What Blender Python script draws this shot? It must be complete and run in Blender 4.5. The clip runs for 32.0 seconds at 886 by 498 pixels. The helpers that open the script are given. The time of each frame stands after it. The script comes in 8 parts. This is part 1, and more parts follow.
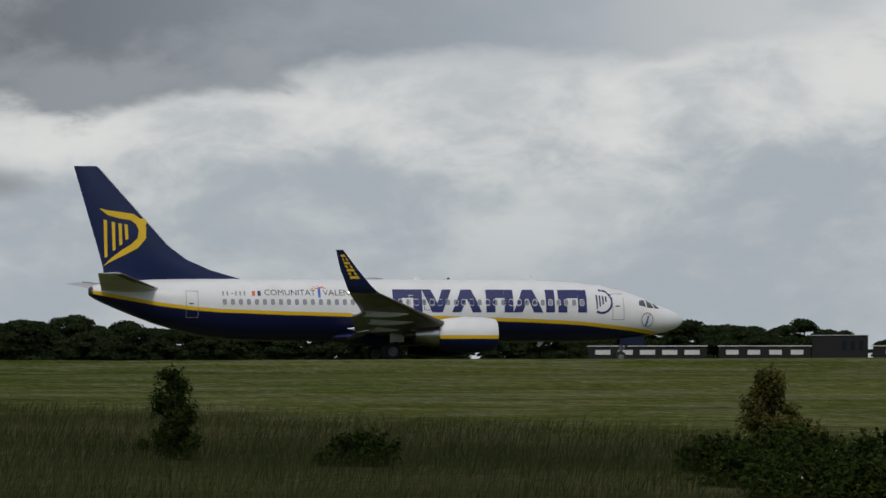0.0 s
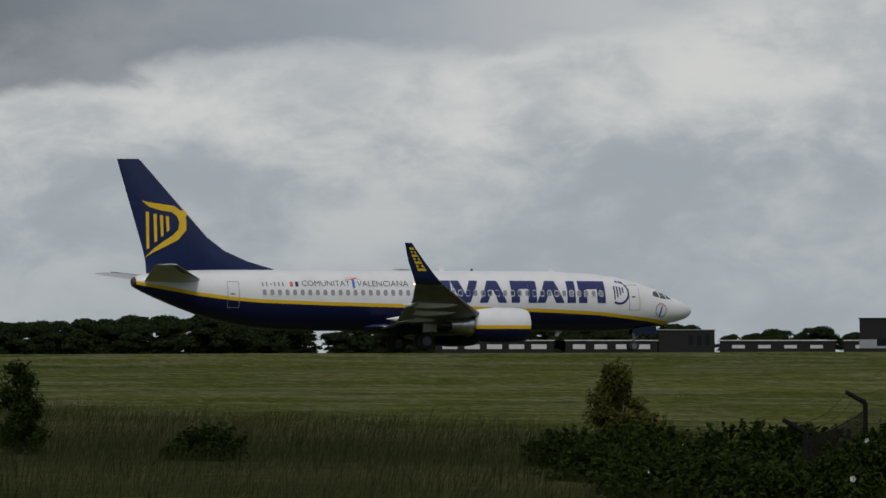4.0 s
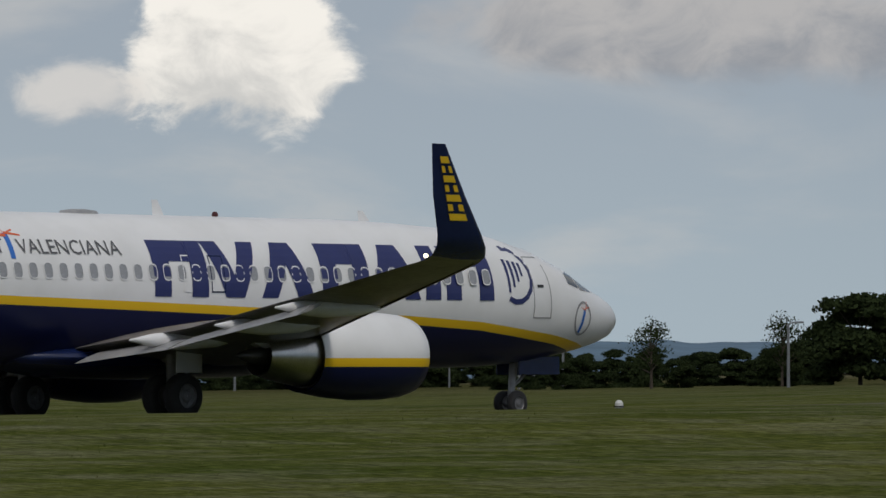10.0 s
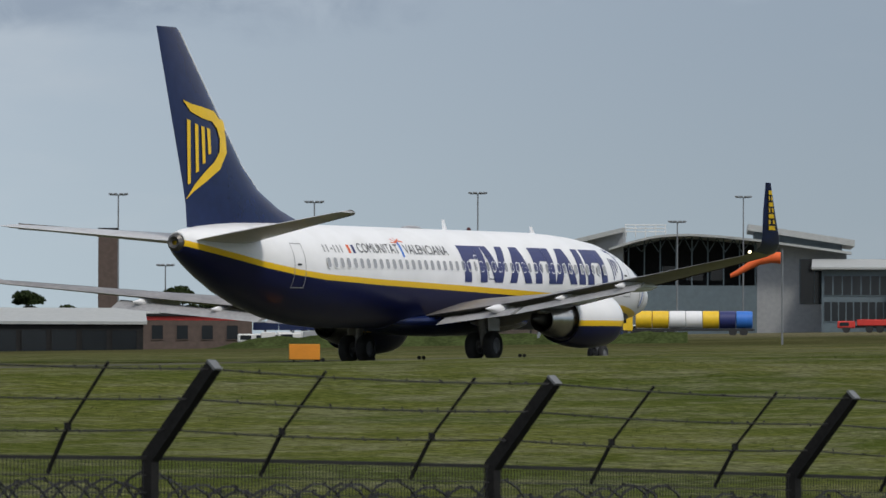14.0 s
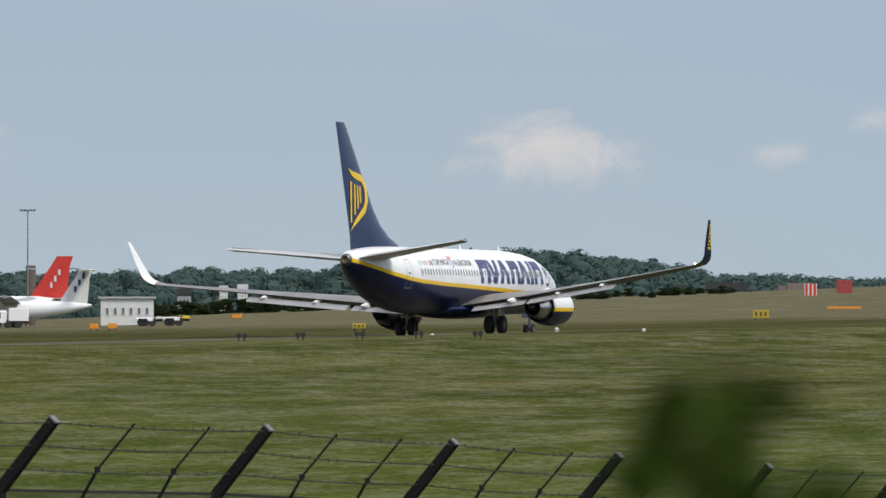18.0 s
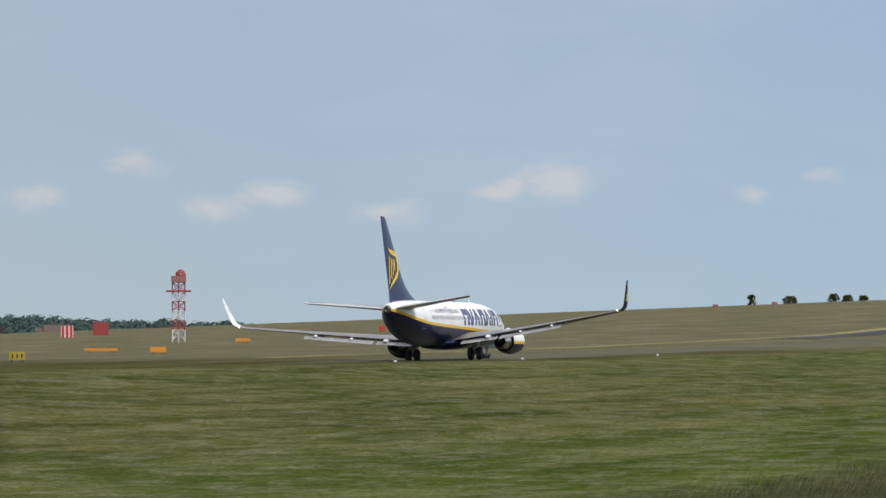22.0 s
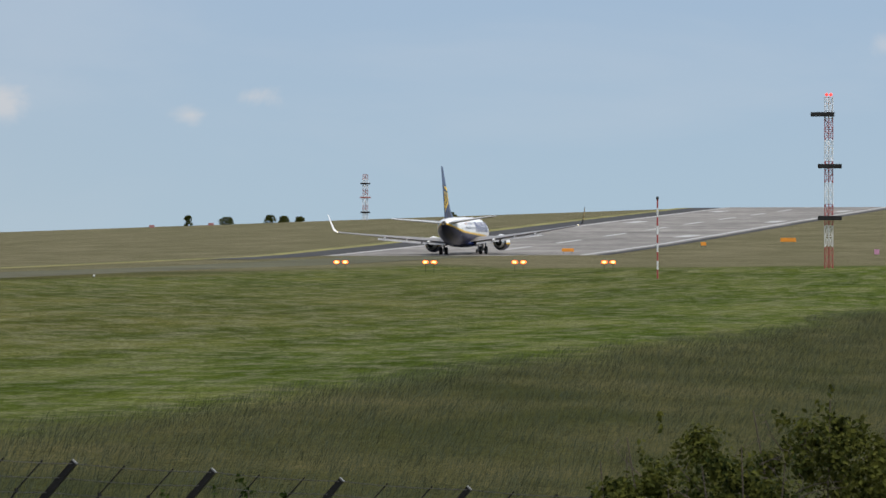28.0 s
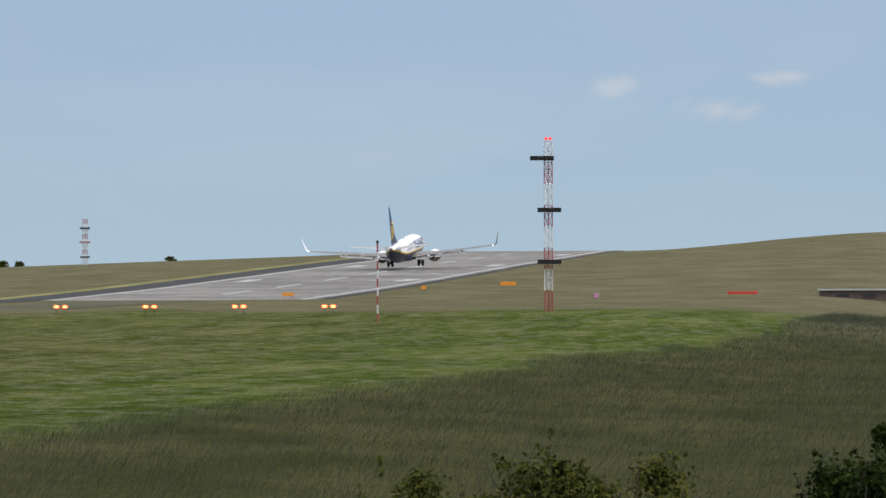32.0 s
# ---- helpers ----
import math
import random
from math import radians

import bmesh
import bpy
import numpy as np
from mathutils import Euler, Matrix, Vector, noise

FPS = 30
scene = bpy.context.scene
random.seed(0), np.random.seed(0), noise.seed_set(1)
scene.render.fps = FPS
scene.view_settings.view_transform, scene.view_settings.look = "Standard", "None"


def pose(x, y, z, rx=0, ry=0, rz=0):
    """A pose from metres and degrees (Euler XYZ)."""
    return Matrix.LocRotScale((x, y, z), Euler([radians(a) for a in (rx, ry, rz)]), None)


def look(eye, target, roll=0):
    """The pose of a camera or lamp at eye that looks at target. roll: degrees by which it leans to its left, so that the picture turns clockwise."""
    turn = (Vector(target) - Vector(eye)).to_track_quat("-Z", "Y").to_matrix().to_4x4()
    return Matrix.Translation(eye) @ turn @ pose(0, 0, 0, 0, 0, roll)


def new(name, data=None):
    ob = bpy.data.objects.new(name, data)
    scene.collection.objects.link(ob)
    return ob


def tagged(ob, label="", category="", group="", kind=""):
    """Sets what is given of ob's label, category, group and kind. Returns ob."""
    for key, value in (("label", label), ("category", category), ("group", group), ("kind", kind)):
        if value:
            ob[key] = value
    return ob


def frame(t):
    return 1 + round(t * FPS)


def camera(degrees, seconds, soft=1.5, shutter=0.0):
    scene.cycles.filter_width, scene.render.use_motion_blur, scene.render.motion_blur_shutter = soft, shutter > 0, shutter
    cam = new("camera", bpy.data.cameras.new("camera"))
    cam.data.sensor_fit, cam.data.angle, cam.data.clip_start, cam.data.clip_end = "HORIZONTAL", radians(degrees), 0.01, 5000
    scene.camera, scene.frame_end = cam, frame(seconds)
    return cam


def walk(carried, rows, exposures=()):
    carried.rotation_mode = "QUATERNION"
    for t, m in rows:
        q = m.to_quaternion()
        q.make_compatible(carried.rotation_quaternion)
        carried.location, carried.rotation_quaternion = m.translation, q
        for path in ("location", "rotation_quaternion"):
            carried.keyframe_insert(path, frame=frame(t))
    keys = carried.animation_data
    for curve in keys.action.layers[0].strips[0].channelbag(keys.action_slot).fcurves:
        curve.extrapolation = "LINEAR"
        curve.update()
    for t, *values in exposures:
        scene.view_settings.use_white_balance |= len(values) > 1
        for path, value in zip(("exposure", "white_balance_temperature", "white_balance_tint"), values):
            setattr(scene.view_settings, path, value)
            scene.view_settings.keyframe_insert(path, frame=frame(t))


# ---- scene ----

# Eye level of the final standpoint is z = 0; the runway runs on a course of 50 degrees.
COURSE = radians(50.0)
ALONG = Vector((math.sin(COURSE), math.cos(COURSE), 0))
ACROSS = Vector((-math.cos(COURSE), math.sin(COURSE), 0))
STAND_LINE = -0.2329   # azimuth along which the camera closes in on the fence


def polar(az, dist, z=0.0):
    """A place at an azimuth (radians, clockwise from +y) and distance from the final standpoint."""
    return Vector((math.sin(az) * dist, math.cos(az) * dist, z))


def eye_pose(back, yaw, pitch, roll):
    eye = polar(STAND_LINE, -back)
    way = Vector((math.sin(yaw) * math.cos(pitch), math.cos(yaw) * math.cos(pitch), math.sin(pitch)))
    return look(eye, eye + way * 100, roll)


cam = camera(8.153, 32.0, soft=1.5)
cam.data.dof.use_dof = True
cam.data.dof.focus_distance = 190.0
cam.data.dof.aperture_fstop = 18.0

# seconds, metres behind the final standpoint, yaw, pitch (radians), roll (degrees)
walk(cam, [(t, eye_pose(b, y, p, r)) for t, b, y, p, r in (
    (0.0, 84.87, -0.34635, 0.01504, -0.05), (0.5, 84.87, -0.34429, 0.01575, -0.02), (1.0, 84.87, -0.34357, 0.01628, -0.01),
    (1.5, 84.87, -0.34276, 0.01446, -0.0), (2.0, 84.87, -0.34077, 0.01227, 0.0), (2.5, 84.87, -0.33624, 0.011, 0.01),
    (4.5, 84.87, -0.31545, 0.0151, 0.03), (5.0, 83.62, -0.30706, 0.01489, 0.07), (5.5, 73.43, -0.29872, 0.01473, 0.03),
    (6.0, 56.57, -0.2978, 0.01402, 0.0), (6.5, 42.91, -0.28603, 0.02507, -0.02), (7.0, 34.83, -0.26093, 0.02443, -0.02),
    (7.5, 27.78, -0.22375, 0.02095, 0.02), (8.0, 20.1, -0.18417, 0.02183, 0.0), (8.5, 12.33, -0.12612, 0.02509, -0.02),
    (8.7, 9.27, -0.10818, 0.02655, -0.01), (9.0, 5.28, -0.08721, 0.02875, -0.0), (9.3, 2.77, -0.07079, 0.01922, -0.0),
    (9.5, 1.24, -0.05926, 0.0143, 0.0), (9.7, 0.73, -0.03917, 0.0075, 0.0), (10.0, 0.0, -0.0, 0.01991, 0.0),
    (10.5, 0.0, 0.00981, 0.01155, 0.02), (10.7, 0.0, 0.02455, 0.00912, 0.03), (11.0, 0.0, 0.05906, 0.00323, -0.03),
    (11.3, 0.0, 0.09285, 0.012, -0.01), (11.5, 0.0, 0.10921, 0.02109, -0.01), (12.0, 0.0, 0.14577, 0.02245, -0.0),
    (12.3, 0.0, 0.175, 0.02014, 0.0), (12.5, 0.0, 0.20173, 0.02125, 0.01), (13.0, 0.0, 0.25186, 0.02222, -0.01),
    (13.5, 0.0, 0.2772, 0.0204, 0.08), (15.5, 0.0, 0.39545, 0.01545, 0.14), (16.0, 0.0, 0.41737, 0.01519, -0.05),
    (16.5, 0.0, 0.44057, 0.01011, -0.07), (17.0, 0.0, 0.46822, 0.01542, -0.04), (17.5, 0.0, 0.49084, 0.01444, -0.03),
    (18.0, 0.0, 0.51272, 0.01886, -0.04), (18.2, 0.0, 0.52103, 0.01738, -0.04), (18.5, 0.0, 0.53389, 0.01753, -0.05),
    (19.0, 0.0, 0.55361, 0.0151, 0.06), (19.5, 0.0, 0.56862, 0.026, 0.05), (19.7, 0.0, 0.57063, 0.01852, 0.08),
    (20.0, 0.0, 0.57872, 0.01285, 0.07), (20.5, 0.0, 0.59745, 0.01673, 0.11), (21.0, 0.0, 0.61752, 0.0142, 0.05),
    (21.3, 0.0, 0.62491, 0.01932, 0.0), (21.5, 0.0, 0.62602, 0.0229, -0.07), (22.0, 0.0, 0.63222, 0.0255, -0.07),
    (22.5, 0.0, 0.65026, 0.02021, -0.14), (23.0, 0.0, 0.65348, 0.01721, -0.09), (23.5, 0.0, 0.6709, 0.017, -0.04),
    (24.0, 0.0, 0.6761, 0.01707, -0.04), (24.5, 0.0, 0.68411, 0.01787, -0.04), (25.0, 0.0, 0.68631, 0.02187, -0.05),
    (25.5, 0.0, 0.69891, 0.02071, -0.09), (27.5, 0.0, 0.71629, 0.01452, -0.14), (28.0, 0.0, 0.72281, 0.01271, 0.03),
    (28.5, 0.0, 0.72818, 0.01241, -0.08), (28.7, 0.0, 0.72868, 0.01487, -0.05), (29.0, 0.0, 0.73435, 0.01835, -0.08),
    (29.5, 0.0, 0.74239, 0.02237, -0.05), (30.0, 0.0, 0.73795, 0.02045, 0.22), (30.5, 0.0, 0.74803, 0.02194, 0.3),
    (31.0, 0.0, 0.75186, 0.02004, 0.24), (31.5, 0.0, 0.76048, 0.02146, 0.07), (32.0, 0.0, 0.76784, 0.01978, -0.14))],
     exposures=((0.0, -0.42), (1.0, -0.6), (5.0, -0.58), (9.0, -0.5), (10.0, -0.5), (11.0, -0.6), (12.0, -0.12), (13.0, 0.05), (15.5, 0.5), (20.0, 0.65), (32.0, 0.7)))

# ---- light ----
SUN_AZ, SUN_EL = radians(165), radians(50)
world = bpy.data.worlds.new("sky")
scene.world = world
world.use_nodes = True
wn, wl = world.node_tree.nodes, world.node_tree.links
wn.clear()
w_out = wn.new("ShaderNodeOutputWorld")
w_bg = wn.new("ShaderNodeBackground")
w_sky = wn.new("ShaderNodeTexSky")
w_sky.sky_type = "NISHITA"
w_sky.sun_disc = False
w_sky.sun_elevation, w_sky.sun_rotation = SUN_EL, SUN_AZ
w_geo = wn.new("ShaderNodeTexCoord")


def w_noise(scale, detail, rough, dist=0.0, flat=2.0, shift=(0, 0, 0)):
    m = wn.new("ShaderNodeMapping")
    m.inputs["Scale"].default_value = (1, 1, flat)
    m.inputs["Location"].default_value = shift
    wl.new(w_geo.outputs["Generated"], m.inputs["Vector"])
    n = wn.new("ShaderNodeTexNoise")
    n.inputs["Scale"].default_value, n.inputs["Detail"].default_value = scale, detail
    n.inputs["Roughness"].default_value, n.inputs["Distortion"].default_value = rough, dist
    wl.new(m.outputs[0], n.inputs["Vector"])
    return n.outputs[0]


def w_range(src, a, b, c, d):
    r = wn.new("ShaderNodeMapRange")
    r.interpolation_type = "SMOOTHSTEP"
    for k, v in zip((1, 2, 3, 4), (a, b, c, d)):
        r.inputs[k].default_value = v
    wl.new(src, r.inputs[0])
    return r.outputs[0]


def w_math(op, a, b):
    m = wn.new("ShaderNodeMath")
    m.operation = op
    for k, v in enumerate((a, b)):
        if isinstance(v, (int, float)):
            m.inputs[k].default_value = v
        else:
            wl.new(v, m.inputs[k])
    return m.outputs[0]


def w_rgb(c):
    n = wn.new("ShaderNodeRGB")
    n.outputs[0].default_value = (*c, 1)
    return n.outputs[0]


def w_mix(fac, a, b):
    m = wn.new("ShaderNodeMix")
    m.data_type = "RGBA"
    wl.new(fac, m.inputs[0])
    wl.new(a, m.inputs[6])
    wl.new(b, m.inputs[7])
    return m.outputs[2]


w_sep = wn.new("ShaderNodeSeparateXYZ")
wl.new(w_geo.outputs["Generated"], w_sep.inputs[0])
w_az = w_math("ARCTAN2", w_sep.outputs["X"], w_sep.outputs["Y"])
w_el = w_sep.outputs["Z"]
east = w_range(w_az, 0.02, 0.42, 0.0, 1.0)       # the overcast lies in the west, clearer sky in the east
high = w_range(w_el, 0.0, 0.065, 0.0, 1.0)
w_blue = wn.new("ShaderNodeVectorMath")
w_blue.operation, w_blue.inputs[3].default_value = "SCALE", 0.12
wl.new(w_sky.outputs[0], w_blue.inputs[0])
# clear air with a thin veil, paler towards the horizon
w_air_w = w_mix(high, w_rgb((0.52, 0.625, 0.70)), w_rgb((0.455, 0.53, 0.615)))
w_air_e = w_mix(high, w_rgb((0.255, 0.335, 0.395)), w_rgb((0.222, 0.300, 0.400)))
w_air_m = w_mix(high, w_rgb((0.276, 0.330, 0.368)), w_rgb((0.248, 0.305, 0.372)))
w_base = w_mix(w_range(w_az, 0.52, 0.74, 0.0, 1.0), w_mix(east, w_air_w, w_air_m), w_air_e)
# the dome overhead: bright broken cloud with blue gaps
n_dome = w_noise(3.0, 6, 0.55, 0.3, 1.0, (5, 1, 2))
w_dome = w_mix(w_range(n_dome, 0.40, 0.60, 0.2, 1.0), w_blue.outputs[0], w_rgb((0.62, 0.63, 0.64)))
# broad pale sheets
n_sheet = w_noise(12.0, 9, 0.55, 0.3, 3.2)
w_c1 = w_mix(w_math("MULTIPLY", w_range(n_sheet, 0.48, 0.72, 0.0, 1.0), w_range(w_az, -0.10, 0.25, 0.7, 0.25)), w_base, w_mix(east, w_rgb((0.74, 0.74, 0.73)), w_rgb((0.33, 0.37, 0.42))))
# the western overcast: heaped grey cloud, a bright layer above it and a dark ceiling on top
n_heap = w_noise(30.0, 8, 0.52, 0.15, 1.7, (4, 2, 1))
n_tear = w_noise(62.0, 8, 0.6, 0.4, 2.0, (9, 3, 5))
n_roll = w_noise(11.0, 5, 0.5, 0.2, 2.6, (1, 7, 3))
w_lift = w_math("ADD", w_el, w_math("ADD", w_math("MULTIPLY", w_math("SUBTRACT", n_roll, 0.5), 0.020), w_math("ADD", w_math("MULTIPLY", w_math("SUBTRACT", n_heap, 0.5), 0.022), w_math("MULTIPLY", w_math("SUBTRACT", n_tear, 0.5), 0.012))))
n_both = w_math("ADD", w_math("MULTIPLY", n_heap, 0.65), w_math("MULTIPLY", n_tear, 0.35))
w_heap = w_mix(w_range(n_both, 0.39, 0.61, 0.0, 1.0), w_rgb((0.50, 0.56, 0.61)), w_rgb((0.73, 0.765, 0.775)))
w_heap = w_mix(w_math("MULTIPLY", w_range(w_el, 0.004, 0.022, 1.0, 0.0), 0.5), w_heap, w_rgb((0.50, 0.56, 0.61)))
w_bright = w_math("MULTIPLY", w_range(w_lift, 0.022, 0.034, 0.0, 1.0), w_range(w_az, -0.27, -0.15, 1.0, 0.35))
w_heap = w_mix(w_math("MULTIPLY", w_math("MULTIPLY", w_bright, w_range(n_both, 0.38, 0.60, 0.35, 1.0)), 0.95), w_heap, w_rgb((0.91, 0.92, 0.905)))
w_rim = w_math("SUBTRACT", w_lift, w_range(w_az, -0.46, -0.36, -0.006, 0.0))
w_ceiling = w_math("MULTIPLY", w_range(w_math("SUBTRACT", w_rim, w_range(w_az, -0.335, -0.20, 0.0, 0.022)), 0.0395, 0.0455, 0.0, 1.0), w_range(w_az, -0.35, -0.26, 0.95, 0.2))
w_dark = w_mix(w_range(w_az, -0.435, -0.30, 0.0, 1.0), w_rgb((0.165, 0.185, 0.21)), w_rgb((0.46, 0.52, 0.59)))
w_dark = w_mix(w_range(n_both, 0.40, 0.60, 0.0, 0.55), w_dark, w_rgb((0.44, 0.48, 0.52)))
w_heap = w_mix(w_ceiling, w_heap, w_dark)
w_c1 = w_mix(w_range(w_az, -0.17, -0.07, 1.0, 0.0), w_c1, w_heap)
n_edge = w_noise(70.0, 9, 0.6, 0.5, 1.4, (3, 1, 0))
n_soft = w_noise(24.0, 8, 0.55, 0.4, 2.2, (2, 6, 4))


def cloud(below, az, el, ra, re, colour, shade, ragged=0.9, soft=0.4, amount=1.0, grain=None):
    """One cloud of a given spread; its underside takes the shade colour."""
    u = w_math("DIVIDE", w_math("SUBTRACT", w_az, az), ra)
    v = w_math("DIVIDE", w_math("SUBTRACT", w_el, el), re)
    d = w_math("SQRT", w_math("ADD", w_math("MULTIPLY", u, u), w_math("MULTIPLY", v, v)), 0.0)
    d = w_math("ADD", d, w_math("MULTIPLY", w_math("SUBTRACT", grain or n_edge, 0.5), -2.4 * ragged))
    lit = w_range(w_math("ADD", w_math("MULTIPLY", v, 0.45), w_math("MULTIPLY", n_edge, 2.0)), 0.45, 1.25, 0.0, 1.0)
    body = w_mix(lit, w_rgb(shade), w_rgb(colour))
    return w_mix(w_math("MULTIPLY", w_range(d, 1.0, 1.0 - soft, 0.0, 1.0), amount), below, body)


w_c2 = w_c1
# a torn dark scrap low in the west
w_c2 = cloud(w_c2, -0.418, 0.0255, 0.012, 0.004, (0.36, 0.385, 0.41), (0.28, 0.30, 0.33), 0.9, 0.9, 0.8, n_soft)
# cumulus heads
w_c2 = cloud(w_c2, -0.0335, 0.0520, 0.0205, 0.0145, (1.30, 1.25, 1.16), (0.86, 0.85, 0.82), 0.5, 0.28, 0.97)
w_c2 = cloud(w_c2, -0.0575, 0.0455, 0.0120, 0.0058, (0.98, 0.94, 0.89), (0.70, 0.71, 0.72), 0.8, 0.7, 0.8)
w_c2 = cloud(w_c2, 0.040, 0.0550, 0.0560, 0.0115, (0.66, 0.64, 0.63), (0.40, 0.42, 0.46), 0.6, 0.5, 0.9, n_soft)
w_c2 = cloud(w_c2, 0.225, 0.0625, 0.1300, 0.0108, (0.325, 0.385, 0.455), (0.245, 0.300, 0.375), 0.6, 0.4, 0.95, n_soft)
w_c2 = cloud(w_c2, 0.418, 0.0390, 0.0230, 0.0105, (0.50, 0.47, 0.45), (0.36, 0.38, 0.41), 0.8, 0.7, 0.8)
w_c2 = cloud(w_c2, 0.531, 0.0345, 0.0200, 0.0062, (0.46, 0.43, 0.415), (0.35, 0.37, 0.40), 0.9, 0.8, 0.75)
w_c2 = cloud(w_c2, 0.606, 0.0345, 0.0080, 0.0030, (0.42, 0.41, 0.41), (0.33, 0.36, 0.40), 1.0, 0.9, 0.65)
w_c2 = cloud(w_c2, 0.796, 0.0455, 0.0045, 0.0025, (0.36, 0.38, 0.41), (0.30, 0.35, 0.40), 0.9, 0.9, 0.6)
for az, el, ra, re in ((0.566, 0.0340, 0.008, 0.003), (0.585, 0.0392, 0.007, 0.0035), (0.596, 0.0318, 0.008, 0.003), (0.623, 0.0315, 0.007, 0.0028), (0.641, 0.0345, 0.005, 0.002),
                       (0.651, 0.0362, 0.007, 0.004), (0.682, 0.0340, 0.004, 0.002), (0.692, 0.0372, 0.005, 0.0022), (0.812, 0.0420, 0.008, 0.003), (0.823, 0.0470, 0.006, 0.002)):
    w_c2 = cloud(w_c2, az, el, ra, re, (0.43, 0.41, 0.40), (0.33, 0.36, 0.40), 1.3, 1.0, 0.55)
w_c3 = w_mix(w_range(w_el, 0.075, 0.25, 0.0, 1.0), w_c2, w_dome)
wl.new(w_c3, w_bg.inputs["Color"])
w_bg.inputs["Strength"].default_value = 1.0
wl.new(w_bg.outputs[0], w_out.inputs["Surface"])

sun = new("sun", bpy.data.lights.new("sun", "SUN"))
sun.data.energy, sun.data.angle, sun.data.color = 1.6, radians(12), (1.0, 0.95, 0.87)
sun_way = Vector((math.sin(SUN_AZ) * math.cos(SUN_EL), math.cos(SUN_AZ) * math.cos(SUN_EL), math.sin(SUN_EL)))
sun.matrix_world = look(sun_way * 100, (0, 0, 0))


# ---- materials ----
def mat(name, color, rough=0.6, metal=0.0, vary=0.15, scale=2.0, fine=25.0, bump=0.0, random_piece=0.0, spec=0.5, tint=None):
    """A surface with mottling at two scales, optional relief and piece-by-piece variation."""
    m = bpy.data.materials.new(name)
    m.use_nodes = True
    n, l = m.node_tree.nodes, m.node_tree.links
    b = n["Principled BSDF"]
    b.inputs["Roughness"].default_value, b.inputs["Metallic"].default_value = rough, metal
    b.inputs["Specular IOR Level"].default_value = spec
    tc = n.new("ShaderNodeTexCoord")
    a, f = n.new("ShaderNodeTexNoise"), n.new("ShaderNodeTexNoise")
    a.inputs["Scale"].default_value, f.inputs["Scale"].default_value = scale, fine
    a.inputs["Detail"].default_value = f.inputs["Detail"].default_value = 4
    l.new(tc.outputs["Object"], a.inputs["Vector"])
    l.new(tc.outputs["Object"], f.inputs["Vector"])
    add = n.new("ShaderNodeMath")
    add.operation = "ADD"
    l.new(a.outputs[0], add.inputs[0])
    l.new(f.outputs[0], add.inputs[1])
    last = add.outputs[0]
    if random_piece:
        oi = n.new("ShaderNodeObjectInfo")
        ma = n.new("ShaderNodeMath")
        ma.operation = "MULTIPLY_ADD"
        ma.inputs[1].default_value = random_piece
        l.new(oi.outputs["Random"], ma.inputs[0])
        l.new(last, ma.inputs[2])
        last = ma.outputs[0]
    r = n.new("ShaderNodeValToRGB")
    lo = [max(0, c * (1 - vary)) for c in color]
    hi = [min(1, c * (1 + vary)) for c in (tint or color)]
    r.color_ramp.elements[0].position, r.color_ramp.elements[1].position = 0.7, 1.3 + random_piece
    r.color_ramp.elements[0].color, r.color_ramp.elements[1].color = (*lo, 1), (*hi, 1)
    half = n.new("ShaderNodeMath")
    half.operation = "MULTIPLY"
    half.inputs[1].default_value = 0.5
    r.color_ramp.elements[0].position, r.color_ramp.elements[1].position = 0.36, 0.66 + random_piece / 2
    l.new(last, half.inputs[0])
    l.new(half.outputs[0], r.inputs[0])
    l.new(r.outputs[0], b.inputs["Base Color"])
    if bump:
        bp = n.new("ShaderNodeBump")
        bp.inputs["Strength"].default_value, bp.inputs["Distance"].default_value = bump, 0.05
        l.new(f.outputs[0], bp.inputs["Height"])
        l.new(bp.outputs[0], b.inputs["Normal"])
    return m


def glow(name, color, strength):
    m = bpy.data.materials.new(name)
    m.use_nodes = True
    b = m.node_tree.nodes["Principled BSDF"]
    b.inputs["Base Color"].default_value = (*color, 1)
    b.inputs["Emission Color"].default_value = (*color, 1)
    b.inputs["Emission Strength"].default_value = strength
    return m


# whole wing darker than its grey flaps, strongly mottled
WINGGREY = mat("dark_wing_paint", (0.17, 0.157, 0.152), 0.4, vary=0.45, scale=0.7, fine=5)
WHITE = mat("white_paint", (0.78, 0.78, 0.78), 0.32, vary=0.04, scale=0.4, fine=3)
NAVY = mat("navy_paint", (0.008, 0.016, 0.066), 0.25, spec=0.45, vary=0.15, scale=0.4, fine=3)
YELLOW = mat("yellow_paint", (0.78, 0.50, 0.02), 0.4, vary=0.08)
GREYPAINT = mat("grey_wing_paint", (0.30, 0.30, 0.305), 0.4, vary=0.22, scale=0.9, fine=7)
STEEL = mat("bare_metal", (0.55, 0.54, 0.52), 0.28, 1.0, vary=0.15)
DARKMETAL = mat("dark_metal", (0.10, 0.095, 0.09), 0.45, 0.7, vary=0.3)
RUBBER = mat("tyre_rubber", (0.022, 0.022, 0.023), 0.8, vary=0.25, fine=12)
BLACK = mat("black_plastic", (0.015, 0.015, 0.016), 0.6)
GLASS = mat("dark_glass", (0.010, 0.013, 0.016), 0.08, vary=0.1, spec=0.35)
# cockpit panes: base greyed to stand in for reflected sky
COCKPITGLASS = mat("cockpit_glass", (0.07, 0.08, 0.09), 0.06, vary=0.2, spec=0.8)
CABINGLASS = mat("cabin_window", (0.30, 0.31, 0.33), 0.2, vary=0.2)
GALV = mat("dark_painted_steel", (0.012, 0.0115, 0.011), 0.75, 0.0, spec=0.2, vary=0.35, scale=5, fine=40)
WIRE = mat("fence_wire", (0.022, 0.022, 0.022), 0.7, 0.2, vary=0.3)
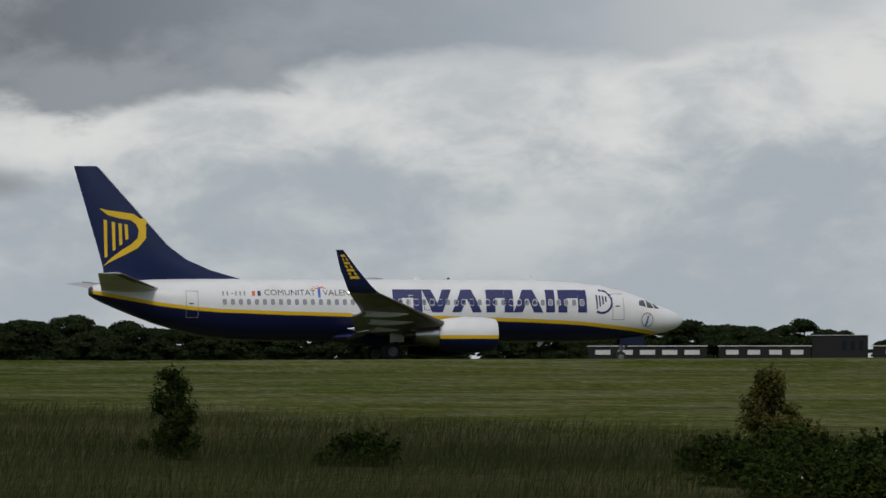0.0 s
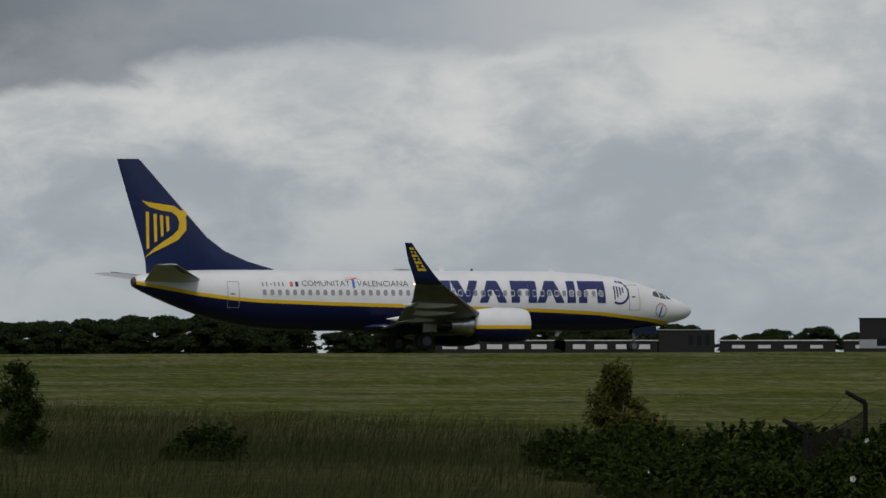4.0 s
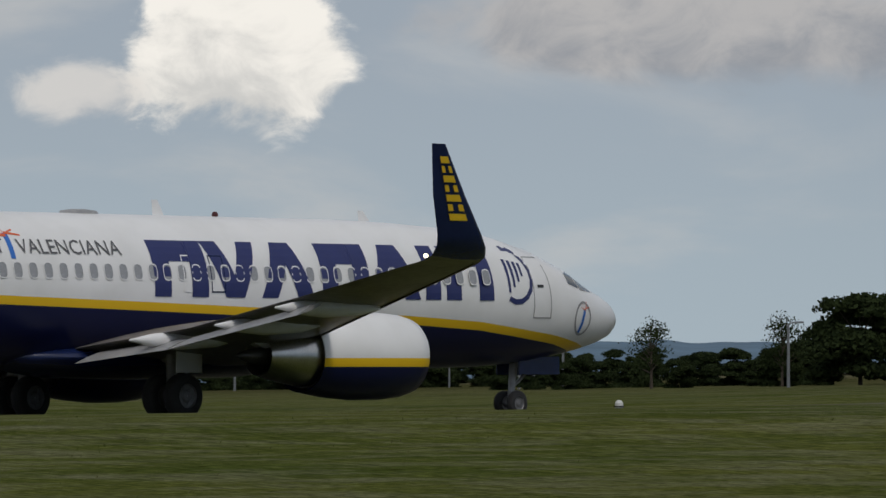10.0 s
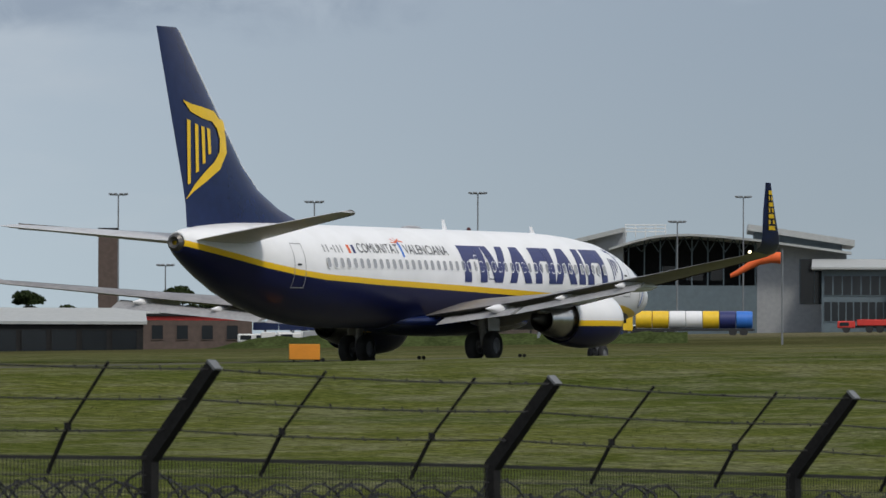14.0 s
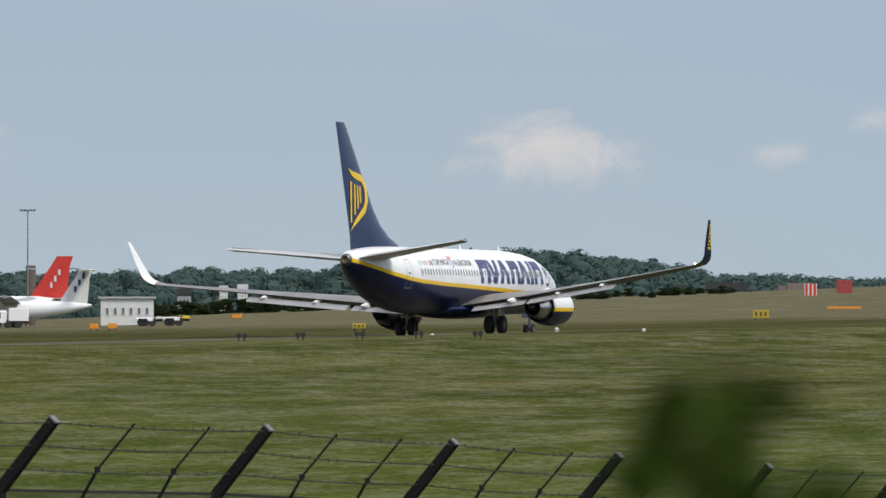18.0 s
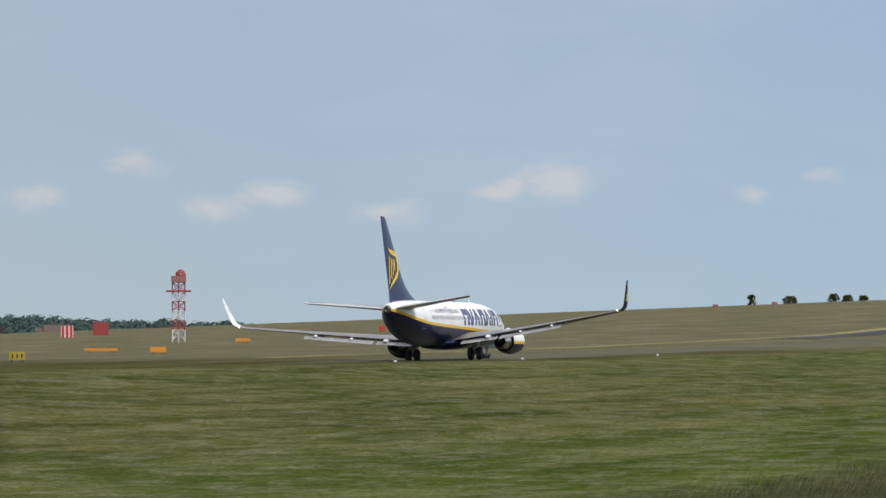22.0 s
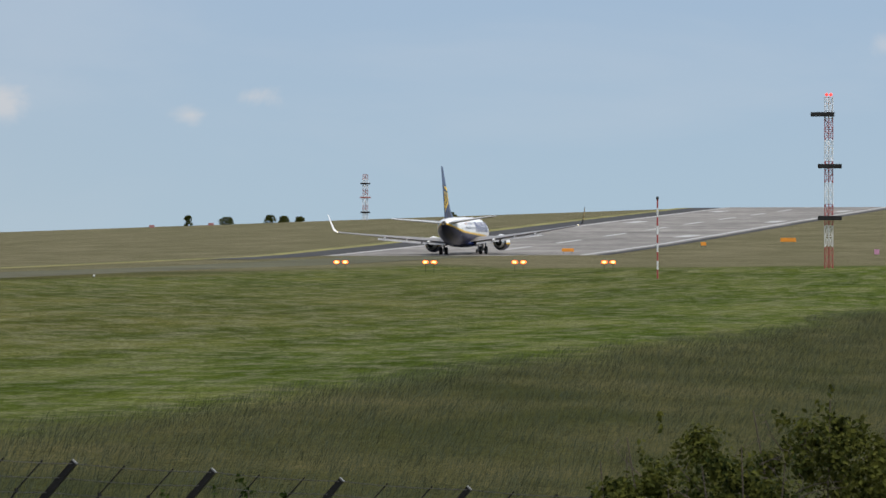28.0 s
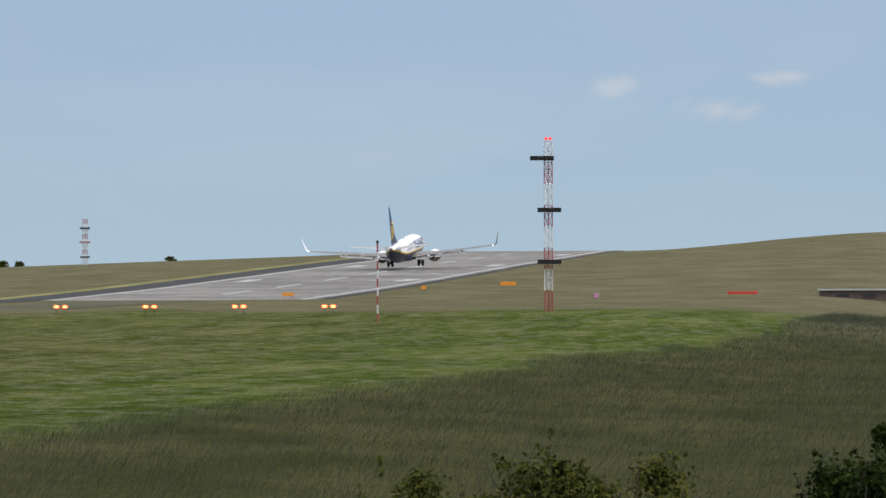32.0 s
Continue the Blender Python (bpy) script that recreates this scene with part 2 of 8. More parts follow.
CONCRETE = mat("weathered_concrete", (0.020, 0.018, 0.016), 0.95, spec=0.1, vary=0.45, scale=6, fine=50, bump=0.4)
ORANGE = mat("orange_sign", (0.68, 0.25, 0.015), 0.5, vary=0.08)
RED = mat("red_paint", (0.55, 0.035, 0.025), 0.5, vary=0.15)
PANEL = mat("panel_white", (0.62, 0.62, 0.60), 0.6, vary=0.1)
CLAD = mat("grey_cladding", (0.30, 0.31, 0.32), 0.6, vary=0.12)
DARKCLAD = mat("dark_cladding", (0.022, 0.022, 0.022), 0.8, vary=0.25, spec=0.15)
BRICK = mat("brown_brick", (0.095, 0.068, 0.056), 0.85, vary=0.25, fine=30)
BLUE = mat("blue_paint", (0.03, 0.16, 0.55), 0.4, vary=0.1)
ROOF = mat("roof_sheet", (0.36, 0.37, 0.36), 0.55, vary=0.1)
BARK = mat("bark", (0.07, 0.055, 0.04), 0.9, vary=0.4, fine=30, bump=0.5)


# ---- builders ----
def mesh_ob(name, bm, material, parent=None, label=""):
    me = bpy.data.meshes.new(name)
    bm.to_mesh(me)
    bm.free()
    for m in (material if isinstance(material, (list, tuple)) else [material]):
        me.materials.append(m)
    ob = new(name, me)
    if parent is not None:
        ob.parent = parent
    if label:
        ob["label"] = label
    return ob


def part(name, bm, material, parent, label=""):
    return mesh_ob(name, bm, material, parent, label)


def smooth(ob, angle=40):
    for p in ob.data.polygons:
        p.use_smooth = True
    ob.data.set_sharp_from_angle(angle=radians(angle))
    return ob


def thing(name, m, label, category, group=""):
    ob = new(name)
    ob.empty_display_size = 0.2
    ob.matrix_world = m
    return tagged(ob, label, category, group)


def box(bm, x0, x1, y0, y1, z0, z1, bevel=0.0):
    r = bmesh.ops.create_cube(bm, size=1)
    vs = r["verts"]
    for v in vs:
        v.co = Vector((x0 + (v.co.x + 0.5) * (x1 - x0), y0 + (v.co.y + 0.5) * (y1 - y0), z0 + (v.co.z + 0.5) * (z1 - z0)))
    if bevel:
        es = {e for v in vs for e in v.link_edges}
        bmesh.ops.bevel(bm, geom=list(es), offset=bevel, segments=1, affect="EDGES")
    return vs


def rod(bm, a, b, r0, r1=None, n=8, caps=True):
    """A tapered bar from a to b."""
    a, b = Vector(a), Vector(b)
    d = b - a
    q = d.to_track_quat("Z", "Y").to_matrix().to_4x4()
    r = bmesh.ops.create_cone(bm, cap_ends=caps, segments=n, radius1=r0, radius2=r0 if r1 is None else r1, depth=d.length,
                              matrix=Matrix.Translation((a + b) / 2) @ q)
    return r["verts"]


def lathe(bm, profile, n=24, axis="x", centre=(0, 0, 0)):
    """Turns (position, radius) pairs about an axis."""
    rings = []
    cx = Vector(centre)
    for p, r in profile:
        ring = []
        for i in range(n):
            a = 2 * math.pi * i / n
            c, s = math.cos(a) * r, math.sin(a) * r
            co = {"x": (p, c, s), "y": (c, p, s), "z": (c, s, p)}[axis]
            ring.append(bm.verts.new(cx + Vector(co)))
        rings.append(ring)
    for r0, r1 in zip(rings, rings[1:]):
        for i in range(n):
            bm.faces.new((r0[i], r0[(i + 1) % n], r1[(i + 1) % n], r1[i]))
    return rings


def loft(bm, rings, close=True, cap=True):
    vs = [[bm.verts.new(p) for p in r] for r in rings]
    n = len(vs[0])
    for a, b in zip(vs, vs[1:]):
        for i in range(n if close else n - 1):
            bm.faces.new((a[i], a[(i + 1) % n], b[(i + 1) % n], b[i]))
    if cap:
        bm.faces.new(vs[0][::-1])
        bm.faces.new(vs[-1])
    bmesh.ops.recalc_face_normals(bm, faces=bm.faces[:])
    return vs


def fresh():
    return bmesh.new()


# ---- ground ----
RW_S = (-3000, 96, 120, 147, 191, 253, 330, 394, 486, 586, 692, 850, 952, 1058, 1164, 1393, 1600, 2200, 4000)
RW_Z = (-1.18, -1.18, -1.12, -0.78, -0.18, 0.55, 1.60, 2.38, 3.40, 5.15, 6.85, 9.95, 12.95, 16.4, 19.9, 27.2, 29.0, 24.0, 10.0)


def runway_z(s):
    return float(np.interp(s, RW_S, RW_Z))


def step(x, a, b):
    u = min(1.0, max(0.0, (x - a) / (b - a)))
    return u * u * (3 - 2 * u)


def ground_z(s, c):
    """Height of the land at s metres along the runway's course and c metres across it."""
    zr = runway_z(s)
    if c > 153:
        fall = 0.012 + 0.0205 * min(1, max(0, (s - 700) / 600))
        z = zr - fall * (min(c, 900) - 153) - 0.02 * max(0, min(c, 1700) - 900)
        e = step(COURSE - math.atan2(c, s), -0.12, -0.02)
        low = float(np.interp(c, (153, 300, 500, 1700, 4500), (-1.05, -1.3 - 0.6 * e, -2.8 - 0.6 * e, -8.4 - 0.6 * e, -22.0 - 2.0 * e)))
        if s < 125:
            knoll = float(np.interp(c, (153, 160, 172, 195, 240, 300, 380), (-1.05, -0.62, -0.56, -0.78, -0.86, -1.12, -1.9)))
            low += (knoll - low) * (1 - step(s, 100, 125)) * (1 - step(c, 300, 380))
        west = step(math.atan2(c, s) - COURSE, 0.27, 0.38) if s < 400 else 0.0
        return (max(z, low) if s < 900 or c > 900 else z) - 0.04 - west * 0.0031 * (min(c, 2500) - 153)
    if c >= 121:
        return zr - 0.04
    drop = float(np.interp(s, (-200, 0, 60, 200, 334, 450, 540, 600, 800, 900, 1400), (1.1, 1.2, 2.2, 2.6, 2.4, 1.5, 0.4, -0.5, 0.0, 0.3, -4.0)))
    more = float(np.interp(s, (-200, 0, 40, 70, 200, 600), (0.4, 0.6, 1.0, 1.5, 1.5, 2.0)))
    verge = float(np.interp(s, (60, 95, 115, 142, 260), (0.20, 0.34, 0.44, 0.52, 0.5))) * step(c, 92, 104) * (1 - step(c, 114, 120)) * (1 - step(s, 780, 860))
    z = zr - 0.04 + verge - drop * step(107 - c, 0, 62) - more * step(45 - c, 0, 33)
    bank = 1 - step(c, -2, 9)
    return z * (1 - bank) + (-2.3) * bank


def at_sc(s, c, lift=0.0):
    p = ALONG * s + ACROSS * c
    return Vector((p.x, p.y, ground_z(s, c) + lift))


def sc_of(p):
    return p.x * ALONG.x + p.y * ALONG.y, p.x * ACROSS.x + p.y * ACROSS.y


def on_ground(az, dist, lift=0.0):
    p = polar(az, dist)
    s, c = sc_of(p)
    p.z = ground_z(s, c) + lift
    return p


def ground_sheet():
    ss = sorted(set([*range(-3000, -200, 200), *range(-200, 0, 20), *range(0, 240, 5), *range(240, 1600, 20), *range(1600, 4200, 200)]))
    cc = sorted(set([*range(-600, -100, 100), *range(-100, -10, 10), *range(-10, 112, 3), *range(112, 160, 8), *range(160, 400, 20), *range(400, 4400, 250)]))
    verts, faces = [], []
    for s in ss:
        for c in cc:
            rough = 0.07 * noise.noise(Vector((s / 9, c / 9, 0))) if not 100 < c < 160 else 0
            verts.append(at_sc(s, c, rough))
    n = len(cc)
    for i in range(len(ss) - 1):
        for j in range(n - 1):
            faces.append((i * n + j, (i + 1) * n + j, (i + 1) * n + j + 1, i * n + j + 1))
    me = bpy.data.meshes.new("ground")
    me.from_pydata(verts, [], faces)
    me.update()
    for p in me.polygons:
        p.use_smooth = True
    return me


def grass_material():
    m = bpy.data.materials.new("mown_and_rough_grass")
    m.use_nodes = True
    n, l = m.node_tree.nodes, m.node_tree.links
    b = n["Principled BSDF"]
    b.inputs["Roughness"].default_value = 1.0
    b.inputs["Specular IOR Level"].default_value = 0.0
    tc = n.new("ShaderNodeTexCoord")
    mp = n.new("ShaderNodeMapping")
    mp.inputs["Rotation"].default_value = (0, 0, COURSE - math.pi / 2)
    l.new(tc.outputs["Object"], mp.inputs["Vector"])
    # after the turn, x runs along the runway and y across it
    def tex(sx, sy, detail=5, rough=0.6):
        q = n.new("ShaderNodeMapping")
        q.inputs["Scale"].default_value = (sx, sy, 1)
        l.new(mp.outputs[0], q.inputs["Vector"])
        t = n.new("ShaderNodeTexNoise")
        t.inputs["Scale"].default_value, t.inputs["Detail"].default_value, t.inputs["Roughness"].default_value = 1, detail, rough
        l.new(q.outputs[0], t.inputs["Vector"])
        return t
    stripes, patch, fine, hay = tex(0.02, 0.25, 4), tex(0.05, 0.09, 4), tex(2.6, 4.6, 5, 0.75), tex(0.2, 0.6, 5, 0.7)
    speck_a, speck_b, dash = tex(0.8, 9.0, 4, 0.75), tex(8.0, 0.8, 4, 0.75), tex(0.9, 0.30, 4, 0.65)
    def ramp(src, *stops):
        r = n.new("ShaderNodeValToRGB")
        e = r.color_ramp.elements
        while len(e) < len(stops):
            e.new(0.5)
        for k, (pos, col) in enumerate(stops):
            e[k].position, e[k].color = pos, (*col, 1)
        l.new(src, r.inputs[0])
        return r
    def mix(fac, a, c, kind="MIX"):
        x = n.new("ShaderNodeMix")
        x.data_type, x.blend_type = "RGBA", kind
        if isinstance(fac, float):
            x.inputs[0].default_value = fac
        else:
            l.new(fac, x.inputs[0])
        l.new(a, x.inputs[6])
        l.new(c, x.inputs[7])
        return x
    mown = ramp(stripes.outputs[0], (0.34, (0.048, 0.070, 0.016)), (0.5, (0.070, 0.096, 0.021)), (0.66, (0.110, 0.127, 0.048)))
    va = n.new("ShaderNodeAttribute")
    va.attribute_name = "east_field"
    even = n.new("ShaderNodeMapRange")
    even.inputs[3].default_value, even.inputs[4].default_value = 0.8, 0.0
    l.new(va.outputs["Fac"], even.inputs[0])
    plain = n.new("ShaderNodeRGB")
    plain.outputs[0].default_value = (0.092, 0.110, 0.030, 1)
    mown = mix(even.outputs[0], mown.outputs[0], plain.outputs[0])
    tone = ramp(patch.outputs[0], (0.35, (0.72, 0.80, 0.7)), (0.65, (1.2, 1.12, 1.1)))
    grain = ramp(fine.outputs[0], (0.3, (0.35, 0.38, 0.3)), (0.7, (1.65, 1.6, 1.5)))
    straw = ramp(hay.outputs[0], (0.45, (0, 0, 0)), (0.70, (0.7, 0.7, 0.7)))
    dry = n.new("ShaderNodeAttribute")
    dry.attribute_name = "dry_grass"
    dry_half = n.new("ShaderNodeMath")
    dry_half.operation, dry_half.inputs[1].default_value = "MULTIPLY", 0.5
    l.new(dry.outputs["Fac"], dry_half.inputs[0])
    dry_col = ramp(stripes.outputs[0], (0.36, (0.062, 0.058, 0.025)), (0.62, (0.114, 0.100, 0.051)))
    mown = mix(dry_half.outputs[0], mown.outputs[2], dry_col.outputs[0])
    c1 = mix(1.0, mown.outputs[2], tone.outputs[0], "MULTIPLY")
    straw_col = n.new("ShaderNodeRGB")
    straw_col.outputs[0].default_value = (0.192, 0.187, 0.132, 1)
    c1 = mix(straw.outputs[0], c1.outputs[2], straw_col.outputs[0])
    dashes = ramp(dash.outputs[0], (0.61, (0, 0, 0)), (0.72, (0.45, 0.45, 0.45)))
    c1 = mix(dashes.outputs[0], c1.outputs[2], straw_col.outputs[0])
    vb = n.new("ShaderNodeMath")
    vb.operation, vb.inputs[0].default_value = "SUBTRACT", 1.0
    l.new(va.outputs["Fac"], vb.inputs[1])
    for sp, weight in ((speck_a, va.outputs["Fac"]), (speck_b, vb.outputs[0])):
        c1 = mix(weight, c1.outputs[2], ramp(sp.outputs[0], (0.3, (0.55, 0.58, 0.55)), (0.7, (1.45, 1.42, 1.45))).outputs[0], "MULTIPLY")
    c2 = mix(1.0, c1.outputs[2], grain.outputs[0], "MULTIPLY")
    rough_col = ramp(patch.outputs[0], (0.35, (0.050, 0.055, 0.022)), (0.65, (0.092, 0.086, 0.042)))
    # far slope: straw grass colours, greyed and paled to include haze
    hazed_slope_col = ramp(patch.outputs[0], (0.35, (0.112, 0.108, 0.068)), (0.65, (0.158, 0.143, 0.098)))
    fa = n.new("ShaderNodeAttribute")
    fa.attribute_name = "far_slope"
    rough_col = mix(fa.outputs["Fac"], rough_col.outputs[0], hazed_slope_col.outputs[0])
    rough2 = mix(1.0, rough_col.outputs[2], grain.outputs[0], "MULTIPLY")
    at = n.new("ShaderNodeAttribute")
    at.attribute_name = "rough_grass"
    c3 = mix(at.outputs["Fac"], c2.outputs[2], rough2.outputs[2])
    l.new(c3.outputs[2], b.inputs["Base Color"])
    bp = n.new("ShaderNodeBump")
    bp.inputs["Strength"].default_value, bp.inputs["Distance"].default_value = 0.8, 0.25
    l.new(fine.outputs[0], bp.inputs["Height"])
    l.new(bp.outputs[0], b.inputs["Normal"])
    return m


def mown_edge(s):
    """How far the uncut grass reaches from the fence towards the runway."""
    wave = (2.2 * noise.noise(Vector((s * 0.09, 0.5, 2))) + 1.3 * noise.noise(Vector((s * 0.4, 1.5, 2)))) * step(s, 60, 120)
    return wave + float(np.interp(s, (-300, 0, 18, 45, 70, 105, 150, 210, 270, 325, 370, 445, 480, 560, 1500), (100, 90, 70, 14, 22, 34, 38, 40, 40.5, 39.5, 36.5, 36, 32, 28, 28)))


ground_me = ground_sheet()
ground_me.materials.append(grass_material())
for name in ("rough_grass", "east_field", "dry_grass", "far_slope"):
    ground_me.attributes.new(name, "FLOAT", "POINT")
attr, east_attr, dry_attr, far_attr = [ground_me.attributes[name] for name in ("rough_grass", "east_field", "dry_grass", "far_slope")]
for k, v in enumerate(ground_me.vertices):
    s, c = sc_of(v.co)
    beyond = max(step(c, 98, 106), step(s, 650, 690)) if s > 520 else step(c, 104, 107) * step(s, 260, 340)
    east_attr.data[k].value = step(s, 110, 260)
    dry_attr.data[k].value = step(c, 46, 74) * (1 - 0.5 * step(s, 330, 600)) * (0.25 + 0.75 * step(s, 140, 240))
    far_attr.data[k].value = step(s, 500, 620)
    attr.data[k].value = max(1 - step(c, mown_edge(s) - 2, mown_edge(s) + 2), beyond)
ground = tagged(new("ground", ground_me), "mown and rough airfield grass rising to a ridge", "grass field", kind="structure")


def ribbon(name, s0, s1, c0, c1, ds, material, lift, label, category):
    verts, faces = [], []
    k = max(1, int((s1 - s0) / ds))
    for i in range(k + 1):
        s = s0 + (s1 - s0) * i / k
        for c in (c0, c1):
            p = ALONG * s + ACROSS * c
            verts.append((p.x, p.y, runway_z(s) + lift))
    for i in range(k):
        faces.append((2 * i, 2 * i + 2, 2 * i + 3, 2 * i + 1))
    me = bpy.data.meshes.new(name)
    me.from_pydata(verts, [], faces)
    me.update()
    me.materials.append(material)
    return tagged(new(name, me), label, category, kind="structure")


ASPHALT = mat("runway_asphalt", (0.205, 0.192, 0.178), 0.9, vary=0.4, scale=0.05, fine=0.4, spec=0.15)
DARKASPHALT = mat("dark_asphalt", (0.06, 0.06, 0.062), 0.95, vary=0.3, scale=0.05, fine=0.8, spec=0.05)
STRIPASPHALT = mat("worn_mossy_asphalt", (0.092, 0.09, 0.058), 0.95, vary=0.3, scale=0.05, fine=0.8, spec=0.05)
MARKING = mat("runway_marking", (0.37, 0.37, 0.36), 0.7, vary=0.25, fine=1.5)
ribbon("runway", 850, 2200, 108, 146, 20, ASPHALT, 0.0, "pale grey worn asphalt runway climbing a slope", "runway")
ribbon("runway_starter_strip", 40, 850, 122, 139, 20, STRIPASPHALT, 0.0, "narrow dark asphalt strip leading to the runway", "runway")
ribbon("runway_shoulder_near", 850, 2200, 106.2, 108, 20, DARKASPHALT, 0.0, "dark asphalt shoulder beside the runway", "runway shoulder")
ribbon("runway_shoulder_far", 800, 2200, 146, 153, 20, DARKASPHALT, 0.0, "dark asphalt shoulder beside the runway", "runway shoulder")


ribbon("verge_strip", 560, 2200, 153, 156, 20, mat("pale_trodden_verge", (0.20, 0.19, 0.075), 0.95, vary=0.35, scale=0.06, fine=0.5, spec=0.05), -0.02, "pale yellow-green trodden verge beside the runway", "verge")


def stripe(s0, s1, c0, c1, label):
    """One painted runway marking that follows the slope."""
    verts, faces = [], []
    k = max(1, int((s1 - s0) / 15))
    for i in range(k + 1):
        s = s0 + (s1 - s0) * i / k
        for c in (c0, c1):
            p = ALONG * s + ACROSS * c
            verts.append((p.x, p.y, runway_z(s) + 0.012))
        if i:
            faces.append((2 * i - 2, 2 * i, 2 * i + 1, 2 * i - 1))
    me = bpy.data.meshes.new("runway_marking")
    me.from_pydata(verts, [], faces)
    me.materials.append(MARKING)
    return tagged(new("runway_marking", me), label, "runway marking", "runway markings", "structure")


stripe(855, 2100, 109.3, 110.2, "long white runway edge line")
stripe(855, 2100, 144.2, 145.1, "long white runway edge line")
for k in range(14):
    stripe(900 + 60 * k, 930 + 60 * k, 126.6, 127.5, "white runway centre dash")
for k in range(3):
    for c in (112, 138.5):
        stripe(1010 + 150 * k, 1032 + 150 * k, c, c + 2.6, "broad white runway touchdown bar")


# ---- the airliner: x forward, y to its left, origin on the ground under the main wheels ----
ORG = 19.0
ST = (0.0, 0.2, 0.5, 1.0, 1.8, 2.7, 4.0, 5.5, 7.3, 9.0, 11.0, 27.5, 29.5, 31.0, 32.5, 34.0, 35.3, 36.5, 37.4, 37.9)
TOP = (2.66, 2.96, 3.17, 3.38, 3.66, 4.10, 4.56, 4.90, 5.08, 5.17, 5.22, 5.22, 5.22, 5.22, 5.20, 5.17, 5.10, 5.00, 4.88, 4.76)
BOT = (2.54, 2.30, 2.12, 1.96, 1.78, 1.62, 1.44, 1.34, 1.30, 1.30, 1.30, 1.30, 1.42, 1.62, 1.95, 2.38, 2.86, 3.34, 3.74, 4.00)
HW = (0.06, 0.34, 0.56, 0.82, 1.12, 1.37, 1.60, 1.76, 1.84, 1.87, 1.88, 1.88, 1.86, 1.81, 1.70, 1.48, 1.20, 0.88, 0.58, 0.36)
# cheat line: where white meets navy
LINE_S = (0.0, 1.2, 1.8, 3.6, 7.0, 10.0, 15.0, 20.0, 26.0, 30.0, 32.0, 34.0, 36.0, 38.0)
LINE_Z = (1.42, 1.68, 1.78, 2.05, 2.40, 2.55, 2.71, 2.85, 3.00, 3.15, 3.31, 3.58, 3.96, 4.36)


def hull(s):
    return tuple(float(np.interp(s, ST, a)) for a in (TOP, BOT, HW))


def hull_y(s, z):
    """Half width of the hull at a station and height."""
    t, b, w = hull(s)
    u = max(-1, min(1, (z - (t + b) / 2) / max(0.01, (t - b) / 2)))
    return w * (1 - abs(u) ** 2.05) ** 0.5


def skin(s, z, off=0.012, side=-1):
    return Vector((ORG - s, side * (hull_y(s, z) + off), z))


def livery_material():
    m = bpy.data.materials.new("white_navy_livery")
    m.use_nodes = True
    n, l = m.node_tree.nodes, m.node_tree.links
    b = n["Principled BSDF"]
    b.inputs["Roughness"].default_value = 0.28
    tc = n.new("ShaderNodeTexCoord")
    sp = n.new("ShaderNodeSeparateXYZ")
    l.new(tc.outputs["Object"], sp.inputs[0])
    st = n.new("ShaderNodeMath")
    st.operation, st.inputs[0].default_value = "SUBTRACT", ORG
    l.new(sp.outputs["X"], st.inputs[1])
    dv = n.new("ShaderNodeMath")
    dv.operation, dv.inputs[1].default_value = "DIVIDE", 40.0
    l.new(st.outputs[0], dv.inputs[0])
    rp = n.new("ShaderNodeValToRGB")
    e = rp.color_ramp.elements
    while len(e) < len(LINE_S):
        e.new(0.5)
    for k, (s, z) in enumerate(zip(LINE_S, LINE_Z)):
        e[k].position, e[k].color = s / 40, (z / 6, z / 6, z / 6, 1)
    l.new(dv.outputs[0], rp.inputs[0])
    zz = n.new("ShaderNodeMath")
    zz.operation, zz.inputs[1].default_value = "MULTIPLY", 6.0
    l.new(rp.outputs[0], zz.inputs[0])
    def above(off):
        a = n.new("ShaderNodeMath")
        a.operation, a.inputs[1].default_value = "ADD", off
        l.new(zz.outputs[0], a.inputs[0])
        g = n.new("ShaderNodeMath")
        g.operation = "GREATER_THAN"
        l.new(sp.outputs["Z"], g.inputs[0])
        l.new(a.outputs[0], g.inputs[1])
        return g
    no = n.new("ShaderNodeTexNoise")
    no.inputs["Scale"].default_value, no.inputs["Detail"].default_value = 0.7, 6
    l.new(tc.outputs["Object"], no.inputs["Vector"])
    dirt = n.new("ShaderNodeValToRGB")
    dirt.color_ramp.elements[0].color, dirt.color_ramp.elements[1].color = (0.735, 0.735, 0.73, 1), (0.80, 0.80, 0.80, 1)
    dirt.color_ramp.elements[0].position, dirt.color_ramp.elements[1].position = 0.35, 0.6
    l.new(no.outputs[0], dirt.inputs[0])
    last = None
    for fac, col in ((above(-0.11), (0.80, 0.50, 0.02)), (above(0.11), None)):
        x = n.new("ShaderNodeMix")
        x.data_type = "RGBA"
        l.new(fac.outputs[0], x.inputs[0])
        if last is None:
            x.inputs[6].default_value = (0.007, 0.010, 0.050, 1)
        else:
            l.new(last.outputs[2], x.inputs[6])
        if col:
            x.inputs[7].default_value = (*col, 1)
        else:
            l.new(dirt.outputs[0], x.inputs[7])
        last = x
    l.new(last.outputs[2], b.inputs["Base Color"])
    b.inputs["Specular IOR Level"].default_value = 0.3
    return m


def airfoil(le_s, chord, y, z, thick, n=10, vertical=False, cant=0.0):
    """A closed wing section; cant turns it from flat (0) to upright (90)."""
    pts = []
    for i in range(2 * n):
        k = i / n
        up = i < n
        u = (1 - math.cos(math.pi * (k if up else 2 - k))) / 2
        t = thick * chord * (2.6 * math.sqrt(max(u, 0)) * (1 - u) * 0.75 + 0.004) * (1 if up else -0.75)
        s = le_s + chord * u
        a = radians(cant)
        pts.append(Vector((ORG - s, y - math.copysign(1, y) * t * math.sin(a), z + t * math.cos(a))))
    return pts


